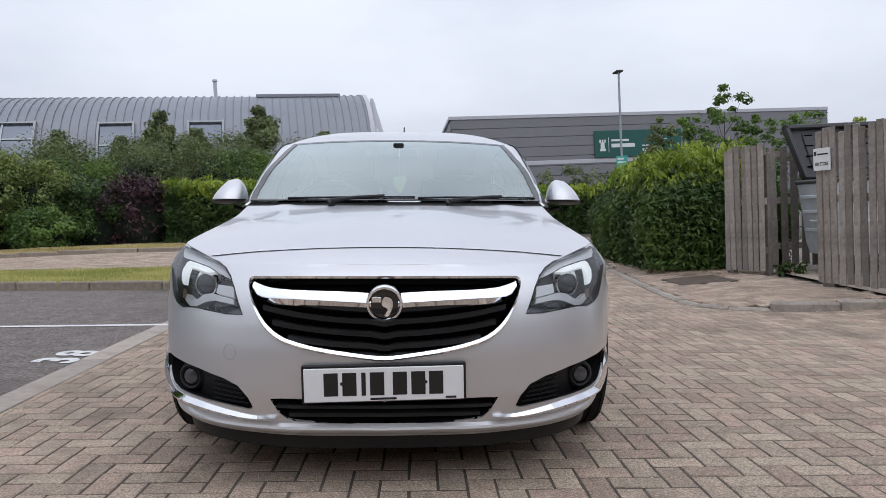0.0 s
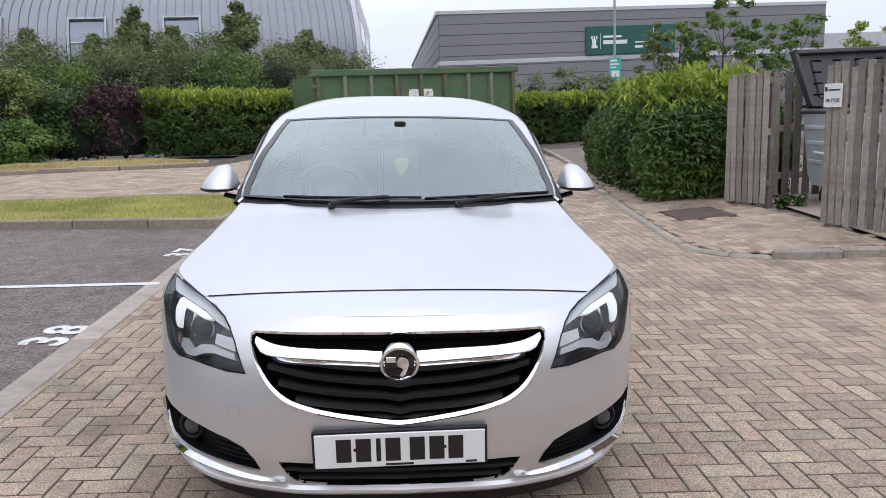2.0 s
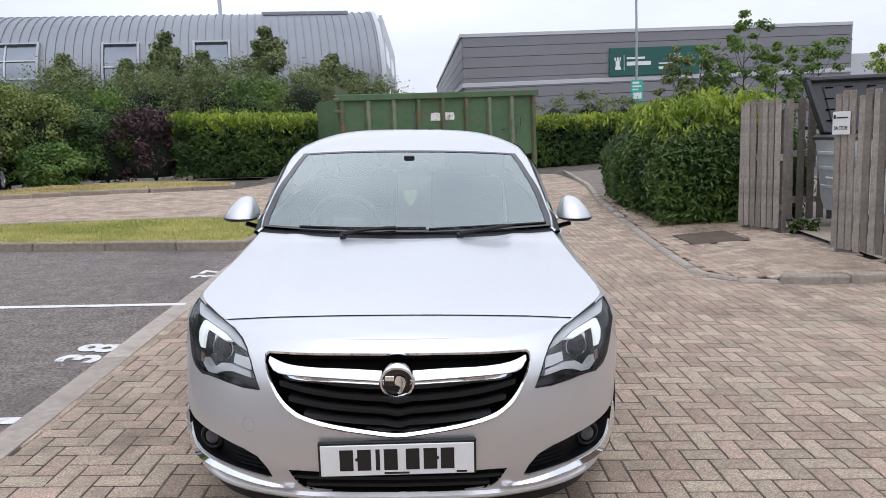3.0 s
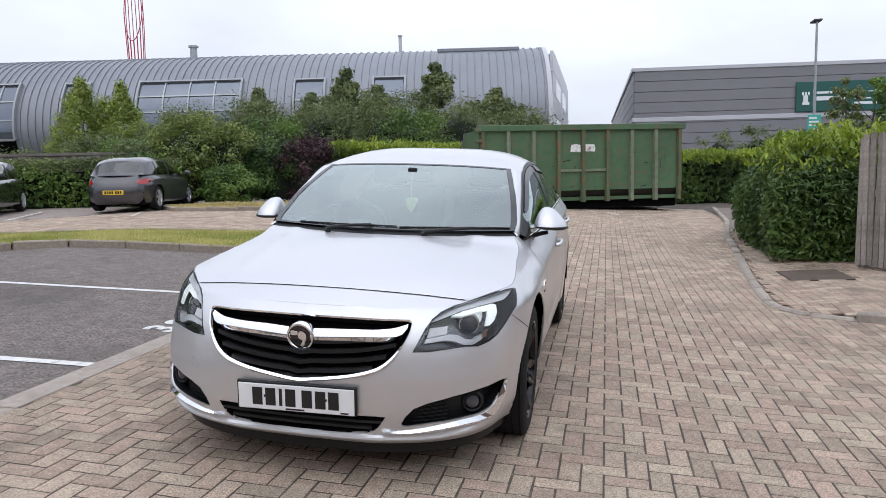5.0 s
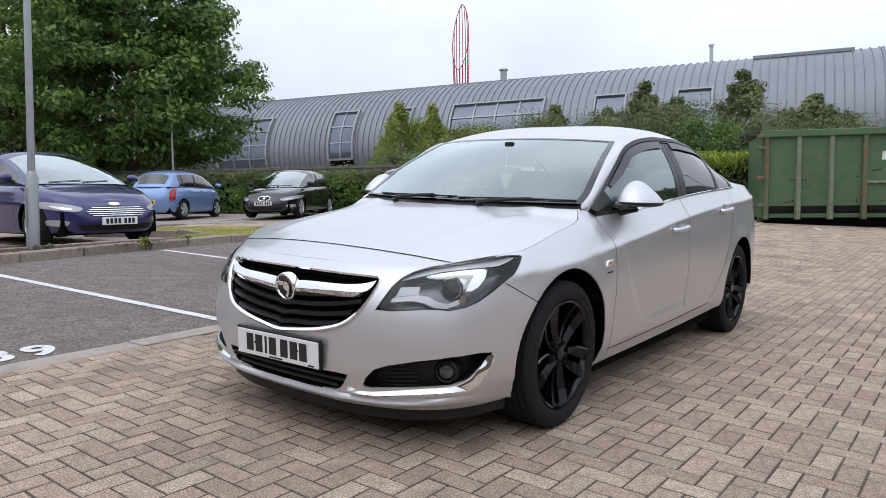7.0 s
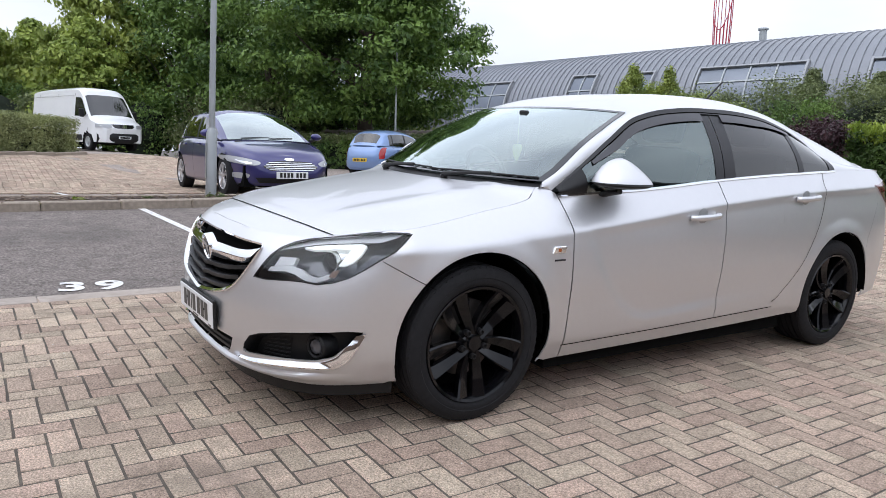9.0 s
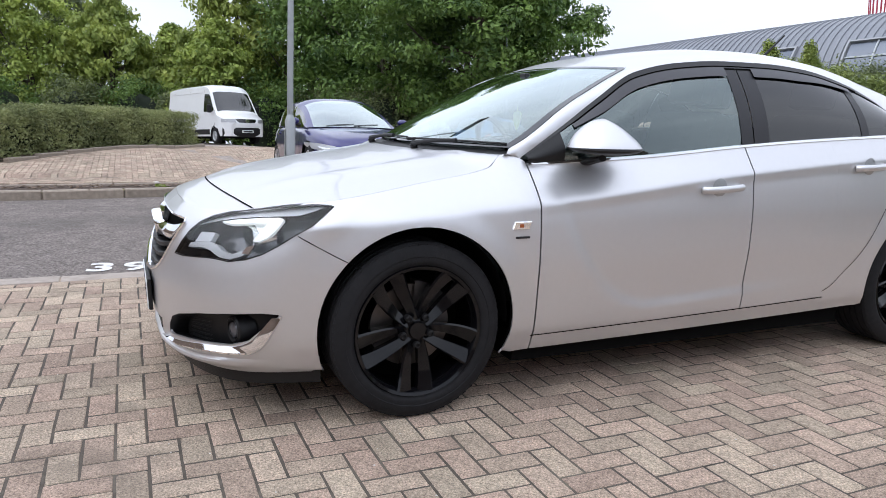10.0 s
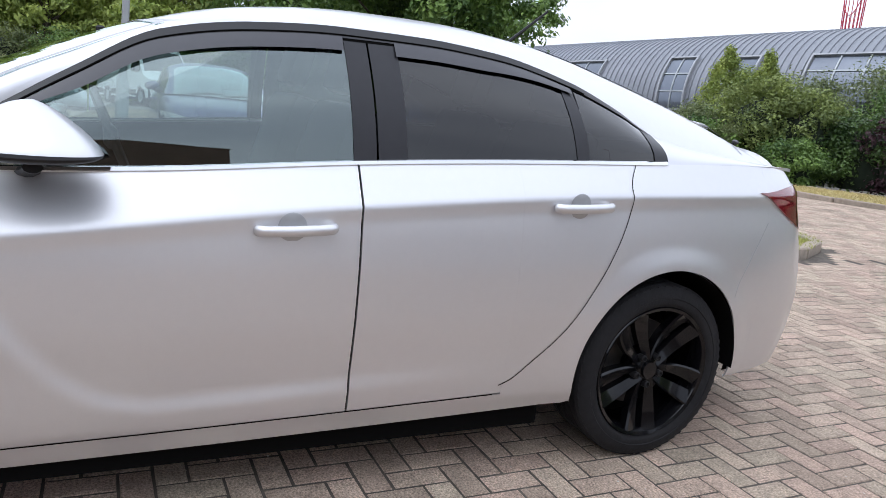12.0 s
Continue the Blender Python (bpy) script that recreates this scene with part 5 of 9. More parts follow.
    for pts in ([(0.96, 0.03), (0.7, 0.032), (0.45, 0.03), (0.15, 0.02)], [(0.13, 0.03), (-0.1, 0.03), (-0.4, 0.025), (-0.72, 0.02)]):
        bm = bmesh.new()
        line = [ws_point(a, b, 0.007) for b, a in spline([(p[0], p[1]) for p in pts], 6)]
        tube(bm, line, 0.0052, 6)
        part("wiper_blade", bm, BLACK_PLASTIC, car, "black wiper blade parked on the glass")
    for line in ([(0.26, 1.115, 0.980), (0.40, 1.15, 0.998), (0.52, 1.21, 1.006)], [(-0.30, 1.10, 0.980), (-0.2, 1.125, 0.997), (-0.05, 1.135, 1.006)]):
        bm = bmesh.new()
        tube(bm, spline(line, 5), [0.012] * 3 + [0.0085] * 8, 8)
        tube(bm, [line[0], (line[0][0], line[0][1] + 0.02, line[0][2] - 0.04)], 0.016, 10)
        part("wiper_arm", bm, BLACK_PLASTIC, car)
    # rear glass, antenna
    bm = bmesh.new()
    g = [[bm.verts.new(roof_point(b * (0.44 + 0.05 * a), 3.3 + 0.8 * a) + Vector((0, 0, 0.003))) for b in frange(-1, 1, 0.1)] for a in frange(0, 1, 0.08)]
    for a, b in zip(g, g[1:]):
        for i in range(len(a) - 1):
            bm.faces.new((a[i], a[i + 1], b[i + 1], b[i]))
    part("rear_window", bm, BLACK_GLOSS, car, "dark rear window")
    bm = bmesh.new()
    tube(bm, [(0.0, 3.32, 1.42), (0.0, 3.36, 1.46)], [0.03, 0.014], 10)
    tube(bm, [(0.0, 3.36, 1.455), (0.0, 3.56, 1.625)], [0.008, 0.005], 6)
    part("antenna", bm, BLACK_PLASTIC, car, "short black roof antenna")
    # ducktail lip at the end of the fastback
    bm = bmesh.new()
    g = []
    for b in frange(-1, 1, 0.08):
        ye, zt = 4.45 - 0.09 * b * b, 1.148 - 0.028 * b * b - 0.045 * b**8
        x = 0.655 * b
        a0 = roof_point(x, ye - 0.22)
        sec = [(ye - 0.22, a0.z + 0.002), (ye - 0.15, 0.6 * roof_point(x, ye - 0.15).z + 0.4 * zt + 0.004), (ye - 0.06, zt + 0.004), (ye - 0.015, zt + 0.004), (ye, zt - 0.004), (ye - 0.006, zt - 0.02), (ye - 0.05, zt - 0.045), (ye - 0.06, zt - 0.10)]
        g.append([bm.verts.new((x, y, z)) for y, z in sec])
    for a, b in zip(g, g[1:]):
        for i in range(len(a) - 1):
            bm.faces.new((a[i], a[i + 1], b[i + 1], b[i]))
    bmesh.ops.recalc_face_normals(bm, faces=bm.faces[:])
    part("tail_lip", bm, SILVER, car, "silver ducktail lip", True, 40)
    # underside, set low so that the ground below stays dark, and wheel wells
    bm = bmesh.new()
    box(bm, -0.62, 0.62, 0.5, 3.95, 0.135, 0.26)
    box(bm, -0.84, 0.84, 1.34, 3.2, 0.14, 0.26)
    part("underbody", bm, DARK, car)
    # added plate that keeps light from under the nose
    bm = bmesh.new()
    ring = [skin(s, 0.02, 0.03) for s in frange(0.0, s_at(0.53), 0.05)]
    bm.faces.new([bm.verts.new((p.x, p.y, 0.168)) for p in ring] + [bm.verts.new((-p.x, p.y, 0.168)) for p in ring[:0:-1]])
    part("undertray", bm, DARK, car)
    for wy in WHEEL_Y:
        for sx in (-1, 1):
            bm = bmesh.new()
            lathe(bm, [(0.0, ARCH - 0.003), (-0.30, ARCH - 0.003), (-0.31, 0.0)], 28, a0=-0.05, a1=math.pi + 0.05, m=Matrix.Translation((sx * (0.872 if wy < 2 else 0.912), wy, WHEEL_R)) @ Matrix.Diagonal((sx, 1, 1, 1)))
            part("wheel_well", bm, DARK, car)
    first = wheel(car, 0.905, WHEEL_Y[0], 1)
    wheel_parts(first)
    for x, y, side in ((0.905, WHEEL_Y[1], 1), (-0.905, WHEEL_Y[0], -1), (-0.905, WHEEL_Y[1], -1)):
        other = wheel(car, x, y, side)
        for ch in first.children:
            c2 = ch.copy()
            scene.collection.objects.link(c2)
            c2.parent = other
            for sub in ch.children:
                c3 = sub.copy()
                scene.collection.objects.link(c3)
                c3.parent = c2
    front_end(car)
    cabin(car)
    return car


def front_end(car):
    """Grille, badge, plate, lamps and bright trim, laid on the nose."""
    from mathutils.bvhtree import BVHTree
    verts, faces = [], []
    for sx in (1, -1):
        rows = lower_rows(0.0, s_at(1.0), 0.0, 1.0)
        k, w = len(verts), len(rows[0])
        verts += [Vector((sx * p.x, p.y, p.z)) for r in rows for p in r]
        faces += [(k + j * w + i, k + j * w + i + 1, k + (j + 1) * w + i + 1, k + (j + 1) * w + i) for j in range(len(rows) - 1) for i in range(w - 1)]
        rows = [[bonnet_point(s, u) for s in frange(0.0, s_at(1.0), 0.03)] for u in frange(0, 1, 0.05)]
        k, w = len(verts), len(rows[0])
        verts += [Vector((sx * p.x, p.y, p.z)) for r in rows for p in r]
        faces += [(k + j * w + i, k + j * w + i + 1, k + (j + 1) * w + i + 1, k + (j + 1) * w + i) for j in range(len(rows) - 1) for i in range(w - 1)]
    bvh = BVHTree.FromPolygons(verts, faces)

    def front(push):
        def project(x, z):
            hit = bvh.ray_cast(Vector((x, -1.5, z)), Vector((0, 1, 0)))
            if hit[0] is None:
                return None
            n = hit[1] if hit[1].y < 0 else -hit[1]
            return hit[0] + n * push
        return project

    def line_on(points, push, per=6, closed=False):
        pts, nor = [], []
        for p in spline([(a, b, 0) for a, b in points], per, closed):
            hit = bvh.ray_cast(Vector((p.x, -1.5, p.y)), Vector((0, 1, 0)))
            if hit[0] is not None:
                n = Vector((0.7 * hit[0].x, -1.0, 0.12)).normalized()
                pts.append(hit[0] + n * push)
                nor.append(n)
        return pts, nor

    def ridge(name, lines, m, owner, lab="", close=False):
        """A moulding from rows of points that run side by side."""
        bm = bmesh.new()
        g = [[bm.verts.new(q) for q in row] for row in lines]
        for a, b in zip(g, g[1:]):
            n = len(a)
            for i in range(n if close else n - 1):
                bm.faces.new((a[i], a[(i + 1) % n], b[(i + 1) % n], b[i]))
        bm.normal_update()
        if sum(f.normal.y * f.calc_area() for f in bm.faces) > 0:
            bmesh.ops.reverse_faces(bm, faces=bm.faces[:])
        return part(name, bm, m, owner, lab, True, 32)

    both = lambda half: [(-x, z) for x, z in half[::-1] if x > 1e-6] + list(half)
    # shut line between the bonnet and the nose
    for sx in (-1, 1):
        bm = bmesh.new()
        s = s_at(0.285)
        pts = [bonnet_point(s, u) for u in frange(0.02, 1.0, 0.05)]
        ribbon(bm, [Vector((sx * q.x, q.y - 0.001, q.z + 0.0012)) for q in pts], [Vector((0, -0.3, 1)).normalized()] * len(pts), 0.0065, 0.0003)
        bmesh.ops.recalc_face_normals(bm, faces=bm.faces[:])
        part("bonnet_seam", bm, DARK, car)
    # grille: a dark well, louvres, and a chrome ring round them
    ring = both(GRILLE[:-1])
    ring = [(p.x, p.y) for p in spline([(a, b, 0) for a, b in ring], 4, True)]
    grille = patch("grille", ring, front(-0.055), DARK, car, "black slatted grille with a chrome bar", 0.03, -0.055)
    rows = [[], [], [], [], []]
    for i, (x, z) in enumerate(ring):
        (xa, za), (xb, zb) = ring[i - 1], ring[(i + 1) % len(ring)]
        k = math.hypot(xb - xa, zb - za) or 1
        nx, nz = -(zb - za) / k, (xb - xa) / k
        w = 0.007 + 0.012 * ease(0.64, 0.50, z)
        for row, (off, push) in zip(rows, ((-0.003, -0.002), (0.0, 0.008), (0.25, 0.011), (0.8, 0.004), (1.0, -0.03))):
            row.append(front(push)(x + nx * w * off, z + nz * w * off))
    ridge("grille_surround", rows, CHROME, car, "chrome grille surround", True)
    for zc, hw, sag in ((0.607, 0.43, 0.26), (0.567, 0.41, 0.26), (0.526, 0.375, 0.26), (0.487, 0.32, 0.26), (0.456, 0.22, 0.26)):
        rows = [[], [], [], [], []]
        for k in range(-16, 17):
            x = hw * k / 16
            z = zc - 0.008 + sag * x * x + 0.008 * ease(0.0, 0.05, abs(x))
            for row, (dz, push) in zip(rows, ((0.010, -0.05), (0.006, -0.012), (0.002, -0.006), (-0.012, -0.010), (-0.016, -0.05))):
                row.append(front(push)(x, z + dz))
        ridge("grille_slat", rows, BLACK_PLASTIC, grille)
    bar_top = smooth_keys([(0.05, 0.656), (0.15, 0.661), (0.30, 0.665), (0.38, 0.671), (0.41, 0.677), (0.447, 0.689)])
    bar_low = smooth_keys([(0.05, 0.619), (0.15, 0.624), (0.30, 0.632), (0.38, 0.634), (0.418, 0.638), (0.447, 0.668)])
    for sx in (-1, 1):
        rows = [[], [], [], [], []]
        for x in frange(0.045, 0.447, 0.02):
            hi, lo = bar_top(x), bar_low(x)
            under = 0.016 * ease(0.447, 0.36, x)
            for row, (z, push) in zip(rows, ((hi, -0.02), (hi - 0.002, 0.0), (lo + 0.004, 0.007), (lo, 0.006), (lo - under, -0.012))):
                row.append(front(push)(sx * x, z))
        ridge("grille_bar", rows, CHROME, grille, "broad chrome bar")
    c = front(-0.004)(0.0, 0.622)
    tip = Matrix.Translation(c) @ Matrix.Rotation(radians(100), 4, "X") @ Matrix.Scale(0.87, 4)
    bm = bmesh.new()
    lathe(bm, [(-0.03, 0.07), (0.004, 0.072), (0.012, 0.068), (0.013, 0.060), (0.006, 0.056)], 48, "Z", m=tip)
    emblem = part("emblem", bm, CHROME, car, "round chrome emblem")
    bm = bmesh.new()
    lathe(bm, [(0.004, 0.0), (0.005, 0.057)], 40, "Z", m=tip)
    part("emblem_ground", bm, BLACK_GLOSS, emblem)
    bm = bmesh.new()
    shape = spline([(0.004, 0.03, 0), (0.028, 0.02, 0), (0.032, -0.006, 0), (0.016, -0.046, 0), (0.0, -0.044, 0), (0.012, -0.02, 0), (-0.008, -0.005, 0), (-0.008, 0.014, 0)], 5, True)
    f = bm.faces.new([bm.verts.new(tip @ (p + Vector((0, 0, 0.007)))) for p in shape])
    ex = bmesh.ops.extrude_face_region(bm, geom=[f])
    bmesh.ops.translate(bm, verts=[g for g in ex["geom"] if isinstance(g, bmesh.types.BMVert)], vec=tip.to_3x3() @ Vector((0, 0, 0.005)))
    bmesh.ops.recalc_face_normals(bm, faces=bm.faces[:])
    part("emblem_relief", bm, CHROME, emblem)
    bm = bmesh.new()
    box(bm, -0.048, -0.012, 0.006, 0.028, 0.005, 0.01, 0.001, tip)
    part("emblem_relief", bm, CHROME, emblem)
    # number plate: its characters are plain bars
    plate = put("number_plate", None, car, Matrix.Translation((0, 0.0, 0.364)) @ Matrix.Rotation(radians(-1.2), 4, "Y") @ Matrix.Rotation(radians(92), 4, "X"), "white number plate on a dark plinth")
    bm = bmesh.new()
    box(bm, -0.268, 0.268, -0.06, 0.066, -0.02, -0.004, 0.004)
    part("plate_plinth", bm, BLACK_PLASTIC, plate)
    bm = bmesh.new()
    box(bm, -0.26, 0.26, -0.0555, 0.0555, -0.006, 0.0, 0.002)
    part("plate_sheet", bm, PLATE_WHITE, plate)
    for x in (-0.172, -0.112, -0.066, -0.022, 0.052, 0.112, 0.17):
        w = 0.007 if abs(x + 0.066) < 0.001 else 0.023
        bm = bmesh.new()
        box(bm, x - w, x + w, -0.036, 0.04, 0.0004, 0.0012)
        part("character_bar", bm, PLATE_BLACK, plate)
    for x0, x1, y in ((-0.045, 0.04, -0.0475), (0.20, 0.235, -0.0475)):
        bm = bmesh.new()
        box(bm, x0, x1, y - 0.0035, y + 0.0035, 0.0004, 0.0010)
        part("maker_bar", bm, PLATE_BLACK, plate)
    for x in (-0.137, 0.136):
        bm = bmesh.new()
        lathe(bm, [(0.0, 0.006), (0.003, 0.005), (0.0035, 0.0)], 12, "Z", m=Matrix.Translation((x, 0.004, 0)))
        part("plate_screw", bm, GREY_TRIM, plate)
    # lower intake: a dark well with two slats
    intake = patch("lower_intake", both(INTAKE[:-1]), front(-0.05), DARK, car, "black lower air intake", 0.03, -0.05)
    for zc, hw in ((0.276, 0.36), (0.246, 0.32)):
        rows = [[], [], [], []]
        for k in range(-14, 15):
            x = hw * k / 14
            for row, (dz, push) in zip(rows, ((0.010, -0.045), (0.006, -0.010), (-0.004, -0.006), (-0.010, -0.045))):
                row.append(front(push)(x, zc + dz))
        ridge("intake_slat", rows, BLACK_PLASTIC, intake)
    # black splitter below the bumper
    for mirror in (-1, 1):
        bm = bmesh.new()
        g = []
        for dz, ins in ((0.0, 0.012), (-0.032, 0.016), (-0.056, 0.022), (-0.058, 0.08)):
            g.append([])
            for s in frange(0.0, s_at(0.55), 0.04):
                p = skin(s, 0.0, ins)
                g[-1].append(bm.verts.new((mirror * p.x, p.y, p.z + dz + 0.006)))
        for a, b in zip(g, g[1:]):
            for i in range(len(a) - 1):
                bm.faces.new((a[i], a[i + 1], b[i + 1], b[i]))
        bmesh.ops.recalc_face_normals(bm, faces=bm.faces[:])
        part("splitter", bm, BLACK_PLASTIC, car, "black plastic splitter")
    # painted lip that juts out along the foot of the bumper
    for mirror in (-1, 1):
        rows = [[], [], [], [], [], []]
        for s in frange(0.0, 1.0, 0.03):
            out = 0.024 * ease(1.0, 0.62, s)
            for row, (z, k) in zip(rows, ((0.221, -0.1), (0.210, 0.7), (0.202, 1.0), (0.194, 1.0), (0.184, 0.7), (0.172, -0.1))):
                q = skin_z(s, z + 0.02 * ease(0.45, 0.95, s), -out * k)
                row.append(Vector((mirror * q.x, q.y, q.z)))
        ridge("bumper_lip", rows, SILVER, car, "silver lip along the foot of the bumper")
    bm = bmesh.new()
    pts, nor = line_on([(-0.52 + 0.022 * math.cos(a), 0.455 + 0.026 * math.sin(a)) for a in np.linspace(0, 2 * math.pi, 25)], 0.001, 1)
    ribbon(bm, pts, nor, 0.0018, 0.0004)
    part("tow_eye_cover", bm, GREY_LAMP, car)
    brow_low = smooth_keys([(0.575, 0.688), (0.705, 0.715), (0.90, 0.738), (1.03, 0.748), (1.12, 0.769), (1.15, 0.781)])
    # headlamps, drawn over the distance round the nose and the height
    for sx in (-1, 1):
        def on(push):
            def project(s, z):
                y = plan_y(s)
                p = skin(s, min(max((z - low_z(y)) / (top_z(y) - low_z(y)), 0), 1), -push)
                return Vector((sx * p.x, p.y, p.z + (0.3 * push)))
            return project

        def strip(name, line, width, push, depth, m, owner, lab=""):
            pts = [on(push)(p.x, p.y) for p in spline([(a, b, 0) for a, b in line], 5)]
            nor = []
            for p in spline([(a, b, 0) for a, b in line], 5):
                d = on(0.05)(p.x, p.y) - on(0.0)(p.x, p.y)
                nor.append(d.normalized())
            bm = bmesh.new()
            w = [width[0] + (width[1] - width[0]) * i / len(pts) for i in range(len(pts))]
            ribbon(bm, pts, nor, w, depth)
            bmesh.ops.recalc_face_normals(bm, faces=bm.faces[:])
            return part(name, bm, m, owner, lab)
        deep = 0.095
        bowl = patch("headlamp", LAMP, on(-deep), LAMP_HOUSING, car, "swept headlamp with projector and light strip", 0.025, 0)
        ridge("lamp_wall", [[on(k)(a, z) for a, z in LAMP] for k in (-0.002, -0.04, -deep)], LAMP_HOUSING, bowl, "", True)
        rows = [[], [], [], []]
        for i, (a, z) in enumerate(LAMP):
            (xa, za), (xb, zb) = LAMP[i - 1], LAMP[(i + 1) % len(LAMP)]
            k = math.hypot(xb - xa, zb - za) or 1
            nx, nz = (zb - za) / k, -(xb - xa) / k
            for row, (off, push) in zip(rows, ((-0.002, -0.004), (-0.001, 0.0015), (0.003, 0.0015), (0.004, -0.012))):
                row.append(on(push)(a + nx * off, z + nz * off))
        ridge("lamp_seal", rows, BLACK_PLASTIC, bowl, "", True)

        def inlay(name, outline, push, m, lab="", rim=0.006):
            return patch(name, outline, on(push), m, bowl, lab, 0.03, rim)
        shelf = lambda a, z: on(-0.006 - 1.1 * max(z - brow_low(a), 0.0))(a, z)
        patch("lamp_brow", [(0.575, 0.690), (0.64, 0.704), (0.705, 0.717), (0.775, 0.728), (0.90, 0.739), (0.985, 0.746), (1.03, 0.749), (1.06, 0.752), (1.12, 0.770), (1.15, 0.782), (1.13, 0.786), (1.04, 0.780), (0.92, 0.766), (0.80, 0.753), (0.70, 0.739), (0.63, 0.722), (0.60, 0.708)], shelf, LAMP_BROW, bowl, "pale grey brow inside the lamp", 0.012, 0)
        inlay("light_strip", [(0.70, 0.713), (0.775, 0.725), (0.90, 0.736), (0.985, 0.743), (1.002, 0.737), (0.978, 0.706), (0.945, 0.676), (0.91, 0.661), (0.883, 0.661), (0.915, 0.698), (0.938, 0.722), (0.86, 0.718), (0.76, 0.709)], -0.012, DRL, "white angled daytime light strip", 0.012)
        inlay("lamp_trim", [(0.545, 0.612), (0.64, 0.622), (0.69, 0.615), (0.74, 0.597), (0.79, 0.594), (0.845, 0.611), (0.87, 0.633), (0.835, 0.626), (0.795, 0.613), (0.75, 0.620), (0.715, 0.639), (0.665, 0.645), (0.555, 0.630)], -0.018, TRIM_SILVER, "bright lower trim wing", 0.03)
        inlay("indicator", [(0.58, 0.672), (0.67, 0.677), (0.662, 0.648), (0.562, 0.635)], -0.03, LAMP_BROW, "clear ribbed indicator", 0.02)
        inlay("marker_lens", [(0.86, 0.642), (0.89, 0.647), (0.87, 0.616), (0.842, 0.618)], -0.014, mat("dull_amber", (0.22, 0.13, 0.09), 0.3, 0, 0.1, 30) if "dull_amber" not in bpy.data.materials else bpy.data.materials["dull_amber"])
        q = Matrix.Translation((sx * 0.664, 0.352, 0.657)) @ Vector((sx * 0.28, -0.96, 0.0)).to_track_quat("Z", "Y").to_matrix().to_4x4()
        bm = bmesh.new()
        lathe(bm, [(-0.05, 0.050), (0.004, 0.046), (0.012, 0.044), (0.013, 0.040), (0.003, 0.037)], 36, "Z", m=q)
        lathe(bm, [(-0.055, 0.085), (-0.03, 0.072), (-0.012, 0.058), (-0.004, 0.049)], 36, "Z", m=q)
        part("projector_ring", bm, LAMP_SILVER, bowl, "bright projector ring")
        bm = bmesh.new()
        lathe(bm, [(-0.002, 0.038), (0.012, 0.033), (0.020, 0.018), (0.022, 0.0)], 32, "Z", m=q)
        part("projector_lens", bm, BLACK_GLOSS, bowl)
        patch("headlamp_cover", LAMP, on(0.0035), LENS, bowl, "clear headlamp cover", 0.025, 0)
        # fog lamp pocket with its lamp, and the chrome blade below it
        fog = patch("fog_lamp_pocket", POCKET, on(-0.07), BLACK_PLASTIC, car, "black fog lamp pocket", 0.03, 0)
        ridge("pocket_wall", [[on(k)(a, z) for a, z in POCKET] for k in (0.001, -0.035, -0.07)], BLACK_PLASTIC, fog, "", True)
        for k in range(5):
            strip("pocket_slat", [(0.50 + 0.012 * k, 0.285 + 0.016 * k), (0.58, 0.287 + 0.017 * k), (0.67, 0.290 + 0.018 * k)], (0.006, 0.006), -0.062, 0.005, BLACK_PLASTIC, fog)
        q = Matrix.Translation((sx * 0.705, 0.275, 0.333)) @ Vector((sx * 0.35, -0.94, 0.0)).to_track_quat("Z", "Y").to_matrix().to_4x4()
        bm = bmesh.new()
        lathe(bm, [(-0.06, 0.060), (0.0, 0.050), (0.006, 0.042), (0.003, 0.036), (-0.008, 0.033), (-0.012, 0.0)], 32, "Z", m=q)
        part("fog_lamp", bm, BLACK_PLASTIC, fog, "round fog lamp in black surround")
        bm = bmesh.new()
        lathe(bm, [(-0.010, 0.034), (0.004, 0.027), (0.009, 0.012), (0.010, 0.0)], 28, "Z", m=q)
        part("fog_lens", bm, FOG_GLASS, fog, "clear fog lamp lens")
        low = [(1.004, 0.402), (0.976, 0.35), (0.944, 0.295), (0.905, 0.263), (0.86, 0.252), (0.724, 0.245), (0.60, 0.234), (0.50, 0.223), (0.43, 0.224), (0.372, 0.234)]
        high = [(0.963, 0.396), (0.925, 0.35), (0.89, 0.312), (0.84, 0.290), (0.79, 0.282), (0.68, 0.274), (0.57, 0.259), (0.48, 0.246), (0.42, 0.241), (0.368, 0.237)]
        low, high = ([(p.x, p.y) for p in spline([(a, b, 0) for a, b in line], 5)] for line in (low, high))
        rows = [[], [], [], [], []]
        for i, ((a, z), (b, w)) in enumerate(zip(low, high)):
            fat = ease(0, 6, i) * 0.6 + 0.4
            for row, (k, push) in zip(rows, ((0.0, -0.012), (0.04, 0.002), (0.72, 0.017 * fat), (0.92, 0.017 * fat), (1.0, -0.004))):
                row.append(on(push)(b + (a - b) * k, w + (z - w) * k))
        ridge("chrome_blade", rows, CHROME, car, "chrome blade under the fog lamp pocket")


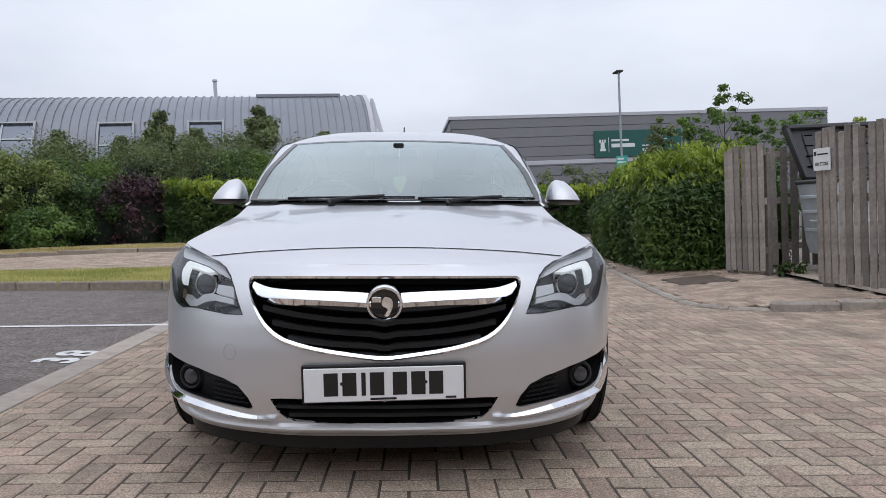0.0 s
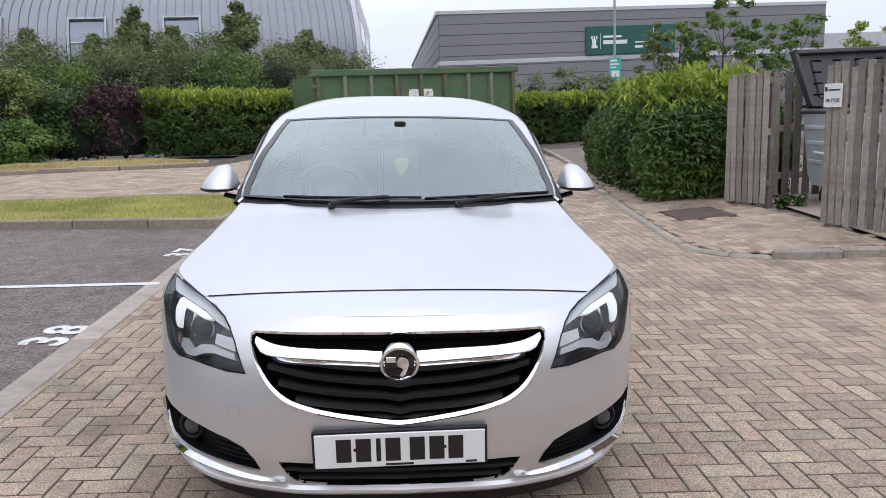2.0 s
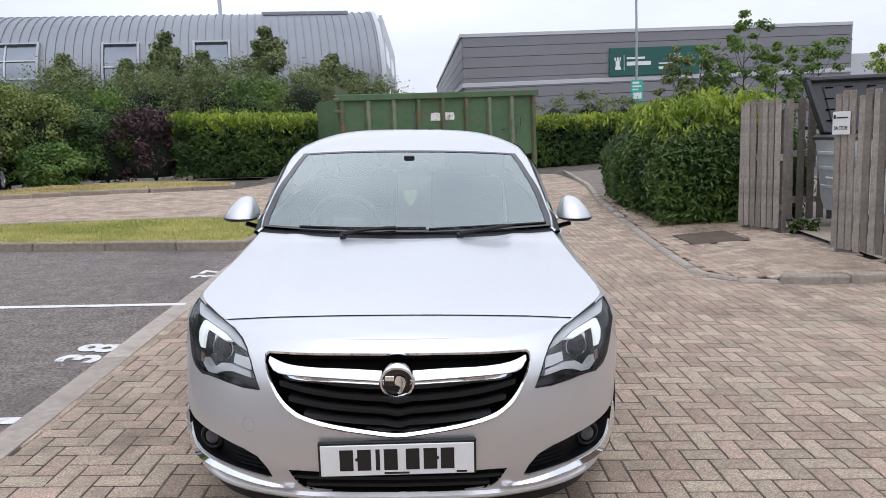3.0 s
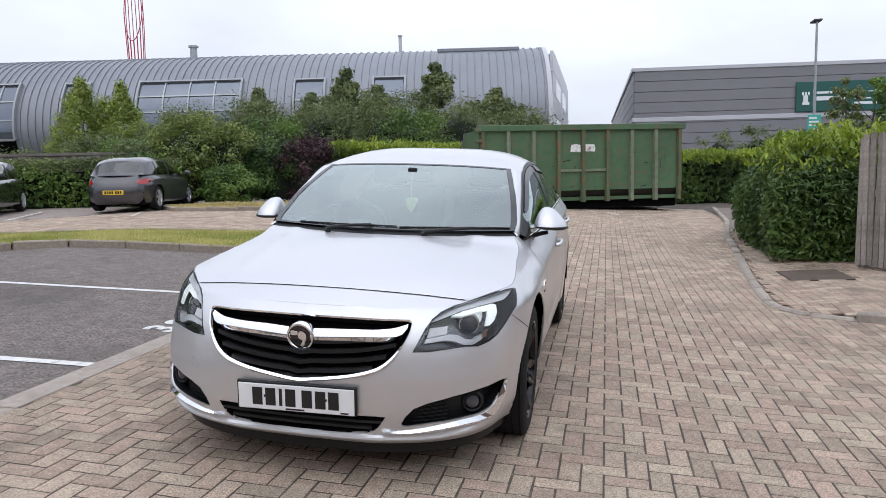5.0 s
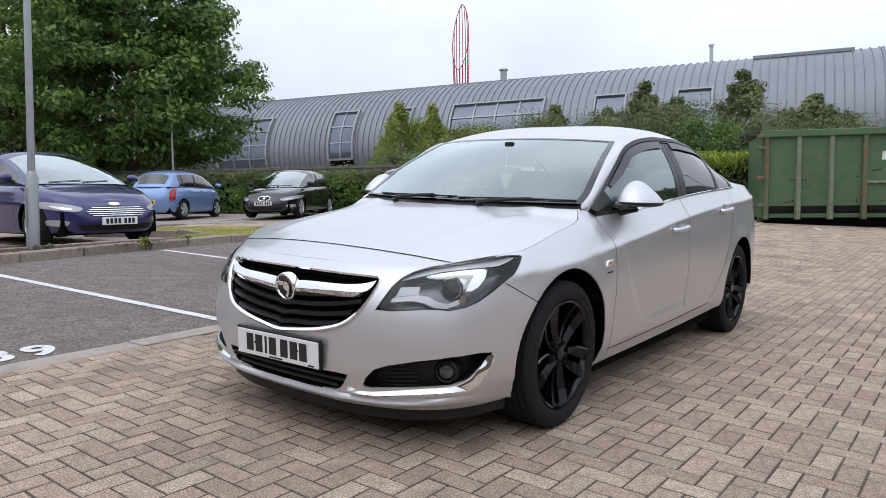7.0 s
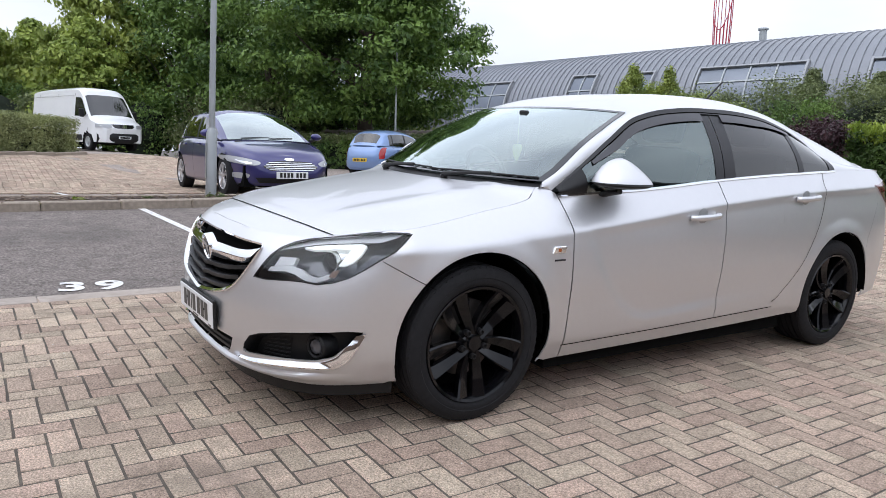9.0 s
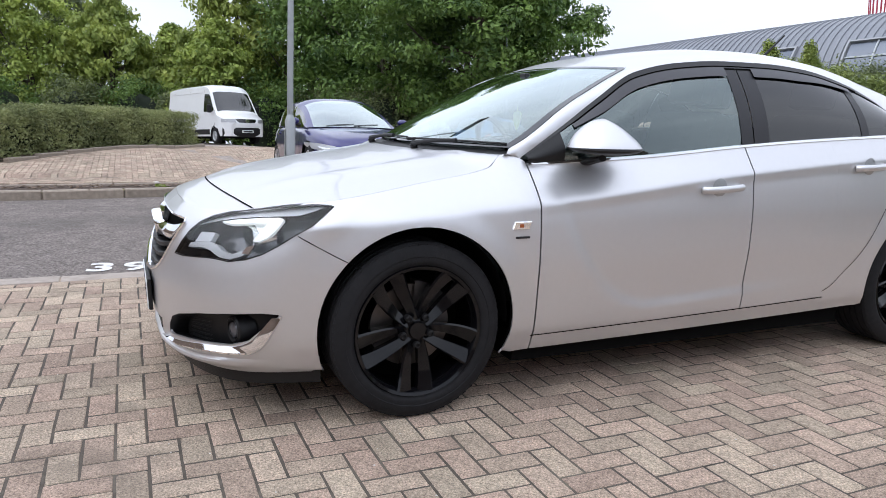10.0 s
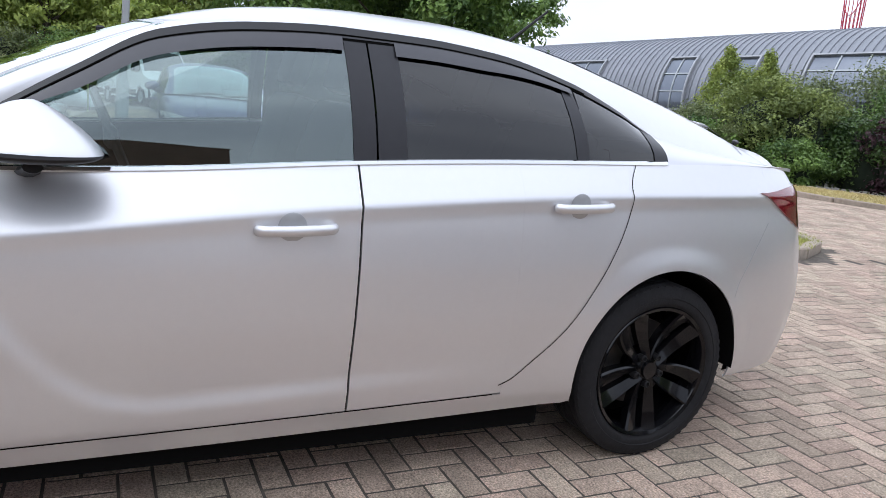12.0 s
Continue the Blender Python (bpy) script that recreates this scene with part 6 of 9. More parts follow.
def cabin(car):
    bm = bmesh.new()
    box(bm, -0.70, 0.70, 1.25, 4.2, 0.35, 0.45)
    part("cabin_floor", bm, CABIN, car)
    bm = bmesh.new()
    g = []
    for y, z in ((1.30, 0.955), (1.42, 0.965), (1.6, 0.95), (1.72, 0.90), (1.75, 0.75), (1.7, 0.5)):
        g.append([bm.verts.new((0.70 * b, y - 0.05 * b * b, z - 0.02 * b * b)) for b in frange(-1, 1, 0.1)])
    for a, b in zip(g, g[1:]):
        for i in range(len(a) - 1):
            bm.faces.new((a[i], a[i + 1], b[i + 1], b[i]))
    part("dashboard", bm, CABIN, car, "dark grey dashboard")
    for x, y in ((-0.37, 2.35), (0.37, 2.35), (-0.37, 3.2), (0.37, 3.2)):
        bm = bmesh.new()
        box(bm, x - 0.25, x + 0.25, y - 0.5, y + 0.05, 0.45, 0.62, 0.05, seg=2)
        box(bm, x - 0.24, x + 0.24, 0, 0.14, 0, 0.62, 0.06, Matrix.Translation((0, y, 0.58)) @ Matrix.Rotation(radians(-16), 4, "X"), 2)
        seat = part("car_seat", bm, SEAT, car, "dark cloth car seat")
        bm = bmesh.new()
        box(bm, x - 0.13, x + 0.13, 0, 0.09, 0.64, 0.83, 0.04, Matrix.Translation((0, y, 0.58)) @ Matrix.Rotation(radians(-14), 4, "X"), 2)
        part("head_restraint", bm, SEAT, seat)
    bm = bmesh.new()
    ring = [(-0.37 + 0.19 * math.cos(a), 1.86 - 0.07 * math.sin(a), 0.93 + 0.17 * math.sin(a)) for a in np.linspace(0, 2 * math.pi, 33)]
    tube(bm, ring, 0.016, 8, False)
    box(bm, -0.46, -0.28, 1.83, 1.88, 0.88, 0.97, 0.02)
    part("steering_wheel", bm, mat("steering_wheel_grey", (0.09, 0.09, 0.095), 0.5, 0, 0.1, 30), car, "grey steering wheel")
    bm = bmesh.new()
    box(bm, -0.11, 0.11, 1.83, 1.87, 1.245, 1.30, 0.015, None, 2)
    part("interior_mirror", bm, BLACK_PLASTIC, car)
    bm = bmesh.new()
    box(bm, -0.03, 0.03, 1.80, 1.83, 1.30, 1.325, 0.006)
    part("sensor_pod", bm, BLACK_PLASTIC, car)
    orn = mat("pale_green_air_freshener", (0.72, 0.85, 0.36), 0.5, 0, 0.15, 60)
    bm = bmesh.new()
    tube(bm, [(0.005, 1.78, 1.29), (0.005, 1.78, 1.13)], 0.0015, 5)
    shape = spline([(0.0, 0.04, 0), (0.04, 0.034, 0), (0.03, -0.01, 0), (0.0, -0.055, 0), (-0.03, -0.01, 0), (-0.035, 0.03, 0)], 4, True)
    f = bm.faces.new([bm.verts.new((0.005 + p.x, 1.775, 1.095 + p.y)) for p in shape])
    ex = bmesh.ops.extrude_face_region(bm, geom=[f])
    bmesh.ops.translate(bm, verts=[g for g in ex["geom"] if isinstance(g, bmesh.types.BMVert)], vec=(0, 0.006, 0))
    bmesh.ops.recalc_face_normals(bm, faces=bm.faces[:])
    part("hanging_ornament", bm, orn, car, "pale green leaf-shaped hanging ornament")
    for sx in (-1, 1):
        rows = []
        s0, s1 = s_at(4.05), s_at(4.6)
        for k in range(7):
            row = []
            for i in range(17):
                s = s0 + (s1 - s0) * i / 16
                y = plan_y(s)
                zt = 0.997 + 0.03 * ease(0, 0.5, i / 16)
                zb = 0.997 - 0.155 * ease(0, 0.7, i / 16) ** 0.7
                z = zb + (zt - zb) * k / 6
                p = skin(s, min((z - low_z(y)) / (top_z(y) - low_z(y)), 1), -0.006)
                row.append(Vector((p.x, p.y, p.z)))
            rows.append(row)
        panel("tail_lamp", rows, sx < 0, car, TAIL_RED, "dark red wraparound tail lamp", arch=False, flange=0.01)


silver_car()


# ---- foliage ----
def leaves(name, centres, size, material, parent=None, per=60, label="", seed=1, droop=0.0, kind="", flat=0.8, slim=0.27):
    """Many small leaves in clumps: centres are (x, y, z, radius)."""
    g = np.random.default_rng(seed)
    c = np.array(centres, float)
    n = len(c) * per
    base = np.repeat(c[:, :3], per, 0)
    rad = np.repeat(c[:, 3], per)
    d = g.normal(size=(n, 3))
    d /= np.linalg.norm(d, axis=1)[:, None]
    p = base + d * (rad * np.clip(np.abs(g.normal(0.75, 0.34, n)), 0, 1.25))[:, None] * np.array([1, 1, flat])
    nrm = d + g.normal(scale=0.42, size=(n, 3)) + np.array([0, 0, 0.45])
    nrm /= np.linalg.norm(nrm, axis=1)[:, None]
    t = np.cross(nrm, g.normal(size=(n, 3)))
    t /= np.linalg.norm(t, axis=1)[:, None] + 1e-9
    t[:, 2] -= droop
    b = np.cross(nrm, t)
    s = (size * g.uniform(0.55, 1.25, n))[:, None]
    quads = np.stack([p - t * s * 0.5, p + b * s * slim + nrm * s * 0.06, p + t * s * 0.5 - nrm * s * 0.1, p - b * s * slim + nrm * s * 0.06], 1).reshape(-1, 3)
    faces = np.arange(4 * n).reshape(-1, 4)
    me = bpy.data.meshes.new(name)
    me.from_pydata(quads.tolist(), [], faces.tolist())
    me.materials.append(material)
    ob = put(name, me, parent, None, label)
    if kind:
        ob["kind"] = kind
    return ob


def tree(x, y, h, spread, material, label, seed, leaf=0.22, clumps=90, per=110, bare=0.22, trunk=0.16, droop=0.0, shape=1.0, category="tree", group="", flat=0.8, fat=1.0):
    """A tapered trunk with limbs, and a crown of clumped leaves with gaps and an uneven outline."""
    rnd = random.Random(seed)
    root = thing("tree", label, category, stand(x, y), group)
    bm = bmesh.new()
    lean = [(rnd.uniform(-0.02, 0.02) * h * k, rnd.uniform(-0.02, 0.02) * h * k, h * 0.8 * k) for k in (0, 0.25, 0.5, 0.75, 1.0)]
    tube(bm, [(0, 0, -0.3)] + lean[1:], [trunk * 1.2, trunk * 0.9, trunk * 0.65, trunk * 0.4, trunk * 0.12], 9)
    tips = []
    for k in range(14):
        a = k * 2.4 + rnd.uniform(-0.4, 0.4)
        z0 = h * (bare + 0.5 * k / 14)
        r = spread * rnd.uniform(0.55, 0.95) * (1 - 0.45 * k / 14)
        tip = (r * math.cos(a), r * math.sin(a), z0 + h * rnd.uniform(0.1, 0.24))
        tube(bm, [(0, 0, z0), (tip[0] * 0.5, tip[1] * 0.5, z0 + (tip[2] - z0) * 0.35), tip], [trunk * 0.38, trunk * 0.22, trunk * 0.06], 6)
        tips.append(tip)
    part("trunk", bm, BARK, root, "brown bark trunk and limbs")
    cs = []
    for k in range(clumps):
        if k < len(tips) * 2:
            tx, ty, tz = tips[k % len(tips)]
            cs.append((tx + rnd.gauss(0, 0.1 * spread), ty + rnd.gauss(0, 0.1 * spread), tz + rnd.gauss(0, 0.05 * h), spread * rnd.uniform(0.16, 0.26)))
            continue
        a, u = rnd.uniform(0, 6.283), rnd.uniform(0, 1)
        zz = bare * 0.9 + (0.97 - bare * 0.9) * u
        prof = math.sin(math.pi * min(max((u + 0.06) ** 0.75, 0), 1)) ** 0.6 * (1 - 0.35 * u * shape)
        r = spread * prof * rnd.uniform(0.45, 1.05)
        cs.append((r * math.cos(a), r * math.sin(a), h * zz, spread * rnd.uniform(0.13, 0.24) * (1 - 0.3 * u)))
    cs = [(a, b, c, r * fat) for a, b, c, r in cs]
    leaves("crown", cs, leaf, material, root, per, "", seed, droop, flat=flat)
    return root


def hedge(name, line, width, height, material, label, seed, leaf=0.09, density=420, top=None, rough_top=0.06, dz=0.0, category="hedge", rounded=0.0):
    """A clipped hedge along a plan line: a skin of leaves over a solid core coloured as inner shade."""
    rnd = random.Random(seed)
    root = thing(name, label, category, Matrix())
    pts = [Vector((a, b)) for a, b in line]
    core, cf = [], []
    main, crown = [], []
    for i, (a, b) in enumerate(zip(pts, pts[1:])):
        d = (b - a).normalized()
        nrm = Vector((-d.y, d.x))
        ln = (b - a).length
        k = len(core)
        w = width / 2 - 0.2 - 0.3 * rounded
        trim = min(0.22 + 0.3 * rounded, ln * 0.45)
        ca = a + d * trim if i == 0 else a
        cb = b - d * trim if i == len(pts) - 2 else b
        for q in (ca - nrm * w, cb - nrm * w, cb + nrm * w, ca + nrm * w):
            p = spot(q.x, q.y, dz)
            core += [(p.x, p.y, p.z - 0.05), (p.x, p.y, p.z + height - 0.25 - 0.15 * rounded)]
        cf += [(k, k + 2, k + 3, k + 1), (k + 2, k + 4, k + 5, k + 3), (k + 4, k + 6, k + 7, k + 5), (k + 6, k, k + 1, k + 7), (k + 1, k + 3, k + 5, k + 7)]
        area = 2 * ln * height + ln * width + 2 * width * height
        for _ in range(int(area * density / 14)):
            f = rnd.random()
            along = rnd.uniform(-0.05, 1.05)
            if f < 0.28:
                off, z = rnd.uniform(-0.5, 0.5) * width, height + rnd.gauss(0, rough_top)
            elif f < 0.9:
                off, z = rnd.choice((-1, 1)) * (width / 2 + rnd.gauss(0, 0.05)), rnd.uniform(0.02, 1) * height
            else:
                along = rnd.choice((-0.02, 1.02))
                off, z = rnd.uniform(-0.5, 0.5) * width, rnd.uniform(0.02, 1) * height
            bulge = 1 + 0.05 * math.sin(3.1 * along * ln + seed)
            up = min(max(z / height, 0), 1)
            fat = 1 - rounded * (0.34 * up**4 + 0.16 * (1 - up) ** 3)
            along = 0.5 + (along - 0.5) * (fat if len(pts) == 2 or i in (0, len(pts) - 2) else 1)
            z -= rounded * 0.35 * (2 * abs(off) / width) ** 4 * up**3
            q = a + d * along * ln + nrm * off * bulge * fat
            p = spot(q.x, q.y, dz)
            (crown if top and z > height * (0.76 + 0.24 * rnd.random()) else main).append((p.x, p.y, p.z + z, 0.13))
    # near-black green box carries the shade deep between the leaves
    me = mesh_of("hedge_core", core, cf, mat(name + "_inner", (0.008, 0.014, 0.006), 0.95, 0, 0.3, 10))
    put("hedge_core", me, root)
    leaves("foliage", main, leaf * (1.2 if top is YOUNG else 1.0), material, root, 14, "", seed, slim=0.19 if top is YOUNG else 0.27)
    if crown:
        leaves("fresh_growth", crown, leaf * 1.25, top, root, 14, "yellow-green young shoots", seed + 7, -0.7 if top is YOUNG else 0.0, slim=0.17)
    return root


def bush(x, y, r, h, material, label, seed, leaf=0.1, n=40, per=60, category="shrub"):
    rnd = random.Random(seed)
    root = thing("bush", label, category, stand(x, y))
    cs = []
    for _ in range(n):
        a, u = rnd.uniform(0, 6.283), rnd.uniform(0, 1)
        rr = r * math.sqrt(rnd.uniform(0.1, 1)) * math.sin(math.pi * (0.15 + 0.8 * u)) ** 0.5
        cs.append((rr * math.cos(a), rr * math.sin(a), h * (0.08 + 0.9 * u), r * rnd.uniform(0.2, 0.34)))
    bm = bmesh.new()
    for k in range(5):
        a = k * 1.26
        tube(bm, [(0, 0, -0.1), (0.3 * r * math.cos(a), 0.3 * r * math.sin(a), 0.4 * h), (0.6 * r * math.cos(a), 0.6 * r * math.sin(a), 0.75 * h)], [0.03, 0.02, 0.008], 5)
    part("stem", bm, BARK, root)
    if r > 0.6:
        # solid dark core: the shade inside the bush is put into its colour
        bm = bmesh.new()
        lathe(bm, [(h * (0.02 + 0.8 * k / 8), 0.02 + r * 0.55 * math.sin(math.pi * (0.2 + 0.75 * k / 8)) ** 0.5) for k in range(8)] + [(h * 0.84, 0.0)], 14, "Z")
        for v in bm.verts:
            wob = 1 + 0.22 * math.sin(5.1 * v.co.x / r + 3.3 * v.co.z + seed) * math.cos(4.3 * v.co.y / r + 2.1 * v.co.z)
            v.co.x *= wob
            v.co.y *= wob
        part("inner_foliage", bm, INNER, root, "dark solid core for the shade inside the bush")
    leaves("foliage", cs, leaf, material, root, per, "", seed)
    return root


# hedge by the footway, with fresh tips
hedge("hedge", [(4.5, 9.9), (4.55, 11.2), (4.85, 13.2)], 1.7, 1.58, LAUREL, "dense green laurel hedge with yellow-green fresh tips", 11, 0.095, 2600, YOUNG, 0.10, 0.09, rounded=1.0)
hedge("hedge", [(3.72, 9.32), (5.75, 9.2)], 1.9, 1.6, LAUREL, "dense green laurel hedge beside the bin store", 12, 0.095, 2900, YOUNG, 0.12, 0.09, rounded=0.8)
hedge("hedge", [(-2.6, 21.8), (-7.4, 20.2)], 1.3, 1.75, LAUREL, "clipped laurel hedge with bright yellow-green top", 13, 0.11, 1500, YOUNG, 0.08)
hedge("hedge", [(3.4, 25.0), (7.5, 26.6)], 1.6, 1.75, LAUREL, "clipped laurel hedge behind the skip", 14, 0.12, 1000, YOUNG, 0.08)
hedge("hedge", [(-12.0, 17.6), (-19.0, 14.9), (-27.5, 11.5)], 1.3, 1.32, MAPLE, "dark green hedge behind the parked cars", 15, 0.12, 900, SHRUB)
hedge("hedge", [(-19.0, 1.2), (-16.4, -0.6), (-13.0, -2.9)], 1.1, 0.9, BOXLEAF, "low clipped grey-green hedge beside the road", 16, 0.06, 2600, BOXLEAF, 0.02)
bush(-8.3, 20.2, 1.45, 2.05, PURPLE, "dark purple-leaved shrub in the hedge row", 21, 0.13, 60, 110)
bush(-3.4, 22.3, 0.5, 2.1, PURPLE, "small reddish-leaved shrub by the skip", 22, 0.12, 16, 50)
for i, (x, y, r, h, m, l) in enumerate((
        (-9.6, 19.8, 1.1, 2.0, LAUREL, "green shrub dotted with white flowers"), (-10.9, 19.2, 1.3, 2.5, OLIVE, "loose mid-green shrub by the hedge"),
        (-12.0, 18.6, 1.4, 2.8, OLIVE, "tall pale green feathery shrub"), (-13.8, 19.0, 1.4, 2.1, SHRUB, "spreading grey-green shrub in the border"),
        (-12.6, 17.1, 1.0, 1.5, MAPLE, "low dark green shrub by the kerb"), (-10.2, 17.9, 0.9, 1.1, MAPLE, "low dark green shrub by the kerb"), (-16.5, 18.5, 1.3, 1.55, SHRUB, "spreading grey-green shrub in the border"))):
    bush(x, y, r, h, m, l, 30 + i, 0.11, 80, 150)
# scrub between the hedge and the curved building
for i, (x, y, r, h, m) in enumerate((
        (-2.5, 30, 2.2, 3.6, SHRUB), (-5.5, 31, 2.4, 4.2, SHRUB), (-8.5, 30, 2.4, 4.4, SHRUB), (-11.5, 29, 2.4, 4.3, SHRUB), (-14.5, 28, 2.4, 4.2, SHRUB), (-17.5, 27, 2.2, 3.9, SHRUB),
        (-20.5, 25, 2.0, 2.5, SHRUB), (-23.5, 23.5, 1.8, 1.9, OLIVE), (-26, 21.5, 1.7, 1.7, SHRUB), (-6.8, 27.5, 1.8, 3.4, MAPLE), (-12.8, 26.0, 1.8, 3.3, MAPLE), (-18, 23.5, 1.7, 2.2, MAPLE), (-29.5, 19.5, 1.6, 1.9, WILLOW))):
    bush(x, y, r, h, m, "tangled grey-green scrub behind the hedge", 50 + i, 0.13, 90, 120)
for i, (x, y, h, s) in enumerate(((-15.6, 43.5, 7.9, 2.9), (-9.3, 42.5, 7.8, 2.4), (-5.2, 41.0, 5.9, 2.6), (-20.0, 39.5, 6.2, 2.4), (-27.0, 35.7, 6.4, 2.7), (-28.8, 34.5, 6.7, 2.7), (-13.0, 42, 6.4, 2.4), (-17.5, 42, 6.2, 2.4))):
    feathery = i in (4, 5)
    tree(x, y, h, s, WILLOW if feathery else SHRUB, "young green tree in front of the curved building", 70 + i, 0.17 if feathery else 0.22, 120, 190, 0.04 if feathery else 0.1, 0.09, 0.2, 1.6 if feathery else 1.0, group="young trees by the building", flat=1.3 if feathery else 0.7, fat=0.85 if feathery else 1.0)
# saplings behind the bin store and by the far building
for i, (x, y, h, s, m) in enumerate(((9.1, 21.5, 4.3, 1.15, MAPLE), (8.0, 20.5, 4.0, 1.0, SHRUB), (10.3, 21.0, 5.0, 1.2, MAPLE), (11.6, 21.5, 4.0, 0.9, MAPLE), (13.2, 22.0, 4.2, 1.2, MAPLE), (15.6, 22.3, 3.8, 1.3, WILLOW))):
    tree(x, y, h, s, m, "slender young maple behind the bin store", 90 + i, 0.14, 54, 62, 0.18, 0.045, 0, 1.1, group="saplings", flat=0.6)
for i, (x, y, r, h) in enumerate(((6.3, 33, 1.3, 2.9), (8.2, 33.5, 1.4, 3.1), (9.9, 34, 1.3, 2.8), (4.3, 33, 0.8, 2.2))):
    bush(x, y, r, h, SHRUB, "round grey-green shrub behind the far hedge", 110 + i, 0.16, 36, 55)
tree(0.6, 55, 5.2, 1.1, MAPLE, "small conical tree between the buildings", 118, 0.3, 30, 50, 0.1, 0.1, 0, 1.8)

# the large maple and the belt of trees beyond the far parking
tree(-26.8, 14.6, 14.5, 6.0, MAPLE, "large spreading maple over the far parking", 120, 0.25, 430, 230, 0.17, 0.36, 0.1, 0.7, flat=0.45, fat=0.92)
for i, (x, y, h, s, m) in enumerate(((-33.5, 12.5, 14, 5.2, MAPLE), (-37.5, 9.5, 13.0, 4.4, MAPLE), (-39, 5.6, 10.5, 3.4, WILLOW), (-44, 2.6, 7.2, 3.2, SUNLIT), (-43, -0.8, 8.6, 3.4, WILLOW), (-45, -5.0, 10.4, 4.0, SUNLIT), (-62, -4, 12.5, 4.5, SHRUB), (-62, -10, 14, 5.0, SHRUB), (-36, 18.5, 12.5, 5.0, MAPLE), (-40, 12.8, 12, 5.0, MAPLE), (-45, -10.5, 11.5, 5, WILLOW), (-37, 4.4, 6.5, 2.6, SUNLIT))):
    tree(x, y, h, s, m, "tall pale green leafy tree in the belt behind the road" if m is not MAPLE else "tall dark green leafy tree in the belt behind the road", 130 + i, 0.26, 190, 160, 0.06, 0.28, 0.5 if m is WILLOW else 0.15, 0.6, group="tree belt", flat=0.6, fat=1.15)
for i, (x, y) in enumerate(((-32.5, 9.5), (-35.5, 6.6), (-37.5, 3.6), (-39.5, 0.5), (-40, -2.5), (-41, -6), (-29, 11), (-31.5, 14.5), (-42, -10))):
    bush(x, y, 2.3, 3.2, MAPLE if i % 2 else SHRUB, "dark undergrowth below the tree belt", 150 + i, 0.16, 70, 110)


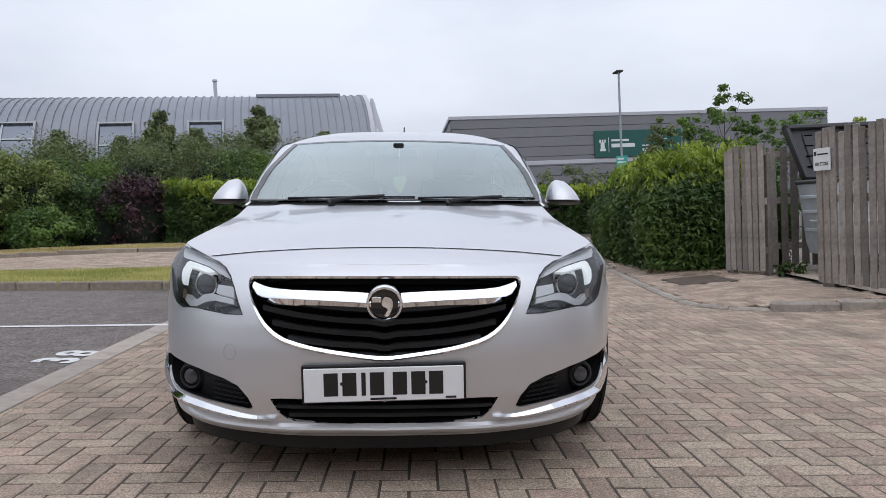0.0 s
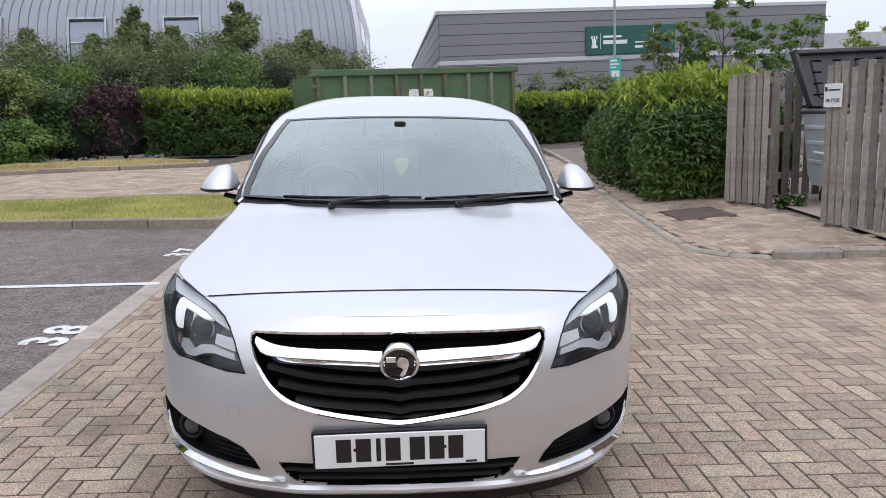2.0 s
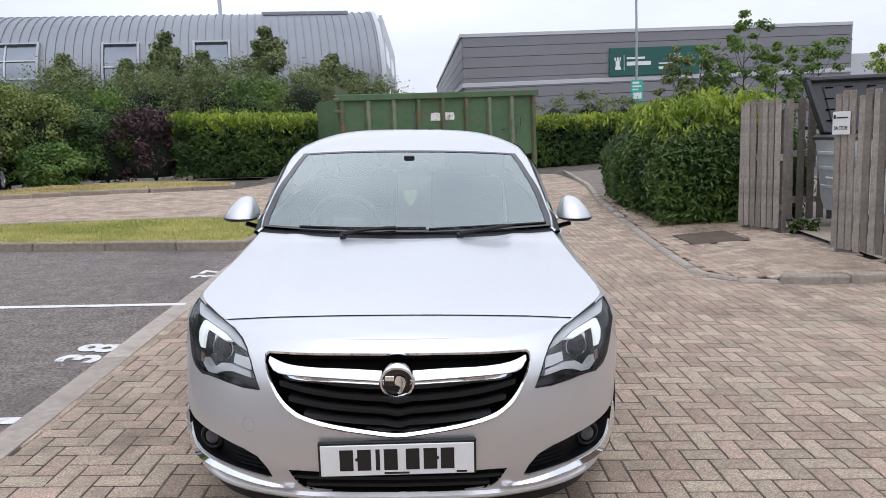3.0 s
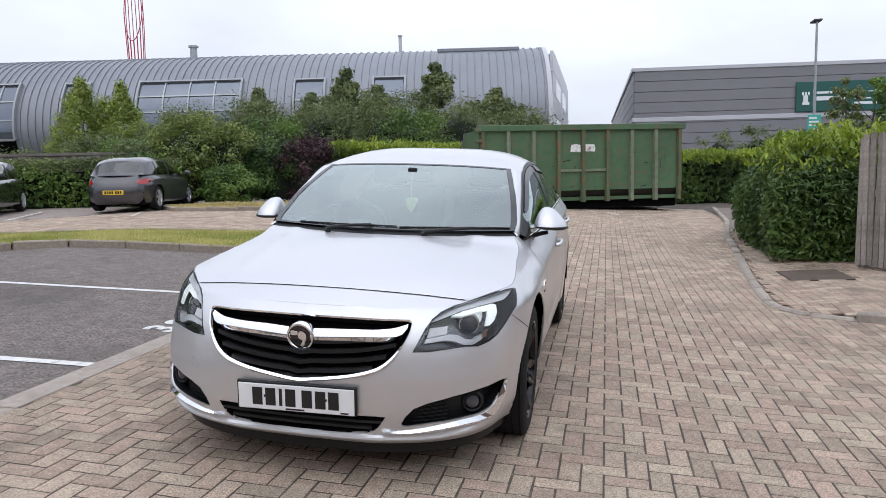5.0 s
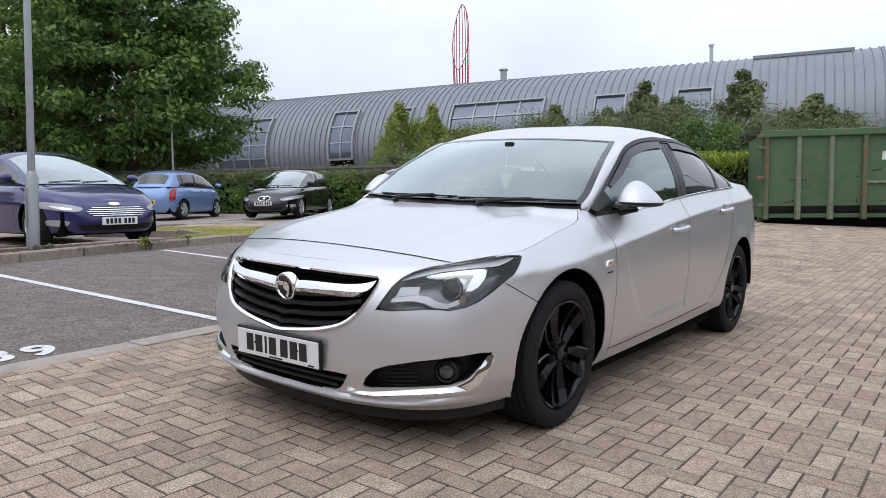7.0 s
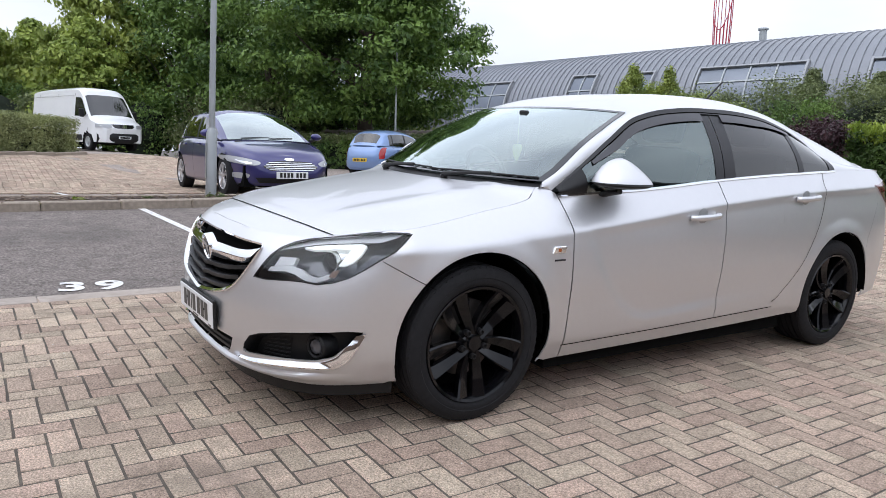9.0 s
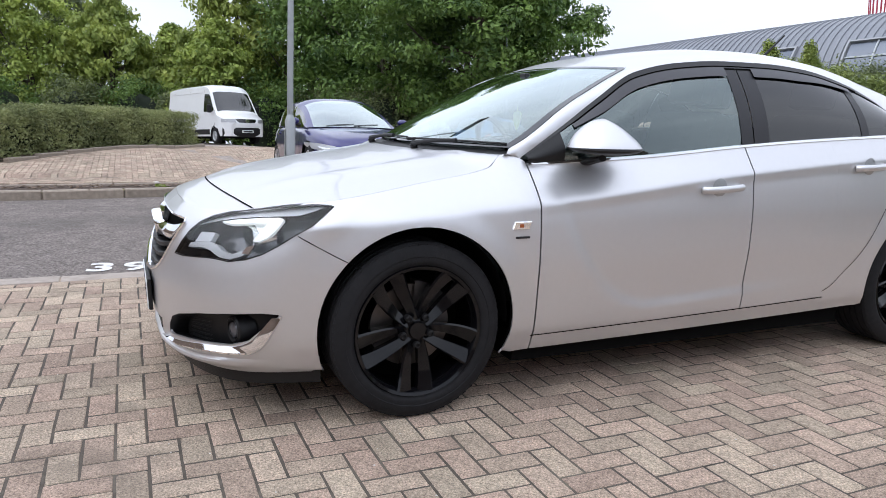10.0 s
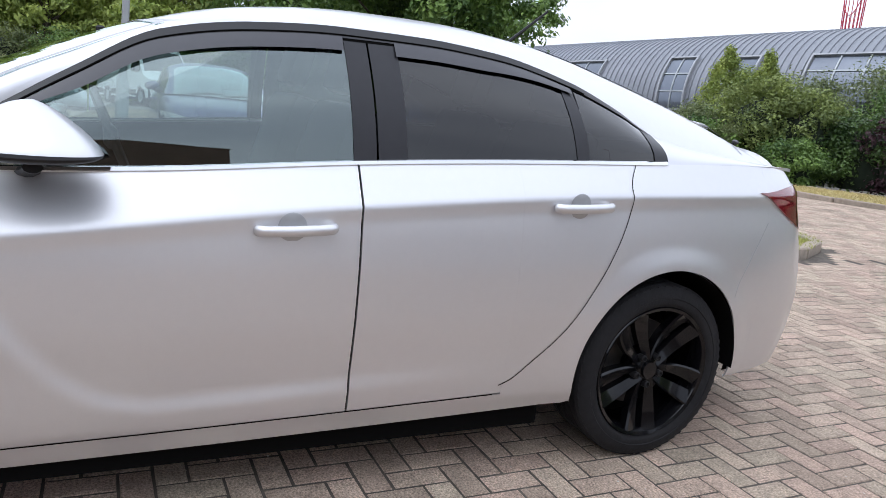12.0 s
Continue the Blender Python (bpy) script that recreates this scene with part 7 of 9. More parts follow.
# ---- buildings ----
def curved_building():
    """A long building under a curved seamed metal roof, with framed windows let into the curve."""
    root = thing("curved_building", "long building with curved grey standing-seam metal roof", "building")
    origin, along, out = Vector((-4.6, 63.4, 0)), Vector((-0.981, -0.19, 0)), Vector((0.19, -0.981, 0))
    base = spot(-30, 40).z - 0.2

    def section(phi, push=0.0):
        o = (8.0 + push) * math.sin(phi)
        z = 4.9 + (6.55 + push) * math.cos(phi) if phi < math.pi / 2 else 4.9 + (5.6 + push) * math.cos(phi)
        return o, z

    def place(u, phi, push=0.0):
        o, z = section(phi, push)
        return origin + along * u + out * o + Vector((0, 0, base + z))
    phis = [math.radians(a) for a in range(-40, 141, 5)]
    us = frange(0, 125, 5.0)
    verts = [place(u, p) for u in us for p in phis]
    n = len(phis)
    faces = [(j * n + i, (j + 1) * n + i, (j + 1) * n + i + 1, j * n + i + 1) for j in range(len(us) - 1) for i in range(n - 1)]
    put("roof", mesh_of("roof", verts, faces, ROOF_METAL, True), root, None, "grey zinc roof sheet")
    verts, faces = [], []
    for u in frange(0.3, 125, 0.62):
        k = len(verts)
        for p in phis:
            for du, push in ((-0.035, 0.0), (-0.02, 0.09), (0.02, 0.09), (0.035, 0.0)):
                verts.append(place(u + du, p, push))
        for i in range(n - 1):
            for j in range(3):
                faces.append((k + 4 * i + j, k + 4 * i + j + 1, k + 4 * i + 4 + j + 1, k + 4 * i + 4 + j))
    tagged(put("roof_seams", mesh_of("roof_seams", verts, faces, ROOF_METAL), root), kind="stuff")
    # bright verge at the end and the white block behind it
    verts, faces = [], []
    for p in phis:
        for du, push in ((-0.25, 0.1), (0.1, 0.1), (0.1, -0.2), (-0.25, -0.2)):
            verts.append(place(du, p, push))
    for i in range(n - 1):
        for j in range(4):
            faces.append((4 * i + j, 4 * i + (j + 1) % 4, 4 * i + 4 + (j + 1) % 4, 4 * i + 4 + j))
    put("verge", mesh_of("verge", verts, faces, LIGHT_CLAD), root, None, "pale metal verge")
    end = [place(0.3, p, -0.2) for p in phis]
    put("end_wall", mesh_of("end_wall", end, [tuple(range(len(end)))], GREY_CLAD), root)

    def window(u0, u1, z_top, z_low, cols, rows, void=0.0):
        win = put("window", None, root)
        def phi_of(z):
            z -= base
            return math.acos(min(max((z - 4.9) / 6.55, -1), 1)) if z > 4.9 else math.acos(max((z - 4.9) / 5.6, -1))
        pa, pb = phi_of(z_top), phi_of(z_low)
        def strip(nm, ua, ub, qa, qb, push, m, thick=0.12):
            v, f = [], []
            ps = frange(qa, qb, 0.05)
            for p in ps:
                v += [place(ua, p, push), place(ub, p, push), place(ub, p, push - thick), place(ua, p, push - thick)]
            for i in range(len(ps) - 1):
                for j in range(4):
                    f.append((4 * i + j, 4 * i + (j + 1) % 4, 4 * i + 4 + (j + 1) % 4, 4 * i + 4 + j))
            f += [(0, 1, 2, 3), (4 * len(ps) - 1, 4 * len(ps) - 2, 4 * len(ps) - 3, 4 * len(ps) - 4)]
            put(nm, mesh_of(nm, v, f, m), win)
        for c in range(cols):
            for r in range(rows):
                a, b = u0 + (u1 - u0) * c / cols, u0 + (u1 - u0) * (c + 1) / cols
                qa, qb = pa + (pb - pa) * r / rows, pa + (pb - pa) * (r + 1) / rows
                strip("pane", a + 0.06, b - 0.06, qa + 0.008, qb - 0.008, 0.12, FAR_GLASS)
        for ua, ub in ((u0 - 0.16, u0), (u1, u1 + 0.16)):
            strip("window_frame", ua, ub, pa - 0.03, pb + 0.02, 0.3, FRAME_GREY, 0.35)
        strip("window_frame", u0 - 0.16, u1 + 0.16, pa - 0.02, pa, 0.3, FRAME_GREY, 0.35)
        for c in range(1, cols):
            a = u0 + (u1 - u0) * c / cols
            strip("mullion", a - 0.06, a + 0.06, pa, pb, 0.2, GALV, 0.15)
        for r in range(1, rows):
            q = pa + (pb - pa) * r / rows
            strip("transom", u0, u1, q - 0.008, q + 0.008, 0.2, GALV, 0.15)
        if void:
            strip("sill", u0, u1, pb, pb + 0.03, 0.3, FRAME_GREY, 0.35)
            # flat black strip on the curve, painted as the shade of an opening
            strip("recess", u0, u1, pb + 0.03, phi_of(void), 0.1, DARK)
    for u0, u1, zt, zl, c, r in ((11.6, 14.0, 8.75, 5.4, 1, 2), (18.1, 20.4, 8.75, 5.4, 1, 2), (24.9, 33.2, 8.9, 5.2, 4, 3), (37.5, 39.4, 8.9, 4.4, 1, 3), (43.4, 46.0, 9.0, 4.7, 2, 3), (53.7, 60.0, 8.9, 3.8, 3, 4), (72.0, 76.0, 9.0, 5.0, 2, 3), (84.0, 90.0, 9.0, 5.0, 3, 3)):
        window(u0, u1, zt, zl, c, r, 2.2 if zl == 4.7 else 0.0)
    # flues and the flat upstand on the crest
    for u, h, r, m in ((12.5, 1.9, 0.16, LIGHT_CLAD), (31.6, 1.5, 0.32, GALV)):
        bm = bmesh.new()
        p = origin + along * u + Vector((0, 0, base + 11.2)) - out * 1.0
        tube(bm, [p, p + Vector((0, 0, h))], r, 12)
        tube(bm, [p + Vector((0, 0, h)), p + Vector((0, 0, h + 0.15))], r * 1.4, 12)
        part("flue", bm, m, root)
    bm = bmesh.new()
    p = origin + Vector((0, 0, base))
    box(bm, 2.0, 9.0, -3.0, -0.5, 11.0, 11.3, 0.05)
    bmesh.ops.transform(bm, matrix=Matrix.Translation(p) @ Matrix(((along.x, -out.x, 0, 0), (along.y, -out.y, 0, 0), (0, 0, 1, 0), (0, 0, 0, 1))), verts=bm.verts[:])
    bmesh.ops.recalc_face_normals(bm, faces=bm.faces[:])
    part("roof_upstand", bm, ROOF_METAL, root)
    wing = put("white_block", None, root, None, "white panelled end block with windows")
    for lvl in range(6):
        for k in range(7):
            bm = bmesh.new()
            a = Vector((-3.5, 65.6, 0)) + Vector((-0.012, 1.0, 0)) * (4.2 * k)
            box(bm, -0.3, 0.0, 0.03, 4.17, base + 0.03 + 1.95 * lvl, base + 1.92 + 1.95 * lvl, 0.02, Matrix.Translation(a))
            part("panel", bm, FAR_GLASS if lvl in (2, 4) and k in (1, 2, 4, 5) else WHITE_CLAD, wing)
    bm = bmesh.new()
    box(bm, -12.0, -3.85, 65.7, 99, base, base + 11.4)
    part("block_body", bm, WHITE_CLAD, wing)


curved_building()


def grey_building():
    """A large shed in ribbed grey cladding with a pale band and a green sign."""
    root = thing("grey_building", "large flat-roofed shed in grey horizontal cladding", "building")
    a, b, c = Vector((3.8, 67.5, 0)), Vector((43.5, 72.1, 0)), Vector((2.4, 145, 0))
    z0, top = 0.0, 10.0
    d = (b - a).normalized()
    n = Vector((d.y, -d.x, 0))
    m = Matrix(((d.x, -n.x, 0, a.x), (d.y, -n.y, 0, a.y), (0, 0, 1, 0), (0, 0, 0, 1)))
    length = (b - a).length
    bm = bmesh.new()
    box(bm, 0.05, length, 0.06, 0.4, z0, top)
    bmesh.ops.transform(bm, matrix=m, verts=bm.verts[:])
    part("wall", bm, GREY_CLAD, root)
    for lvl in range(10):
        zz = 0.4 + 0.96 * lvl
        bm = bmesh.new()
        box(bm, 0, length, -0.05, 0.06, zz + 0.02, zz + 0.94, 0.02)
        bmesh.ops.transform(bm, matrix=m, verts=bm.verts[:])
        part("cladding_panel", bm, GREY_CLAD, root)
    e = (c - a).normalized()
    f = Vector((-e.y, e.x, 0))
    m2 = Matrix(((e.x, f.x, 0, a.x), (e.y, f.y, 0, a.y), (0, 0, 1, 0), (0, 0, 0, 1)))
    for lvl in range(10):
        zz = 0.4 + 0.96 * lvl
        bm = bmesh.new()
        box(bm, 0, 77, -0.06, 0.06, zz + 0.02, zz + 0.94, 0.02)
        bmesh.ops.transform(bm, matrix=m2, verts=bm.verts[:])
        bmesh.ops.recalc_face_normals(bm, faces=bm.faces[:])
        part("cladding_panel", bm, GREY_CLAD, root)
    for za, zb, pr, mt in ((top - 0.05, top + 0.3, 0.14, LIGHT_CLAD), (5.35, 5.75, 0.1, LIGHT_CLAD)):
        bm = bmesh.new()
        box(bm, -0.2, length, -pr, 0.3, za, zb, 0.03)
        bmesh.ops.transform(bm, matrix=m, verts=bm.verts[:])
        box2 = bmesh.new()
        part("pale_band", bm, mt, root)
        box(box2, -0.2, 77, -pr, 0.1 + pr, za, zb, 0.03)
        bmesh.ops.transform(box2, matrix=m2, verts=box2.verts[:])
        bmesh.ops.recalc_face_normals(box2, faces=box2.faces[:])
        part("pale_band", box2, mt, root)
    bm = bmesh.new()
    vs = [bm.verts.new(p + Vector((0, 0, top))) for p in (a + n * -0.2, b, b + Vector((-2, 75, 0)), c)]
    bm.faces.new(vs)
    part("roof", bm, GREY_CLAD, root)
    bm = bmesh.new()
    tube(bm, [a + Vector((-0.6, 4, 4.2)), a + Vector((-0.6, 4, 5.0)), a + Vector((-1.4, 3.6, 5.1))], 0.09, 6)
    part("wall_lamp", bm, LIGHT_CLAD, root)
    # a low extension to the right
    bm = bmesh.new()
    box(bm, length + 0.1, length + 30, 0.5, 20, 0, 7.2, 0.05)
    bmesh.ops.transform(bm, matrix=m, verts=bm.verts[:])
    part("extension", bm, LIGHT_CLAD, root)
    # sign: emblem and lettering stay plain shapes
    sign = thing("building_sign", "dark green sign board with white emblem and lettering", "sign", m @ Matrix.Translation((14.3, -0.12, 5.75)))
    bm = bmesh.new()
    box(bm, 0, 9.2, -0.12, 0, 0.1, 2.75, 0.02)
    part("board", bm, SIGN_GREEN, sign)
    def bars(spec):
        for x0, x1, z0, z1 in spec:
            bm = bmesh.new()
            box(bm, x0, x1, -0.15, -0.121, z0, z1)
            part("lettering_bar", bm, SIGN_WHITE, sign)
    bars([(0.55, 1.15, 0.7, 0.95), (0.62, 1.02, 0.95, 1.55), (0.5, 0.66, 1.55, 1.85), (0.76, 0.92, 1.55, 1.85), (1.02, 1.15, 1.55, 1.85), (1.45, 1.49, 0.6, 2.05), (1.75, 3.6, 1.65, 1.85), (1.75, 4.2, 1.05, 1.42), (5.0, 6.4, 1.1, 1.22), (5.0, 6.9, 0.62, 0.85)])
    for k in range(8):
        bm = bmesh.new()
        box(bm, -0.035, 0.035, -0.15, -0.121, 0.0, 0.75 if k % 2 == 0 else 0.45, 0, Matrix.Translation((6.9, 0, 1.75)) @ Matrix.Rotation(k * math.pi / 4, 4, "Y"))
        part("star_ray", bm, SIGN_WHITE, sign)


grey_building()


def red_sculpture():
    """A tall bundle of red steel rods, cut on a slant so that its open mouth looks towards the car park."""
    root = thing("rod_sculpture", "tall red sculpture of upright steel rods", "sculpture", Matrix.Translation((-88, 124, 0)))
    girth = smooth_keys([(0, 1.1), (14, 1.2), (24, 1.55), (32, 1.75), (38, 1.6), (43, 1.1)])
    cut = lambda a: 34.5 + 7.0 * math.cos(a - 1.84)
    for k in range(16):
        a = 2 * math.pi * k / 16
        bm = bmesh.new()
        tube(bm, [(girth(z) * math.cos(a), girth(z) * math.sin(a), z) for z in frange(0, cut(a), 3.0)], 0.075, 6)
        part("rod", bm, RED_STEEL, root)
    for level in (lambda a: cut(a), lambda a: 22.0):
        bm = bmesh.new()
        tube(bm, [(girth(level(a)) * math.cos(a), girth(level(a)) * math.sin(a), level(a)) for a in np.linspace(0, 2 * math.pi, 49)], 0.09, 6, False)
        part("rod_ring", bm, RED_STEEL, root)


red_sculpture()


def sky_block_wall(name, x0, y0, x1, y1, height):
    """An added plain brick wall, out of view, that blocks low sky light."""
    d = Vector((x1 - x0, y1 - y0, 0))
    m = Matrix.Translation((x0, y0, spot((x0 + x1) / 2, (y0 + y1) / 2).z - 0.4)) @ Matrix.Rotation(math.atan2(d.y, d.x), 4, "Z")
    bm = bmesh.new()
    box(bm, 0, d.length, -0.15, 0.15, 0, height, 0.02)
    box(bm, -0.05, d.length + 0.05, -0.2, 0.2, height, height + 0.12, 0.02)
    bmesh.ops.transform(bm, matrix=m, verts=bm.verts[:])
    root = thing(name, "unseen added brown brick wall that blocks low sky light", "wall", kind="structure")
    part("wall", bm, mat("brown_brick", (0.20, 0.14, 0.105), 0.9, 0, 0.3, 9, 0.3, 40), root)


# unseen walls that darken the car's lower reflections and the ground near it
sky_block_wall("wall_south", -30, -13.5, 19, -13.5, 5.2)
sky_block_wall("wall_east", 18, -13.3, 18, 4.0, 5.2)


# ---- skip, bin store, lamps ----
def skip_container():
    """A roll-on skip: ribbed green steel sides, a hatch, skids and small rollers."""
    root = thing("skip", "large green steel roll-on skip, scraped and rusty", "skip", stand(0.62, 18.6, 22, 0.0))
    L, W, z0, z1 = 6.2, 2.4, 0.28, 2.38
    bm = bmesh.new()
    box(bm, -L / 2, L / 2, 0.0, 0.05, z0 + 0.30, z1, 0.0)
    part("side_wall", bm, SKIP_GREEN, root, "dented green side sheet")
    # the lower sheet's shade is put into this colour, which scrapes share
    shade_scrape = mat("shaded_scraped_steel", (0.035, 0.032, 0.025), 0.9, 0, 0.3, 8, 0.2, 40)
    bm = bmesh.new()
    vs = [(-L / 2, 0.02, z0 + 0.32), (L / 2, 0.02, z0 + 0.32), (L / 2 - 0.05, 0.34, z0), (-L / 2 + 0.05, 0.34, z0)]
    bm.faces.new([bm.verts.new(p) for p in vs])
    part("lower_sheet", bm, shade_scrape, root, "sheet that slopes in to the floor, coloured dark for its shade")
    # scrapes and scratches on the side sheet
    rnd = random.Random(8)
    for k in range(26):
        x, z = rnd.uniform(-L / 2 + 0.25, L / 2 - 0.25), rnd.choice((0.7, 1.15, 1.3, 1.6)) + rnd.gauss(0, 0.08)
        w, h = (rnd.uniform(0.03, 0.12), rnd.uniform(0.006, 0.016)) if k % 4 else (rnd.uniform(0.006, 0.012), rnd.uniform(0.06, 0.2))
        bm = bmesh.new()
        box(bm, x - w, x + w, -0.003, 0.001, z - h, z + h)
        for v in bm.verts:
            v.co.z += 0.25 * (v.co.x - x) * rnd.uniform(0.5, 1.0)
        part("scrape", bm, shade_scrape if k % 3 else SKIP_RUST, root)
    for y0, y1, x0, x1, nm in ((W - 0.05, W, -L / 2, L / 2, "side_wall"), (0.05, W - 0.05, -L / 2, -L / 2 + 0.05, "door"), (0.05, W - 0.05, L / 2 - 0.05, L / 2, "end_wall"), (0.05, W - 0.05, -L / 2 + 0.06, L / 2 - 0.06, "floor_plate")):
        bm = bmesh.new()
        box(bm, x0, x1, y0, y1, z0, z0 + 0.1 if nm == "floor_plate" else z1)
        part(nm, bm, SKIP_GREEN, root)
    bm = bmesh.new()
    box(bm, -L / 2 - 0.06, L / 2 + 0.06, -0.12, 0.06, z1 - 0.06, z1 + 0.11, 0.015)
    part("top_rail", bm, SKIP_GREEN, root)
    n = 9
    for k in range(n):
        x = -L / 2 + 0.1 + (L - 0.2) * k / (n - 1)
        bm = bmesh.new()
        w = 0.078
        pts = [(-w, 0.0), (-w * 0.6, -0.1), (w * 0.6, -0.1), (w, 0.0)]
        lo = [bm.verts.new((x + a, b, z0 - 0.04)) for a, b in pts]
        hi = [bm.verts.new((x + a, b, z1 - 0.06)) for a, b in pts]
        for j in range(3):
            bm.faces.new((lo[j], lo[j + 1], hi[j + 1], hi[j]))
        bm.faces.new(lo)
        bmesh.ops.recalc_face_normals(bm, faces=bm.faces[:])
        part("rib", bm, SKIP_RUST if k in (0, 3, 4, 5, 8) else SKIP_RIB, root, "rust-streaked rib" if k in (0, 3, 4, 5, 8) else "")
    bm = bmesh.new()
    box(bm, -0.78, 0.75, -0.06, 0.0, 1.12, 1.2, 0.01)
    part("hatch_rail", bm, SKIP_RIB, root)
    bm = bmesh.new()
    outline = [(-0.38, 1.70), (-0.1, 1.69), (0.05, 1.715), (0.36, 1.70), (0.38, 1.80), (0.35, 1.91), (0.1, 1.92), (-0.05, 1.895), (-0.2, 1.925), (-0.36, 1.91)]
    f = bm.faces.new([bm.verts.new((a, -0.004, b)) for a, b in outline])
    ex = bmesh.ops.extrude_face_region(bm, geom=[f])
    bmesh.ops.translate(bm, verts=[q for q in ex["geom"] if isinstance(q, bmesh.types.BMVert)], vec=(0, -0.008, 0))
    bmesh.ops.recalc_face_normals(bm, faces=bm.faces[:])
    part("notice", bm, mat("torn_notice", (0.75, 0.75, 0.73), 0.7, 0, 0.15, 12, stain=(0.2, 0.09, 0.05), stain_scale=7, stain_amount=0.9), root, "torn white notice")
    for x in (-2.4, 2.5):
        for y in (0.35, W - 0.35):
            bm = bmesh.new()
            lathe(bm, [(-0.12, 0.0), (-0.12, 0.13), (0.12, 0.13), (0.12, 0.0)], 16, "Y", m=Matrix.Translation((x, y, 0.13)))
            part("roller", bm, SKIP_RUST, root)
    # added black box that fills the gap below the skip with shade
    bm = bmesh.new()
    box(bm, -L / 2 + 0.1, L / 2 - 0.1, 0.2, W - 0.2, 0.03, z0 - 0.004)
    part("underframe", bm, DARK, root)
    for y in (0.6, W - 0.6):
        bm = bmesh.new()
        box(bm, -L / 2, L / 2, y - 0.09, y + 0.09, 0.1, z0, 0.01)
        part("skid", bm, SKIP_RUST, root)
    for z in (0.55, 1.25, 2.0, 2.3):
        bm = bmesh.new()
        box(bm, -L / 2 - 0.14, -L / 2 + 0.04, -0.16, -0.04, z, z + 0.1, 0.02)
        part("hinge", bm, SKIP_RUST, root)
    bm = bmesh.new()
    vs = [bm.verts.new(p) for p in ((-L / 2 - 0.02, 0, z1 + 0.1), (-L / 2 + 0.4, 0, z1 + 0.1), (-L / 2 - 0.02, 0, z1 + 0.4), (-L / 2 - 0.02, 0.06, z1 + 0.1), (-L / 2 + 0.4, 0.06, z1 + 0.1), (-L / 2 - 0.02, 0.06, z1 + 0.4))]
    for f in ((0, 1, 2), (3, 5, 4), (0, 3, 4, 1), (1, 4, 5, 2), (2, 5, 3, 0)):
        bm.faces.new([vs[i] for i in f])
    part("corner_gusset", bm, SKIP_RUST, root)


skip_container()
BOARD = {}


def board_fence(name, x0, y0, x1, y1, height, label, pitch=0.115, wide=0.095, rails=True, posts=True, dz=0.1, seed=0):
    """Upright weathered boards on rails between two plan points."""
    rnd = random.Random(seed)
    d = Vector((x1 - x0, y1 - y0))
    ln = d.length
    turn = math.degrees(math.atan2(d.y, d.x))
    root = thing(name, label, "fence", stand(x0, y0, turn, dz))
    n = max(1, int(ln / pitch))
    for k in range(n):
        h = round(height + rnd.choice((-0.02, 0, 0.015, 0.03)), 3)
        if (h, wide) not in BOARD:
            bm = bmesh.new()
            box(bm, -wide / 2, wide / 2, -0.011, 0.011, 0.0, h, 0.003)
            me = bpy.data.meshes.new("board")
            bm.to_mesh(me)
            bm.free()
            me.materials.append(FENCE)
            BOARD[(h, wide)] = me
        p = Vector((x0, y0)).lerp(Vector((x1, y1)), (k + 0.5) / n)
        dzk = spot(p.x, p.y).z - spot(x0, y0).z
        put("board", BOARD[(h, wide)], root, pose((k + 0.5) * ln / n, rnd.uniform(-0.004, 0.004), dzk + 0.03 + rnd.uniform(0, 0.02), rnd.uniform(-0.5, 0.5), rnd.uniform(-0.7, 0.7), rnd.uniform(-2, 2)))
    if rails:
        for z in (0.28, 0.95, 1.62):
            bm = bmesh.new()
            box(bm, 0, ln, 0.012, 0.06, z, z + 0.09, 0.004)
            part("rail", bm, FENCE, root)
    if posts:
        for x in (0.04, ln - 0.04):
            bm = bmesh.new()
            box(bm, x - 0.045, x + 0.045, 0.06, 0.15, -0.1, height - 0.05, 0.006)
            part("post", bm, FENCE, root)
    return root


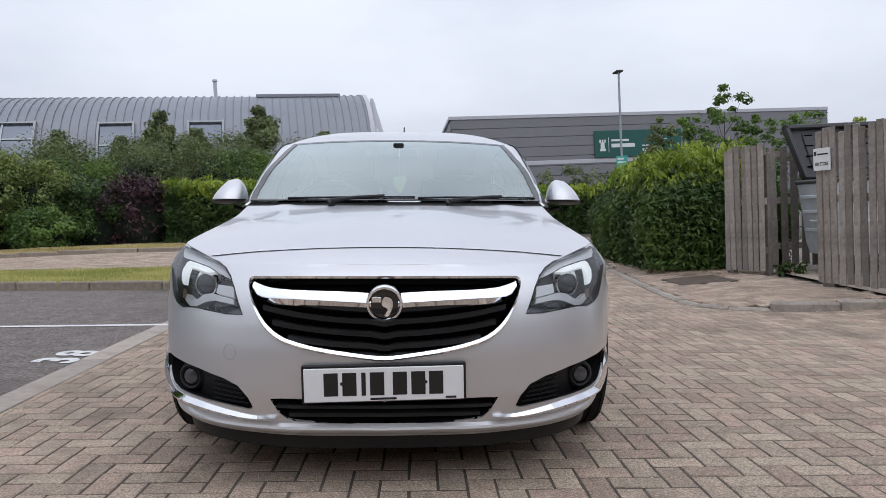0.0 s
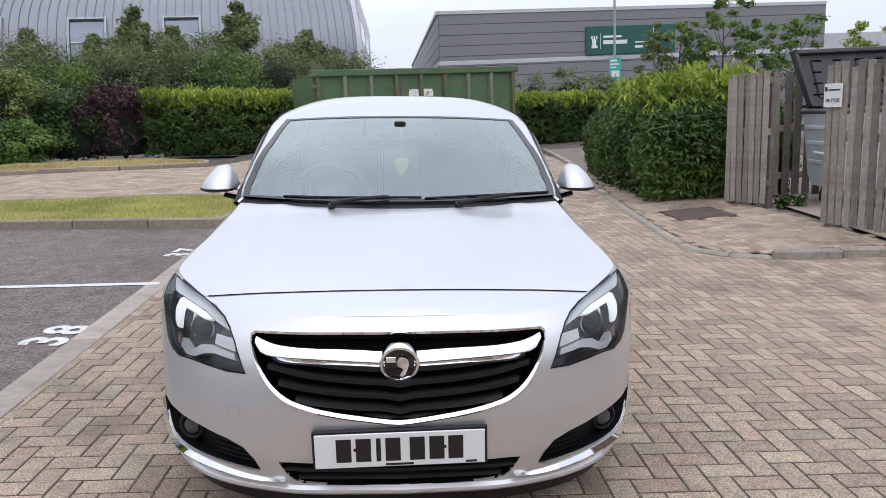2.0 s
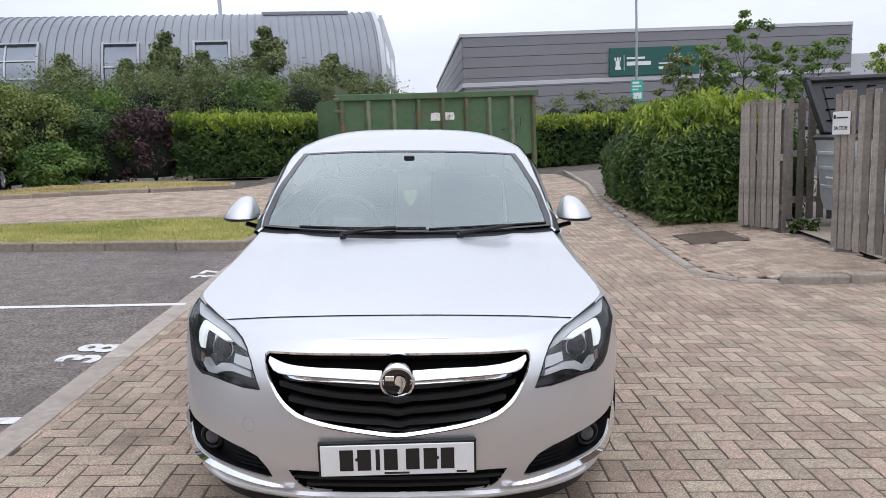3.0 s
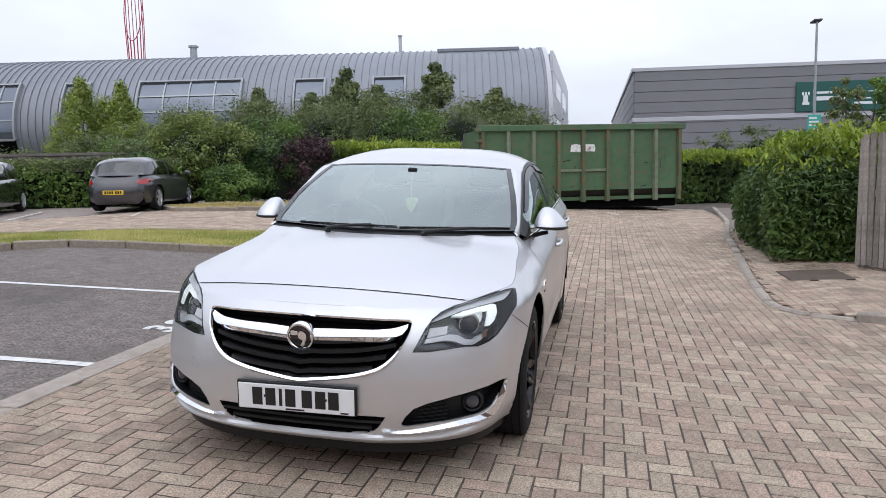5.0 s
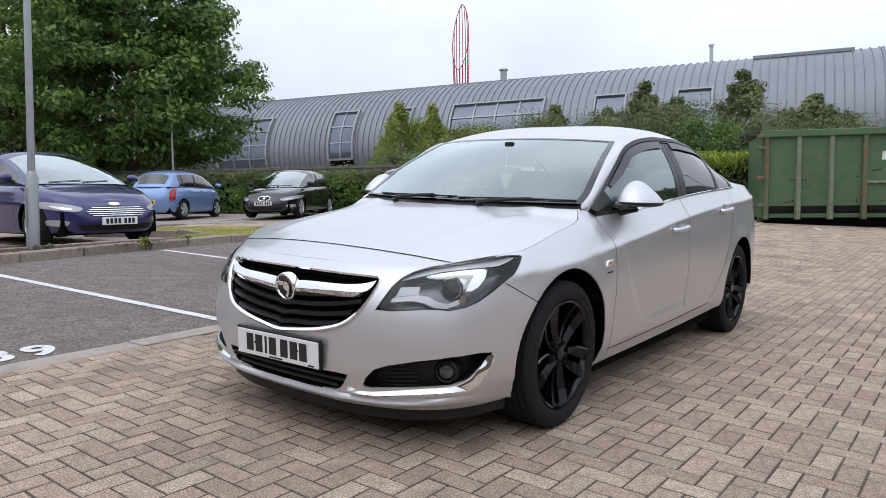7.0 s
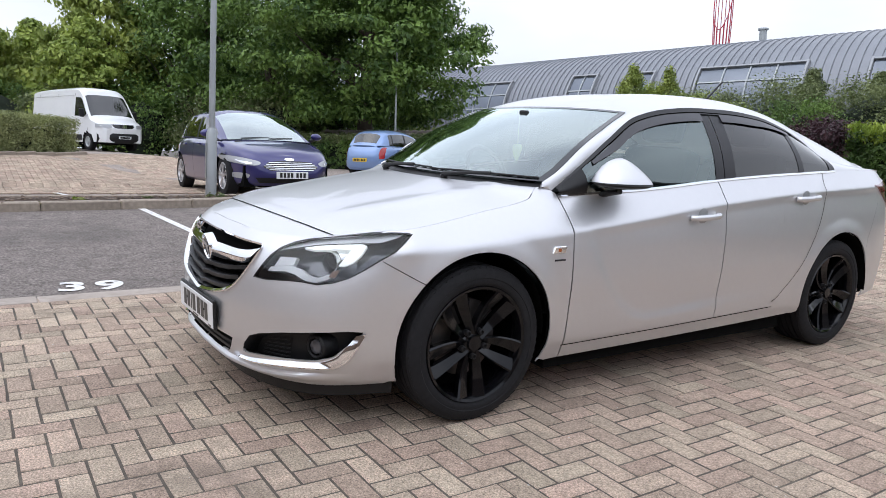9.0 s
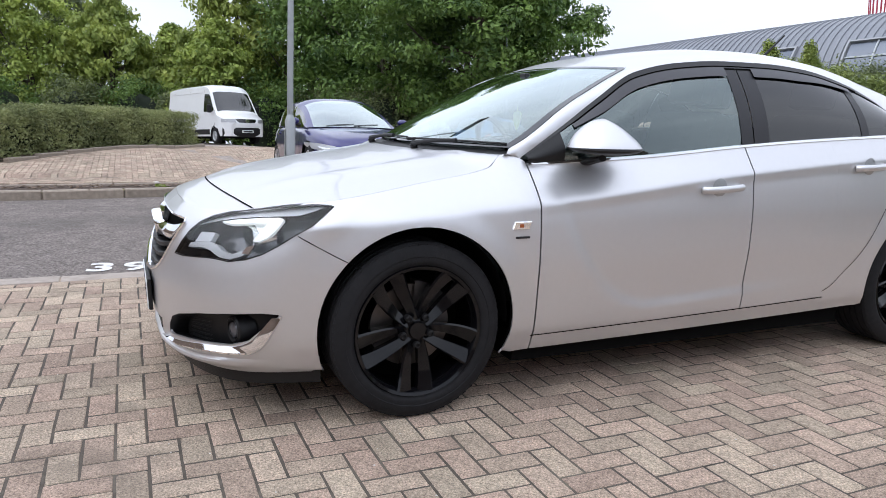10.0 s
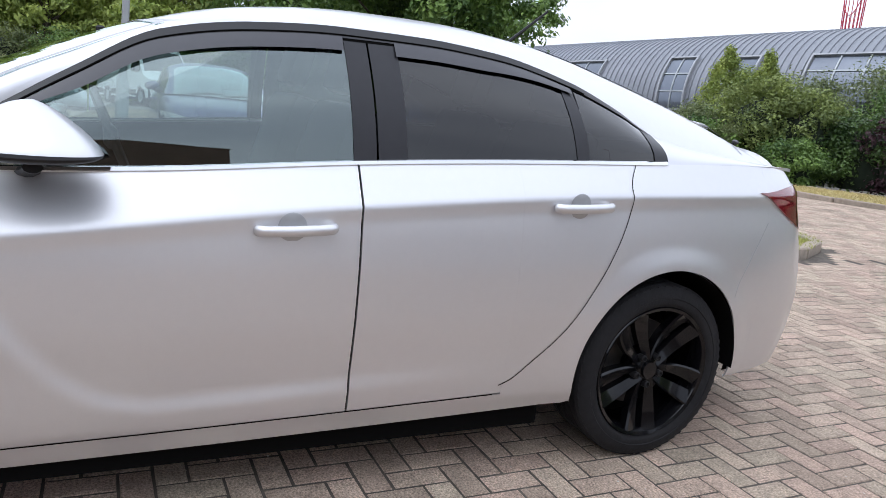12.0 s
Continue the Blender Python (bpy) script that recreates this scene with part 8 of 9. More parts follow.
def bin_store():
    board_fence("bin_store_fence", 4.65, 5.63, 5.16, 3.7, 1.71, "weathered grey board fence of the bin store", 0.096, 0.078, seed=1)
    board_fence("bin_store_gate", 4.50, 7.72, 4.80, 7.14, 1.70, "weathered grey board gate standing open", 0.092, 0.078, seed=2)
    board_fence("bin_store_fence", 4.95, 7.95, 7.6, 7.75, 1.7, "weathered board fence with gaps behind the bins", 0.14, 0.1, seed=3)
    board_fence("bin_store_fence", 7.6, 7.75, 7.5, 3.9, 1.7, "weathered board fence closing the bin store", 0.13, 0.1, seed=4)
    sign = thing("bin_store_sign", "small pale sign lettered BIN STORE", "sign", stand(4.579, 5.505, -75.2, 1.54))
    bm = bmesh.new()
    box(bm, -0.12, 0.12, -0.004, 0.004, -0.125, 0.125, 0.002)
    part("plate", bm, SIGN_WHITE, sign)
    face = Matrix.Rotation(radians(90), 4, "X")
    text_part("words", "BIN STORE", 0.058, PLATE_BLACK, sign, Matrix.Translation((0, -0.006, -0.055)) @ face, squeeze=0.66)
    for x0, x1, z0, z1 in ((-0.105, -0.075, 0.045, 0.09), (-0.06, 0.09, 0.05, 0.065)):
        bm = bmesh.new()
        box(bm, x0, x1, -0.007, -0.0045, z0, z1)
        part("lettering_bar", bm, GREY_TRIM, sign)
    # a large wheeled steel bin with its lid thrown open
    root = thing("wheeled_bin", "large galvanised wheeled bin with black lid open", "bin", stand(6.05, 6.95, 180, 0.1))
    bm = bmesh.new()
    prof = [(0.46, 0.25), (0.5, 0.4), (0.56, 1.1), (0.58, 1.22)]
    rings = []
    for w, z in prof:
        rings.append([bm.verts.new((sx * (w + 0.1), sy * w * 0.8, z)) for sx, sy in ((-1, -1), (1, -1), (1, 1), (-1, 1))])
    for a, b in zip(rings, rings[1:]):
        for k in range(4):
            bm.faces.new((a[k], a[(k + 1) % 4], b[(k + 1) % 4], b[k]))
    bm.faces.new(rings[0][::-1])
    part("tub", bm, BIN_STEEL, root, "galvanised steel tub")
    for z in (0.55, 0.8, 1.0):
        bm = bmesh.new()
        w = 0.515 + (z - 0.4) * 0.085
        box(bm, -w - 0.08, w + 0.08, w * 0.8 - 0.012, w * 0.8 + 0.012, z, z + 0.05, 0.008)
        part("pressed_rib", bm, BIN_STEEL, root)
        bm = bmesh.new()
        box(bm, w + 0.09, w + 0.112, -w * 0.8 + 0.08, w * 0.8 - 0.08, z, z + 0.05, 0.008)
        part("pressed_rib", bm, BIN_STEEL, root)
    bm = bmesh.new()
    box(bm, -0.7, 0.7, -0.5, 0.5, 1.2, 1.26, 0.02)
    part("rim", bm, BIN_GREY, root)
    bm = bmesh.new()
    for sx in (-1, 1):
        tube(bm, spline([(sx * 0.58, 0.44, 1.12), (sx * 0.60, 0.54, 1.04), (sx * 0.54, 0.54, 0.74), (sx * 0.40, 0.54, 0.70), (sx * 0.1, 0.47, 0.70)], 4), 0.017, 8)
    tube(bm, spline([(0.66, 0.36, 1.12), (0.74, 0.34, 1.06), (0.70, 0.30, 0.74), (0.68, 0.2, 0.70), (0.64, -0.2, 0.70)], 4), 0.017, 8)
    part("handle", bm, TRIM_SILVER, root, "bright tubular handles")
    lid_m = Matrix.Translation((0, -0.47, 1.27)) @ Matrix.Rotation(radians(102), 4, "X")
    bm = bmesh.new()
    box(bm, -0.72, 0.72, 0.0, 0.78, 0.0, 0.03, 0.01)
    for x0, x1, y0, y1 in ((-0.72, 0.72, 0.0, 0.05), (-0.72, 0.72, 0.72, 0.78), (-0.72, -0.66, 0, 0.78), (0.66, 0.72, 0, 0.78)):
        box(bm, x0, x1, y0, y1, -0.08, 0.0, 0.012)
    for x in (-0.3, 0.3):
        box(bm, x - 0.2, x + 0.2, 0.12, 0.66, -0.018, 0.0, 0.012)
    for v in bm.verts:
        v.co.x *= 0.82 + 0.28 * v.co.y / 0.78
    bmesh.ops.transform(bm, matrix=lid_m, verts=bm.verts[:])
    part("lid", bm, BIN_GREY, root, "dark plastic lid thrown back")
    for k in range(4):
        for x in (-0.42, -0.15, 0.17, 0.44):
            bm = bmesh.new()
            box(bm, x - 0.06, x + 0.06, 0.17 + 0.15 * k, 0.19 + 0.15 * k, -0.024, 0.002, 0.004, lid_m)
            part("lid_rib", bm, DARK, root)
    for sx in (-1, 1):
        for sy in (-1, 1):
            bm = bmesh.new()
            lathe(bm, [(-0.025, 0.0), (-0.025, 0.1), (0.025, 0.1), (0.025, 0.0)], 16, "X", m=Matrix.Translation((sx * 0.4, sy * 0.3, 0.1)))
            box(bm, sx * 0.4 - 0.04, sx * 0.4 + 0.04, sy * 0.3 - 0.04, sy * 0.3 + 0.04, 0.15, 0.26)
            part("castor", bm, RUBBER, root)
    bush(5.2, 7.25, 0.22, 0.22, LAUREL, "low green weed beside the bin", 171, 0.08, 14, 16, "weed")


bin_store()


board_fence("fence", -12.5, 18.9, -27.9, 12.8, 1.62, "weathered brown timber fence behind the hedge", 0.15, 0.13, dz=0.0, seed=9)


def lamp_post(x, y, h, label, head=True, box_h=0.98, r=0.045, turn=0.0, plate=False, lean=Matrix()):
    root = thing("lamp_post", label, "lamp post", stand(x, y) @ lean @ Matrix.Rotation(radians(turn), 4, "Z"))
    bm = bmesh.new()
    tube(bm, [(0, 0, -0.2), (0, 0, box_h), (0, 0, box_h + 0.08)], [0.075, 0.075, r], 16)
    part("base", bm, GALV, root)
    bm = bmesh.new()
    tube(bm, [(0, 0, box_h), (0, 0, h)], [r, r * 0.75], 14)
    part("pole", bm, GALV, root)
    bm = bmesh.new()
    box(bm, -0.03, 0.03, -0.079, -0.072, 0.35, 0.85, 0.004)
    part("access_door", bm, GALV, root)
    if head:
        bm = bmesh.new()
        box(bm, -0.18, 0.2, -0.2, 0.55, h - 0.02, h + 0.08, 0.03)
        part("lantern", bm, mat("dark_lantern", (0.05, 0.05, 0.055), 0.5, 0, 0.1, 5) if "dark_lantern" not in bpy.data.materials else bpy.data.materials["dark_lantern"], root)
    if plate:
        bm = bmesh.new()
        box(bm, -0.3, 0.3, -0.09, -0.07, 2.55, 3.65, 0.01)
        part("notice_plate", bm, SIGN_TEAL, root, "teal notice plate")
        for z0, z1, x0, x1 in ((3.45, 3.55, -0.24, 0.1), (3.28, 3.36, -0.24, 0.2), (3.13, 3.2, -0.24, 0.05), (2.7, 3.0, -0.2, 0.22)):
            bm = bmesh.new()
            box(bm, x0, x1, -0.094, -0.0905, z0, z1)
            part("lettering_bar", bm, SIGN_WHITE, root)
    return root


lamp_post(-7.0, 2.02, 6.5, "grey steel lamp post beside the soil strip", lean=Matrix.Rotation(radians(1.4), 4, (-0.9, 0.45, 0)))
lamp_post(10.8, 34.6, 8.0, "tall grey lamp post with a teal notice", r=0.07, plate=True)
lamp_post(-22.5, 13.8, 6.0, "thin grey lamp post in front of the maple", False)


# ---- parked vehicles ----
def parked_car(x, y, heading, L, W, H, paint, label, kind, wheel_r=0.31, stub=0.0):
    """A five-door hatchback: length runs along local x, nose at +x."""
    root = thing("car", label, "car", stand(x, y, heading, 0.0))
    hw = W / 2
    wb = (0.305 * L, -0.30 * L)
    top = smooth_keys([(0.0, 0.60 * H), (0.04, 0.655 * H), (0.3, 0.645 * H), (0.6, 0.618 * H), (0.74, 0.605 * H), (0.86, 0.555 * H), (0.95, 0.50 * H), (0.985, 0.465 * H), (1.0, 0.43 * H)])
    if stub:
        top = smooth_keys([(0.0, 0.60 * H), (0.04, 0.64 * H), (0.3, 0.63 * H), (0.65, 0.61 * H), (0.82, 0.60 * H), (0.92, 0.55 * H), (0.985, 0.49 * H), (1.0, 0.45 * H)])
    fore = stub
    # plan outline, evenly spaced
    raw = []
    for i in range(721):
        a = 2 * math.pi * i / 720
        c, s = math.cos(a), math.sin(a)
        e, g = (2 / 3.4, 2 / 4.2) if c > 0 else (2 / 4.4, 2 / 4.6)
        raw.append(Vector((L / 2 * math.copysign(abs(c) ** e, c), hw * math.copysign(abs(s) ** g, s))))
    length = [0.0]
    for a, b in zip(raw, raw[1:]):
        length.append(length[-1] + (b - a).length)
    n = 220
    outline, j = [], 0
    for i in range(n):
        want = length[-1] * i / n
        while length[j + 1] < want:
            j += 1
        u = (want - length[j]) / (length[j + 1] - length[j])
        outline.append(raw[j].lerp(raw[j + 1], u))
    width_at = smooth_keys([(0.0, 0.90), (0.06, 0.955), (0.2, 0.975), (0.42, 0.99), (0.62, 1.0), (0.74, 0.985), (0.84, 0.975), (0.93, 0.94), (1.0, 0.89)])
    nose_at = smooth_keys([(0.0, 0.955), (0.12, 0.985), (0.4, 1.0), (0.6, 0.995), (0.8, 0.975), (1.0, 0.93)])
    bm = bmesh.new()
    grid = []
    for f in frange(0, 1, 1 / 22):
        row = []
        for p in outline:
            z = 0.19 + (top(p.x / L + 0.5) - 0.19) * f
            row.append(bm.verts.new((p.x * nose_at(f), p.y * width_at(f), z)))
        grid.append(row)
    reach = wheel_r + 0.04
    for a, b in zip(grid, grid[1:]):
        for i in range(n):
            q = (a[i], a[(i + 1) % n], b[(i + 1) % n], b[i])
            c = sum((v.co for v in q), Vector()) / 4
            if any(math.hypot(c.x - wx, c.z - wheel_r) < reach for wx in wb) and abs(c.y) > hw * 0.7:
                continue
            bm.faces.new(q)
    for v in bm.verts:
        if v.is_boundary and v.link_faces and abs(v.co.y) > hw * 0.7:
            for wx in wb:
                r = math.hypot(v.co.x - wx, v.co.z - wheel_r)
                if abs(r - reach) < 0.05 and v.co.z < wheel_r + reach:
                    v.co.x, v.co.z = wx + (v.co.x - wx) * reach / r, wheel_r + (v.co.z - wheel_r) * reach / r
    # bonnet and deck, gently crowned
    edge = grid[-1]
    levels = [edge]
    for k in (0.12, 0.3, 0.55, 0.8, 1.0):
        levels.append([bm.verts.new((v.co.x * (1 - 0.035 * k), v.co.y * (1 - k), v.co.z + 0.045 * (1 - (1 - k) ** 2))) for v in edge])
    for a, b in zip(levels, levels[1:]):
        for i in range(n):
            bm.faces.new((a[i], a[(i + 1) % n], b[(i + 1) % n], b[i]))
    bmesh.ops.delete(bm, geom=[v for v in bm.verts if not v.link_faces], context="VERTS")
    bmesh.ops.remove_doubles(bm, verts=bm.verts[:], dist=0.0005)
    bmesh.ops.recalc_face_normals(bm, faces=bm.faces[:])
    part("body", bm, paint, root, "", True, 50)
    bm = bmesh.new()
    box(bm, -L * 0.46, L * 0.45, -hw * 0.78, hw * 0.78, 0.17, 0.5)
    part("underbody", bm, DARK, root)
    # greenhouse
    u0, u1, u2, u3 = 0.037, 0.12, 0.52 + 0.09 * fore, 0.742 + 0.08 * fore
    crest = smooth_keys([(u0, 0.645 * H), (0.06, 0.72 * H), (0.09, 0.825 * H), (u1, 0.915 * H), (0.2, 0.972 * H), (0.36, 1.0 * H), (0.47, 0.992 * H), (u2, 0.955 * H), (u2 + 0.4 * (u3 - u2), 0.845 * H), (u3, 0.625 * H)])
    rail = smooth_keys([(u0, 0.635 * H), (0.06, 0.69 * H), (0.09, 0.765 * H), (u1, 0.83 * H), (0.2, 0.905 * H), (0.36, 0.93 * H), (0.47, 0.918 * H), (u2, 0.872 * H), (u2 + 0.4 * (u3 - u2), 0.79 * H), (u3, 0.615 * H)])
    rail_w = smooth_keys([(u0, 0.60 * hw), (u1, 0.70 * hw), (0.3, 0.755 * hw), (u2, 0.75 * hw), (u3, 0.84 * hw)])

    def roof_at(u, b):
        bow = 0.06 * (1 - b * b) * ease(u2 - 0.1, u3, u) + 0.06 * b * b * ease(0.2, 0.04, u)
        return Vector(((u - 0.5 + bow * 0.35) * L, b * rail_w(u), crest(u) - (crest(u) - rail(u)) * abs(b) ** 3.2))

    def side_at(u, f, sy):
        slim = (1 - abs(2 * u - 1) ** (4.4 if u < 0.5 else 3.4)) ** (1 / (4.6 if u < 0.5 else 4.2))
        lo = Vector(((u - 0.5) * L, sy * 0.90 * hw * slim, top(u)))
        hi = roof_at(u, sy)
        p = lo.lerp(hi, f)
        p.y += sy * 0.02 * math.sin(math.pi * f)
        return p

    def skin_part(name, m, fn, us, vs, keep, lab=""):
        bm = bmesh.new()
        g = [[bm.verts.new(fn(u, v)) for v in vs] for u in us]
        for i in range(len(us) - 1):
            for k in range(len(vs) - 1):
                if keep((us[i] + us[i + 1]) / 2, (vs[k] + vs[k + 1]) / 2):
                    bm.faces.new((g[i][k], g[i][k + 1], g[i + 1][k + 1], g[i + 1][k]))
        bmesh.ops.delete(bm, geom=[v for v in bm.verts if not v.link_faces], context="VERTS")
        mid = Vector((-0.08 * L, 0, 0.6 * H))
        bm.normal_update()
        if sum(f.normal.dot(f.calc_center_median() - mid) for f in bm.faces) < 0:
            bmesh.ops.reverse_faces(bm, faces=bm.faces[:])
        return part(name, bm, m, root, lab, True, 40)
    us = frange(u0, u3, 0.0065)
    bs = frange(-1, 1, 0.05)
    front_glass = lambda u, b: u > u2 and abs(b) < 0.9
    rear_glass = lambda u, b: 0.054 < u < u1 - 0.008 and abs(b) < 0.86
    skin_part("roof", paint, roof_at, us, bs, lambda u, b: not front_glass(u, b) and not rear_glass(u, b))
    skin_part("windscreen", FAR_SCREEN, roof_at, us, bs, front_glass, "windscreen reflecting the pale sky")
    skin_part("rear_window", FAR_CAR_GLASS, roof_at, us, bs, rear_glass, "dark rear window")
    fs = frange(0, 1, 0.05)
    tall = lambda u: rail(u) - top(u)
    pane = lambda u, f: 0.06 < f < (0.90 if tall(u) > 0.16 else 0.84) and u1 + 0.05 < u < u3 - 0.05 and tall(u) > 0.1
    post = lambda u: abs(u - 0.43) < 0.013 or abs(u - 0.225) < 0.008
    for sy in (-1, 1):
        at = lambda u, f: side_at(u, f, sy)
        skin_part("side_frame", paint, at, us, fs, lambda u, f: not pane(u, f))
        skin_part("window_post", BLACK_PLASTIC, at, us, fs, lambda u, f: pane(u, f) and post(u) and u > 0.33)
        skin_part("window_post", BLACK_PLASTIC, at, us, fs, lambda u, f: pane(u, f) and post(u) and u < 0.33)
        for lo, hi, nm in ((0.43, 0.9, "front_side_window"), (0.225, 0.43, "rear_side_window"), (0.0, 0.225, "quarter_window")):
            skin_part(nm, FAR_CAR_GLASS, at, us, fs, lambda u, f: pane(u, f) and not post(u) and lo < u < hi, "dark reflecting glass")
    # wheels
    for wx in wb:
        for sy in (-1, 1):
            w = put("wheel", None, root, Matrix.Translation((wx, sy * (hw * (0.945 if wx > 0 else 0.965)), wheel_r)) @ Matrix.Diagonal((1, sy, 1, 1)))
            bm = bmesh.new()
            lathe(bm, [(-0.2, 0.2), (-0.2, wheel_r - 0.02), (-0.18, wheel_r), (-0.03, wheel_r), (-0.01, wheel_r - 0.012), (0.0, wheel_r - 0.04), (-0.004, wheel_r * 0.70), (-0.02, wheel_r * 0.66)], 36, "Y")
            part("tyre", bm, RUBBER, w)
            bm = bmesh.new()
            lathe(bm, [(-0.012, wheel_r * 0.70), (-0.004, wheel_r * 0.67), (-0.02, wheel_r * 0.63), (-0.08, wheel_r * 0.6)], 36, "Y")
            rim = part("rim", bm, RIM_SILVER, w, "silver alloy rim")
            bm = bmesh.new()
            lathe(bm, [(-0.08, wheel_r * 0.62), (-0.09, 0.0)], 24, "Y")
            part("brake_shadow", bm, DARK, w)
            for k in range(5):
                for da in (-0.17, 0.17):
                    bm = bmesh.new()
                    box(bm, -0.014, 0.014, -0.03, -0.004, 0.03, wheel_r * 0.65, 0.004, Matrix.Rotation(2 * math.pi * k / 5, 4, "Y") @ Matrix.Rotation(da, 4, "Y"))
                    part("spoke", bm, RIM_SILVER, rim)
            bm = bmesh.new()
            lathe(bm, [(-0.03, 0.055), (-0.002, 0.045), (0.0, 0.0)], 16, "Y")
            part("hub_cap", bm, RIM_SILVER, rim)
            bm = bmesh.new()
            lathe(bm, [(0.0, reach), (-0.25, reach), (-0.25, 0.0)], 24, "Y", a0=-1.3, a1=1.3)
            part("wheel_well", bm, DARK, root).matrix_local = Matrix.Translation((wx, sy * hw * (0.865 if wx > 0 else 0.89), wheel_r)) @ Matrix.Diagonal((1, sy, 1, 1))

    def face_x(yy, front, z):
        """How far out the nose or tail lies at a width and a height."""
        e, g = (3.4, 4.2) if front else (4.4, 4.6)
        f = 0.0
        xx = 0.0
        for _ in range(3):
            t = min(abs(yy) / (hw * width_at(f)), 0.995)
            s = t ** (g / 2)
            xx = L / 2 * max(1 - s * s, 1e-6) ** (1 / e)
            f = min(max((z - 0.19) / (top(0.5 + (xx if front else -xx) / L) - 0.19), 0), 1)
        xx *= nose_at(f)
        return xx if front else -xx

    def stuck(name, outline2, front, m, push=0.008, lab="", owner=None, per=3):
        bm = bmesh.new()
        ring = spline([(a, b, 0) for a, b in outline2], per, True) if per > 1 else [Vector((a, b, 0)) for a, b in outline2]
        sgn = 1 if front else -1
        bm.faces.new([bm.verts.new((p.x, p.y, 0)) for p in ring])
        lo = [min(p[i] for p in ring) for i in (0, 1)]
        hi = [max(p[i] for p in ring) for i in (0, 1)]
        for axis in (0, 1):
            for k in frange(lo[axis], hi[axis], 0.05)[1:-1]:
                bmesh.ops.bisect_plane(bm, geom=bm.verts[:] + bm.edges[:] + bm.faces[:], plane_co=(k, 0, 0) if axis == 0 else (0, k, 0), plane_no=(1, 0, 0) if axis == 0 else (0, 1, 0))
        for v in bm.verts:
            v.co = Vector((face_x(v.co.x, front, v.co.y) + sgn * push, v.co.x * 1.004, v.co.y))
        ex = bmesh.ops.extrude_edge_only(bm, edges=[e for e in bm.edges if e.is_boundary])
        for v in (q for q in ex["geom"] if isinstance(q, bmesh.types.BMVert)):
            v.co.x -= sgn * (push + 0.02)
        bmesh.ops.recalc_face_normals(bm, faces=bm.faces[:])
        return part(name, bm, m, owner or root, lab, True, 40)
    zn = 0.405 * H
    for sy in (-1, 1):
        lamp = stuck("headlamp", [(sy * 0.54 * hw, zn - 0.035), (sy * 0.74 * hw, zn + 0.02), (sy * 0.93 * hw, zn + 0.06), (sy * 0.965 * hw, zn + 0.045), (sy * 0.93 * hw, zn - 0.03), (sy * 0.75 * hw, zn - 0.085), (sy * 0.58 * hw, zn - 0.085)], True, GREY_LAMP, 0.006, "swept clear headlamp")
        stuck("lamp_bowl", [(sy * 0.66 * hw, zn - 0.05), (sy * 0.78 * hw, zn - 0.02), (sy * 0.86 * hw, zn - 0.005), (sy * 0.80 * hw, zn - 0.05), (sy * 0.7 * hw, zn - 0.072)], True, LAMP_SILVER, 0.012, "", lamp)
        tail = [(0.78, 0.59), (0.87, 0.59), (0.885, 0.40), (0.85, 0.375), (0.77, 0.38)] if kind == "tall" else [(0.62, 0.535), (0.74, 0.575), (0.86, 0.58), (0.885, 0.53), (0.83, 0.485), (0.70, 0.49)]
        stuck("tail_lamp", [(sy * a * hw, b * H) for a, b in tail], False, LAMP_RED, 0.012, "red tail lamp")
        mirror = put("door_mirror", None, root, Matrix.Translation(((u3 - 0.5 - 0.045) * L, sy * (hw + 0.07), 0.685 * H)))
        bm = bmesh.new()
        bmesh.ops.create_uvsphere(bm, u_segments=18, v_segments=12, radius=1.0)
        for v in bm.verts:
            v.co = Vector((0.075 * v.co.x if v.co.x > 0 else 0.03 * v.co.x, 0.10 * v.co.y, 0.065 * v.co.z - 0.01 * sy * v.co.y))
        part("mirror_cap", bm, paint if kind != "oval" else BLACK_PLASTIC, mirror)
        bm = bmesh.new()
        tube(bm, [(-0.01, 0, -0.03), (0.0, -sy * 0.12, -0.07)], [0.03, 0.035], 8)
        part("mirror_stalk", bm, BLACK_PLASTIC, mirror)
        for hx in (0.02 * L, -0.2 * L):
            bm = bmesh.new()
            box(bm, hx - 0.1, hx + 0.08, sy * hw * 0.985 - 0.02, sy * hw * 0.985 + 0.02, 0.555 * H, 0.575 * H, 0.008)
            part("door_handle", bm, paint, root)
        for ux in (0.215, 0.43, 0.70):
            bm = bmesh.new()
            rows = []
            for f in frange(0.1, 0.985, 0.06):
                z = 0.19 + (top(ux) - 0.19) * f
                back = 0.1 * L * ease(0.75, 0.2, f) if ux < 0.3 else 0.0
                rows.append([bm.verts.new(((ux - 0.5) * L + back + d, sy * (hw * width_at(f) * (0.995 if ux < 0.3 or ux > 0.65 else 1.0) + 0.0015), z)) for d in (-0.004, 0.004)])
            for a, b in zip(rows, rows[1:]):
                bm.faces.new((a[0], a[1], b[1], b[0]))
            part("door_seam", bm, DARK, root)
    if kind == "oval":
        shape = [(0.185 * hw * math.cos(a), zn - 0.02 + 0.06 * math.sin(a)) for a in np.linspace(0, 2 * math.pi, 13)[:-1]]
        ring = [(0.215 * hw * math.cos(a), zn - 0.02 + 0.074 * math.sin(a)) for a in np.linspace(0, 2 * math.pi, 13)[:-1]]
        rim = stuck("grille_surround", ring, True, CHROME, 0.008, "oval chrome grille surround")
        stuck("grille", shape, True, BLACK_PLASTIC, 0.014, "", rim)
        stuck("emblem", [(-0.035, zn + 0.006), (0.035, zn + 0.006), (0.035, zn - 0.046), (-0.035, zn - 0.046)], True, CHROME, 0.02, "", rim, 1)
    else:
